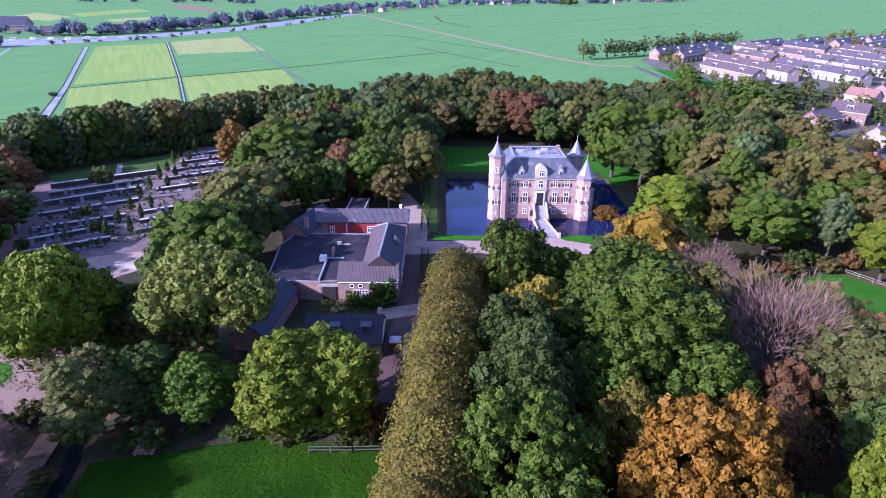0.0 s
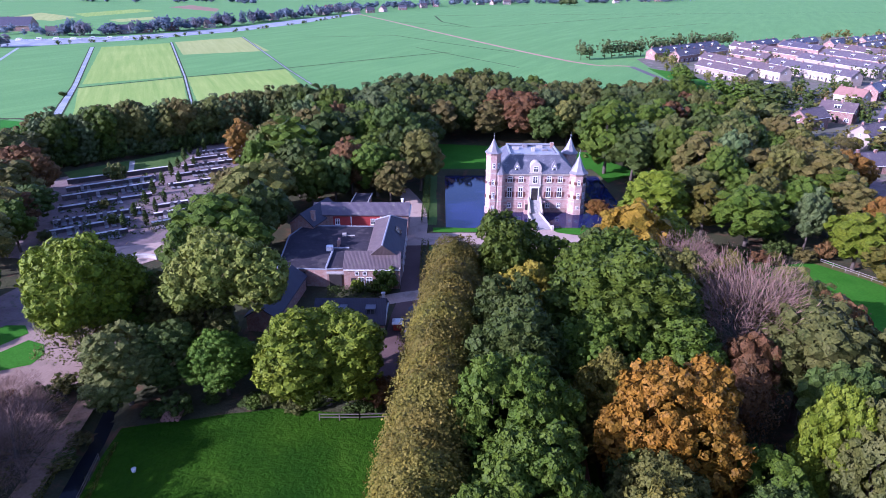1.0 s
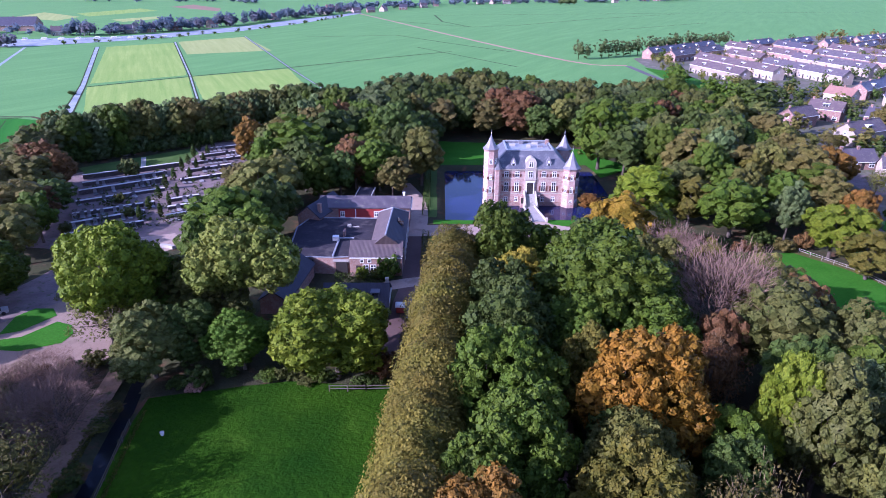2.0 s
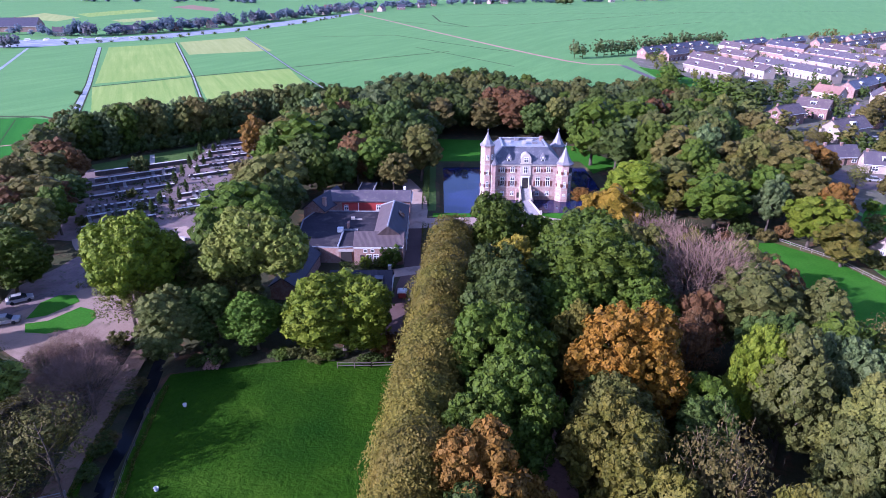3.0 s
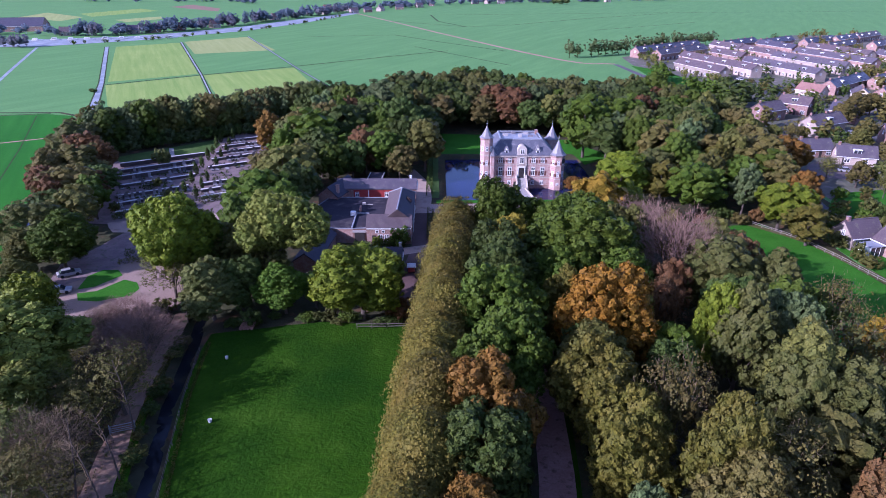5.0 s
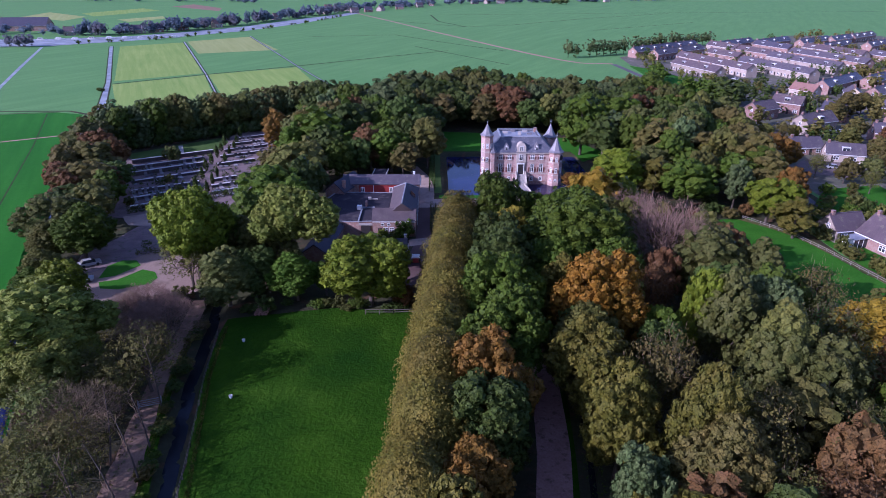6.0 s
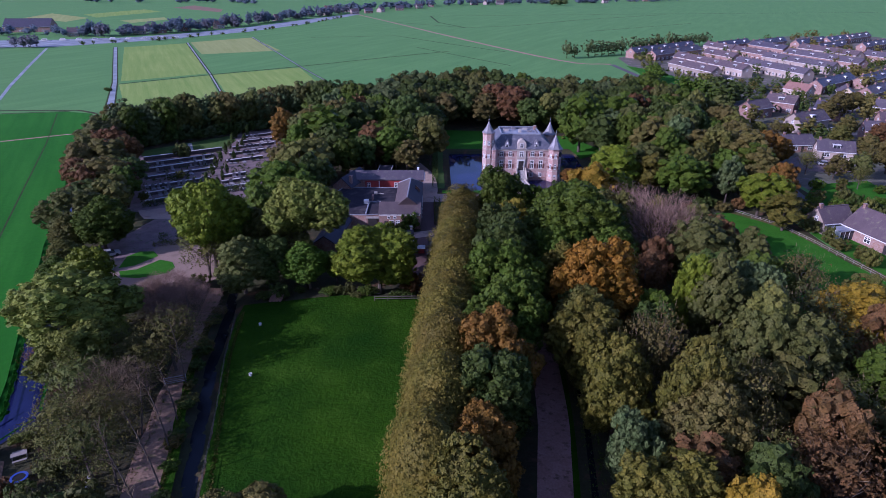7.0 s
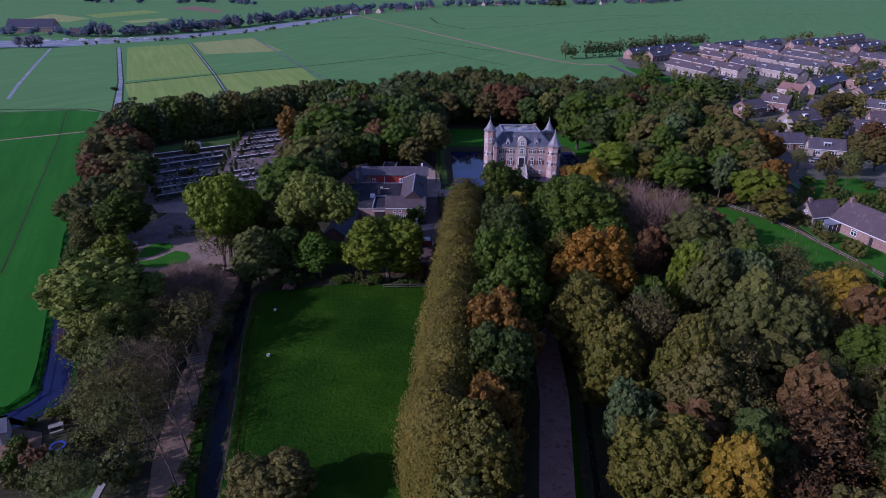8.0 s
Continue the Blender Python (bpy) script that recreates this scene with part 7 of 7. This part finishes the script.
for x, y, h, r, c in ((-70.5, -118.6, 1.3, 0.9, "lime"), (-69.3, -118.0, 1.2, 0.8, "lime"), (-66.3, -129, 3.2, 1.7, "redbrown"), (-62.4, -130.3, 4.0, 1.6, "dark"), (-63.6, -132.5, 3.5, 1.6, "dark"), (-65.0, -127.4, 1.5, 1.0, "yellowolive"), (-71.2, -125.2, 1.8, 1.2, "green"), (-70.6, -127.2, 1.8, 1.1, "olive"), (-70.0, -129.4, 2.0, 1.3, "green"), (-72.8, -131, 2.2, 1.4, "dark"), (-67.6, -132, 2.0, 1.3, "olive"), (-68.4, -119.6, 0.9, 0.7, "tan"), (-63.0, -124.5, 2.0, 1.4, "greygreen"), (-72.2, -120.6, 1.3, 0.8, "green")):
    tree(x, y, h, r, c, "shrub", group="garden shrubs at the canal's end")


def car(x, y, turn, paint, label):
    c = thing("car", x, y, 0.08, turn, label, "car", "parked cars")
    body = [(-2.1, 0.3), (2.1, 0.3), (2.1, 0.72), (1.3, 0.86), (-1.9, 0.92), (-2.1, 0.8)]
    part("body", ring_mesh(bmesh.new(), [[(a, yy, b) for a, b in body] for yy in (-0.87, 0.87)]), paint, c)
    cab = [(-1.7, 0.88), (1.1, 0.86), (0.4, 1.42), (-1.2, 1.45)]
    part("cabin", ring_mesh(bmesh.new(), [[(a, yy * (1 if b < 1 else 0.82), b) for a, b in cab] for yy in (-0.82, 0.82)]), GLASS, c)
    part("roof", boxed((-1.15, 0.38, -0.68, 0.68, 1.42, 1.48)), paint, c)
    for a in (-1.3, 1.35):
        for s in (-1, 1):
            part("wheel", ring_mesh(bmesh.new(), [[(a + 0.32 * math.cos(i * 0.524), s * 0.82 + e, 0.32 + 0.32 * math.sin(i * 0.524)) for i in range(12)] for e in (-0.1, 0.1)]), RUBBER, c)
    return c


car(-86.0, -58.6, 35, CAR_PALE, "silver car parked beside the gravel court")
car(-83.9, -66.2, 20, CAR_PALE, "silver car parked beside the gravel court")
car(110.5, 12.5, -20, CAR_PALE, "silver car parked before a house")
car(105, 60, 60, CAR_DARK, "dark car parked on the lane")
for x, y, t, paint, words in ((136, 118.4, -3, CAR_PALE, "silver"), (148, 114.5, -28, CAR_DARK, "dark"), (166, 103.4, -30, CAR_RED, "red"), (124, 62.4, 2, CAR_DARK, "dark"), (141, 60.5, -16, CAR_PALE, "silver"), (160, 54.6, -8, CAR_RED, "red"), (157, 191, -64, CAR_PALE, "silver"), (186, 179, 28, CAR_DARK, "dark")):
    car(x, y, t, paint, words + " car parked in the village street")
car(141, 100, 30, CAR_RED, "red car parked in the street")
car(148, 94, 30, CAR_DARK, "dark car parked in the street")

# ---- village houses ----
villa = house(87.3, -55.5, -76, 20, 8.6, 2.9, 6.7, BROWN_BRICK, BROWN_TILE, 2, "large brown-roofed villa with white gable trim", "", 0, storeys=1)
wing2 = house(79.6, -43.0, 12, 8, 6.0, 2.9, 5.8, RENDERED, BROWN_TILE, 1, "pale gabled wing of the villa with a glazed front", "", 0, storeys=1)
conservatory = thing("conservatory", 79.4, -49.0, 0, 14, "white-framed glass conservatory beside the villa", "conservatory")
part("glazing", boxed((-1.9, 1.9, -1.4, 1.4, 0.3, 2.3)), GLASS, conservatory)
for a in (-1.95, -0.65, 0.65, 1.95):
    part("mullion", boxed((a - 0.05, a + 0.05, -1.46, 1.46, 0, 2.4)), WHITE, conservatory)
part("top", boxed((-2.1, 2.1, -1.6, 1.6, 2.4, 2.55)), LEAD, conservatory)
house(110.6, 32.2, 4, 10.5, 6.5, 2.7, 5.4, BROWN_BRICK, GREY_TILE, 2, "low brown house with a grey tiled roof", "", 0, storeys=1)
house(118.8, 22.6, -18, 11, 6.4, 2.8, 5.6, RENDERED, GREY_TILE, 1, "pale house with a dormer and a grey roof", "", 1, storeys=1)
house(122.4, 87.8, 28, 13, 7.2, 4.4, 7.2, RED_BRICK, BROWN_TILE, 1, "red brick house with a brown roof", "", 0)
house(131, 63, 26, 17, 7.4, 4.4, 7.4, RENDERED, BROWN_TILE, 2, "white-fronted pair of houses", "", 1)
house(150, 46, -14, 13, 7, 4.2, 7.0, BROWN_BRICK, GREY_TILE, 2, "pair of houses with grey roofs and dormers", "", 2)
house(166, 62, -14, 13, 7, 4.4, 7.2, BROWN_BRICK, BROWN_TILE, 2, "brown brick pair of houses", "", 1)
house(165, 133, -60, 12, 7, 4.4, 7.2, RENDERED, RED_TILE, 2, "pink-roofed pair of white houses", "", 0)
house(184, 126, 62, 12, 7, 4.4, 7.2, YELLOW_BRICK, BROWN_TILE, 2, "yellow brick pair of houses with brown roofs", "", 0)
house(140, 100, -45, 12, 7, 4.6, 7.4, RED_BRICK, BROWN_TILE, 2, "red brick pair of houses", "", 1)
house(180, 86, -45, 12, 7, 4.6, 7.4, BROWN_BRICK, GREY_TILE, 2, "brown brick pair of houses", "", 1)
house(152, 84, -45, 10, 7, 4.6, 7.4, RED_BRICK, DARK_TILE, 1, "red brick house with a dark roof", "", 0)


def terrace(x, y, turn, units, wall, roof, label):
    return house(x, y, turn, units * 5.4, 7.4, 4.5, 7.2, wall, roof, units, label, "terraced houses", max(1, units // 3), name="terrace")


Q, P = -75.5, 39.0
terrace(158, 318, P, 15, BROWN_BRICK, DARK_TILE, "long dark-roofed brick terrace at the field's edge")
terrace(160, 296, P, 11, BROWN_BRICK, GREY_TILE, "long brown-roofed brick terrace")
for x, y, n, c, r in ((142.7, 212.4, 8, "white", "b"), (161.3, 234.5, 13, "white", "b"), (191, 214, 11, "white", "g"), (222, 240.7, 11, "white", "g"), (206, 326, 6, "white", "b"), (186, 276, 6, "brick", "b"), (214, 300, 9, "brick", "b"), (250, 262, 12, "brick", "g"), (276, 300, 10, "white", "b"), (300, 250, 12, "brick", "g"), (246, 330, 7, "brick", "d")):
    terrace(x, y, Q, n, RENDERED if c == "white" else BROWN_BRICK, {"b": BROWN_TILE, "g": GREY_TILE, "d": DARK_TILE}[r], "white-fronted terrace with a long ridge roof" if c == "white" else "brick terrace with a long ridge roof")
for x, y, n, r in ((196, 158, 8, "d"), (232, 176, 9, "d"), (208, 136, 8, "b"), (250, 150, 10, "g"), (262, 196, 9, "d"), (226, 352, 9, "d"), (262, 366, 10, "d"), (300, 372, 10, "d"), (300, 340, 9, "g"), (338, 396, 9, "d"), (340, 350, 9, "g"), (370, 420, 9, "b"), (330, 290, 9, "g"), (360, 240, 9, "b"), (300, 190, 10, "g"), (340, 180, 9, "b"), (290, 130, 9, "g"), (390, 330, 9, "b")):
    terrace(x, y, P, n, BROWN_BRICK, {"b": BROWN_TILE, "g": GREY_TILE, "d": DARK_TILE}[r], "brick terrace with a tiled ridge roof")

# ---- far buildings ----
def boat(x, y, turn):
    b = thing("boat", x, y, 0.05, turn, "small white boat moored at the far bank", "boat", "boats on the river")
    rings = [[(a, -w, 0.9), (a, -w * 0.8, 0.0), (a, w * 0.8, 0.0), (a, w, 0.9)] for a, w in ((-4.0, 1.2), (0.0, 1.4), (3.0, 1.0), (4.6, 0.15))]
    part("hull", ring_mesh(bmesh.new(), rings), WHITE, b)
    part("cabin", ring_mesh(bmesh.new(), [[(a, -0.95, z), (a, 0.95, z), (a, 0.8, z + 1.1), (a, -0.8, z + 1.1)] for a, z in ((-3.0, 0.85), (0.8, 0.85))]), WHITE, b)
    part("window", boxed((-2.6, 0.4, -0.99, 0.99, 1.25, 1.6)), GLASS, b)


for i in range(9):
    boat(-352 + 13 * i, 399 + 3.2 * i + (0, 2, 1)[i % 3], 12 + i)

barn = house(-420, 496, 12, 42, 24, 5, 12, BROWN_BRICK, DARK_TILE, 2, "large dark farm barn on the river bank", "", 0, storeys=1, name="barn")
far_rng = random.Random(31)
for x, y, t in ((-352, 446, 20), (-300, 470, 25), (-286, 480, 35), (-270, 505, 45), (-246, 540, 55), (-210, 660, 60), (-168, 770, 60), (-130, 800, 30), (-112, 822, 20), (-96, 850, 70), (-70, 900, 10), (-40, 960, 30), (-20, 1010, 0), (60, 1090, 20), (84, 1105, 60), (110, 1112, 10), (330, 1190, 20), (420, 1290, 5), (445, 1292, 5), (-150, 850, 0), (-180, 880, 40)):
    house(x, y, t, far_rng.uniform(9, 15), 8, 3.6, 7.4, RENDERED if far_rng.random() < 0.6 else RED_BRICK, far_rng.choice([DARK_TILE, BROWN_TILE, RED_TILE]), 1, "small distant farmhouse among trees", "farmhouses along the river", 0)
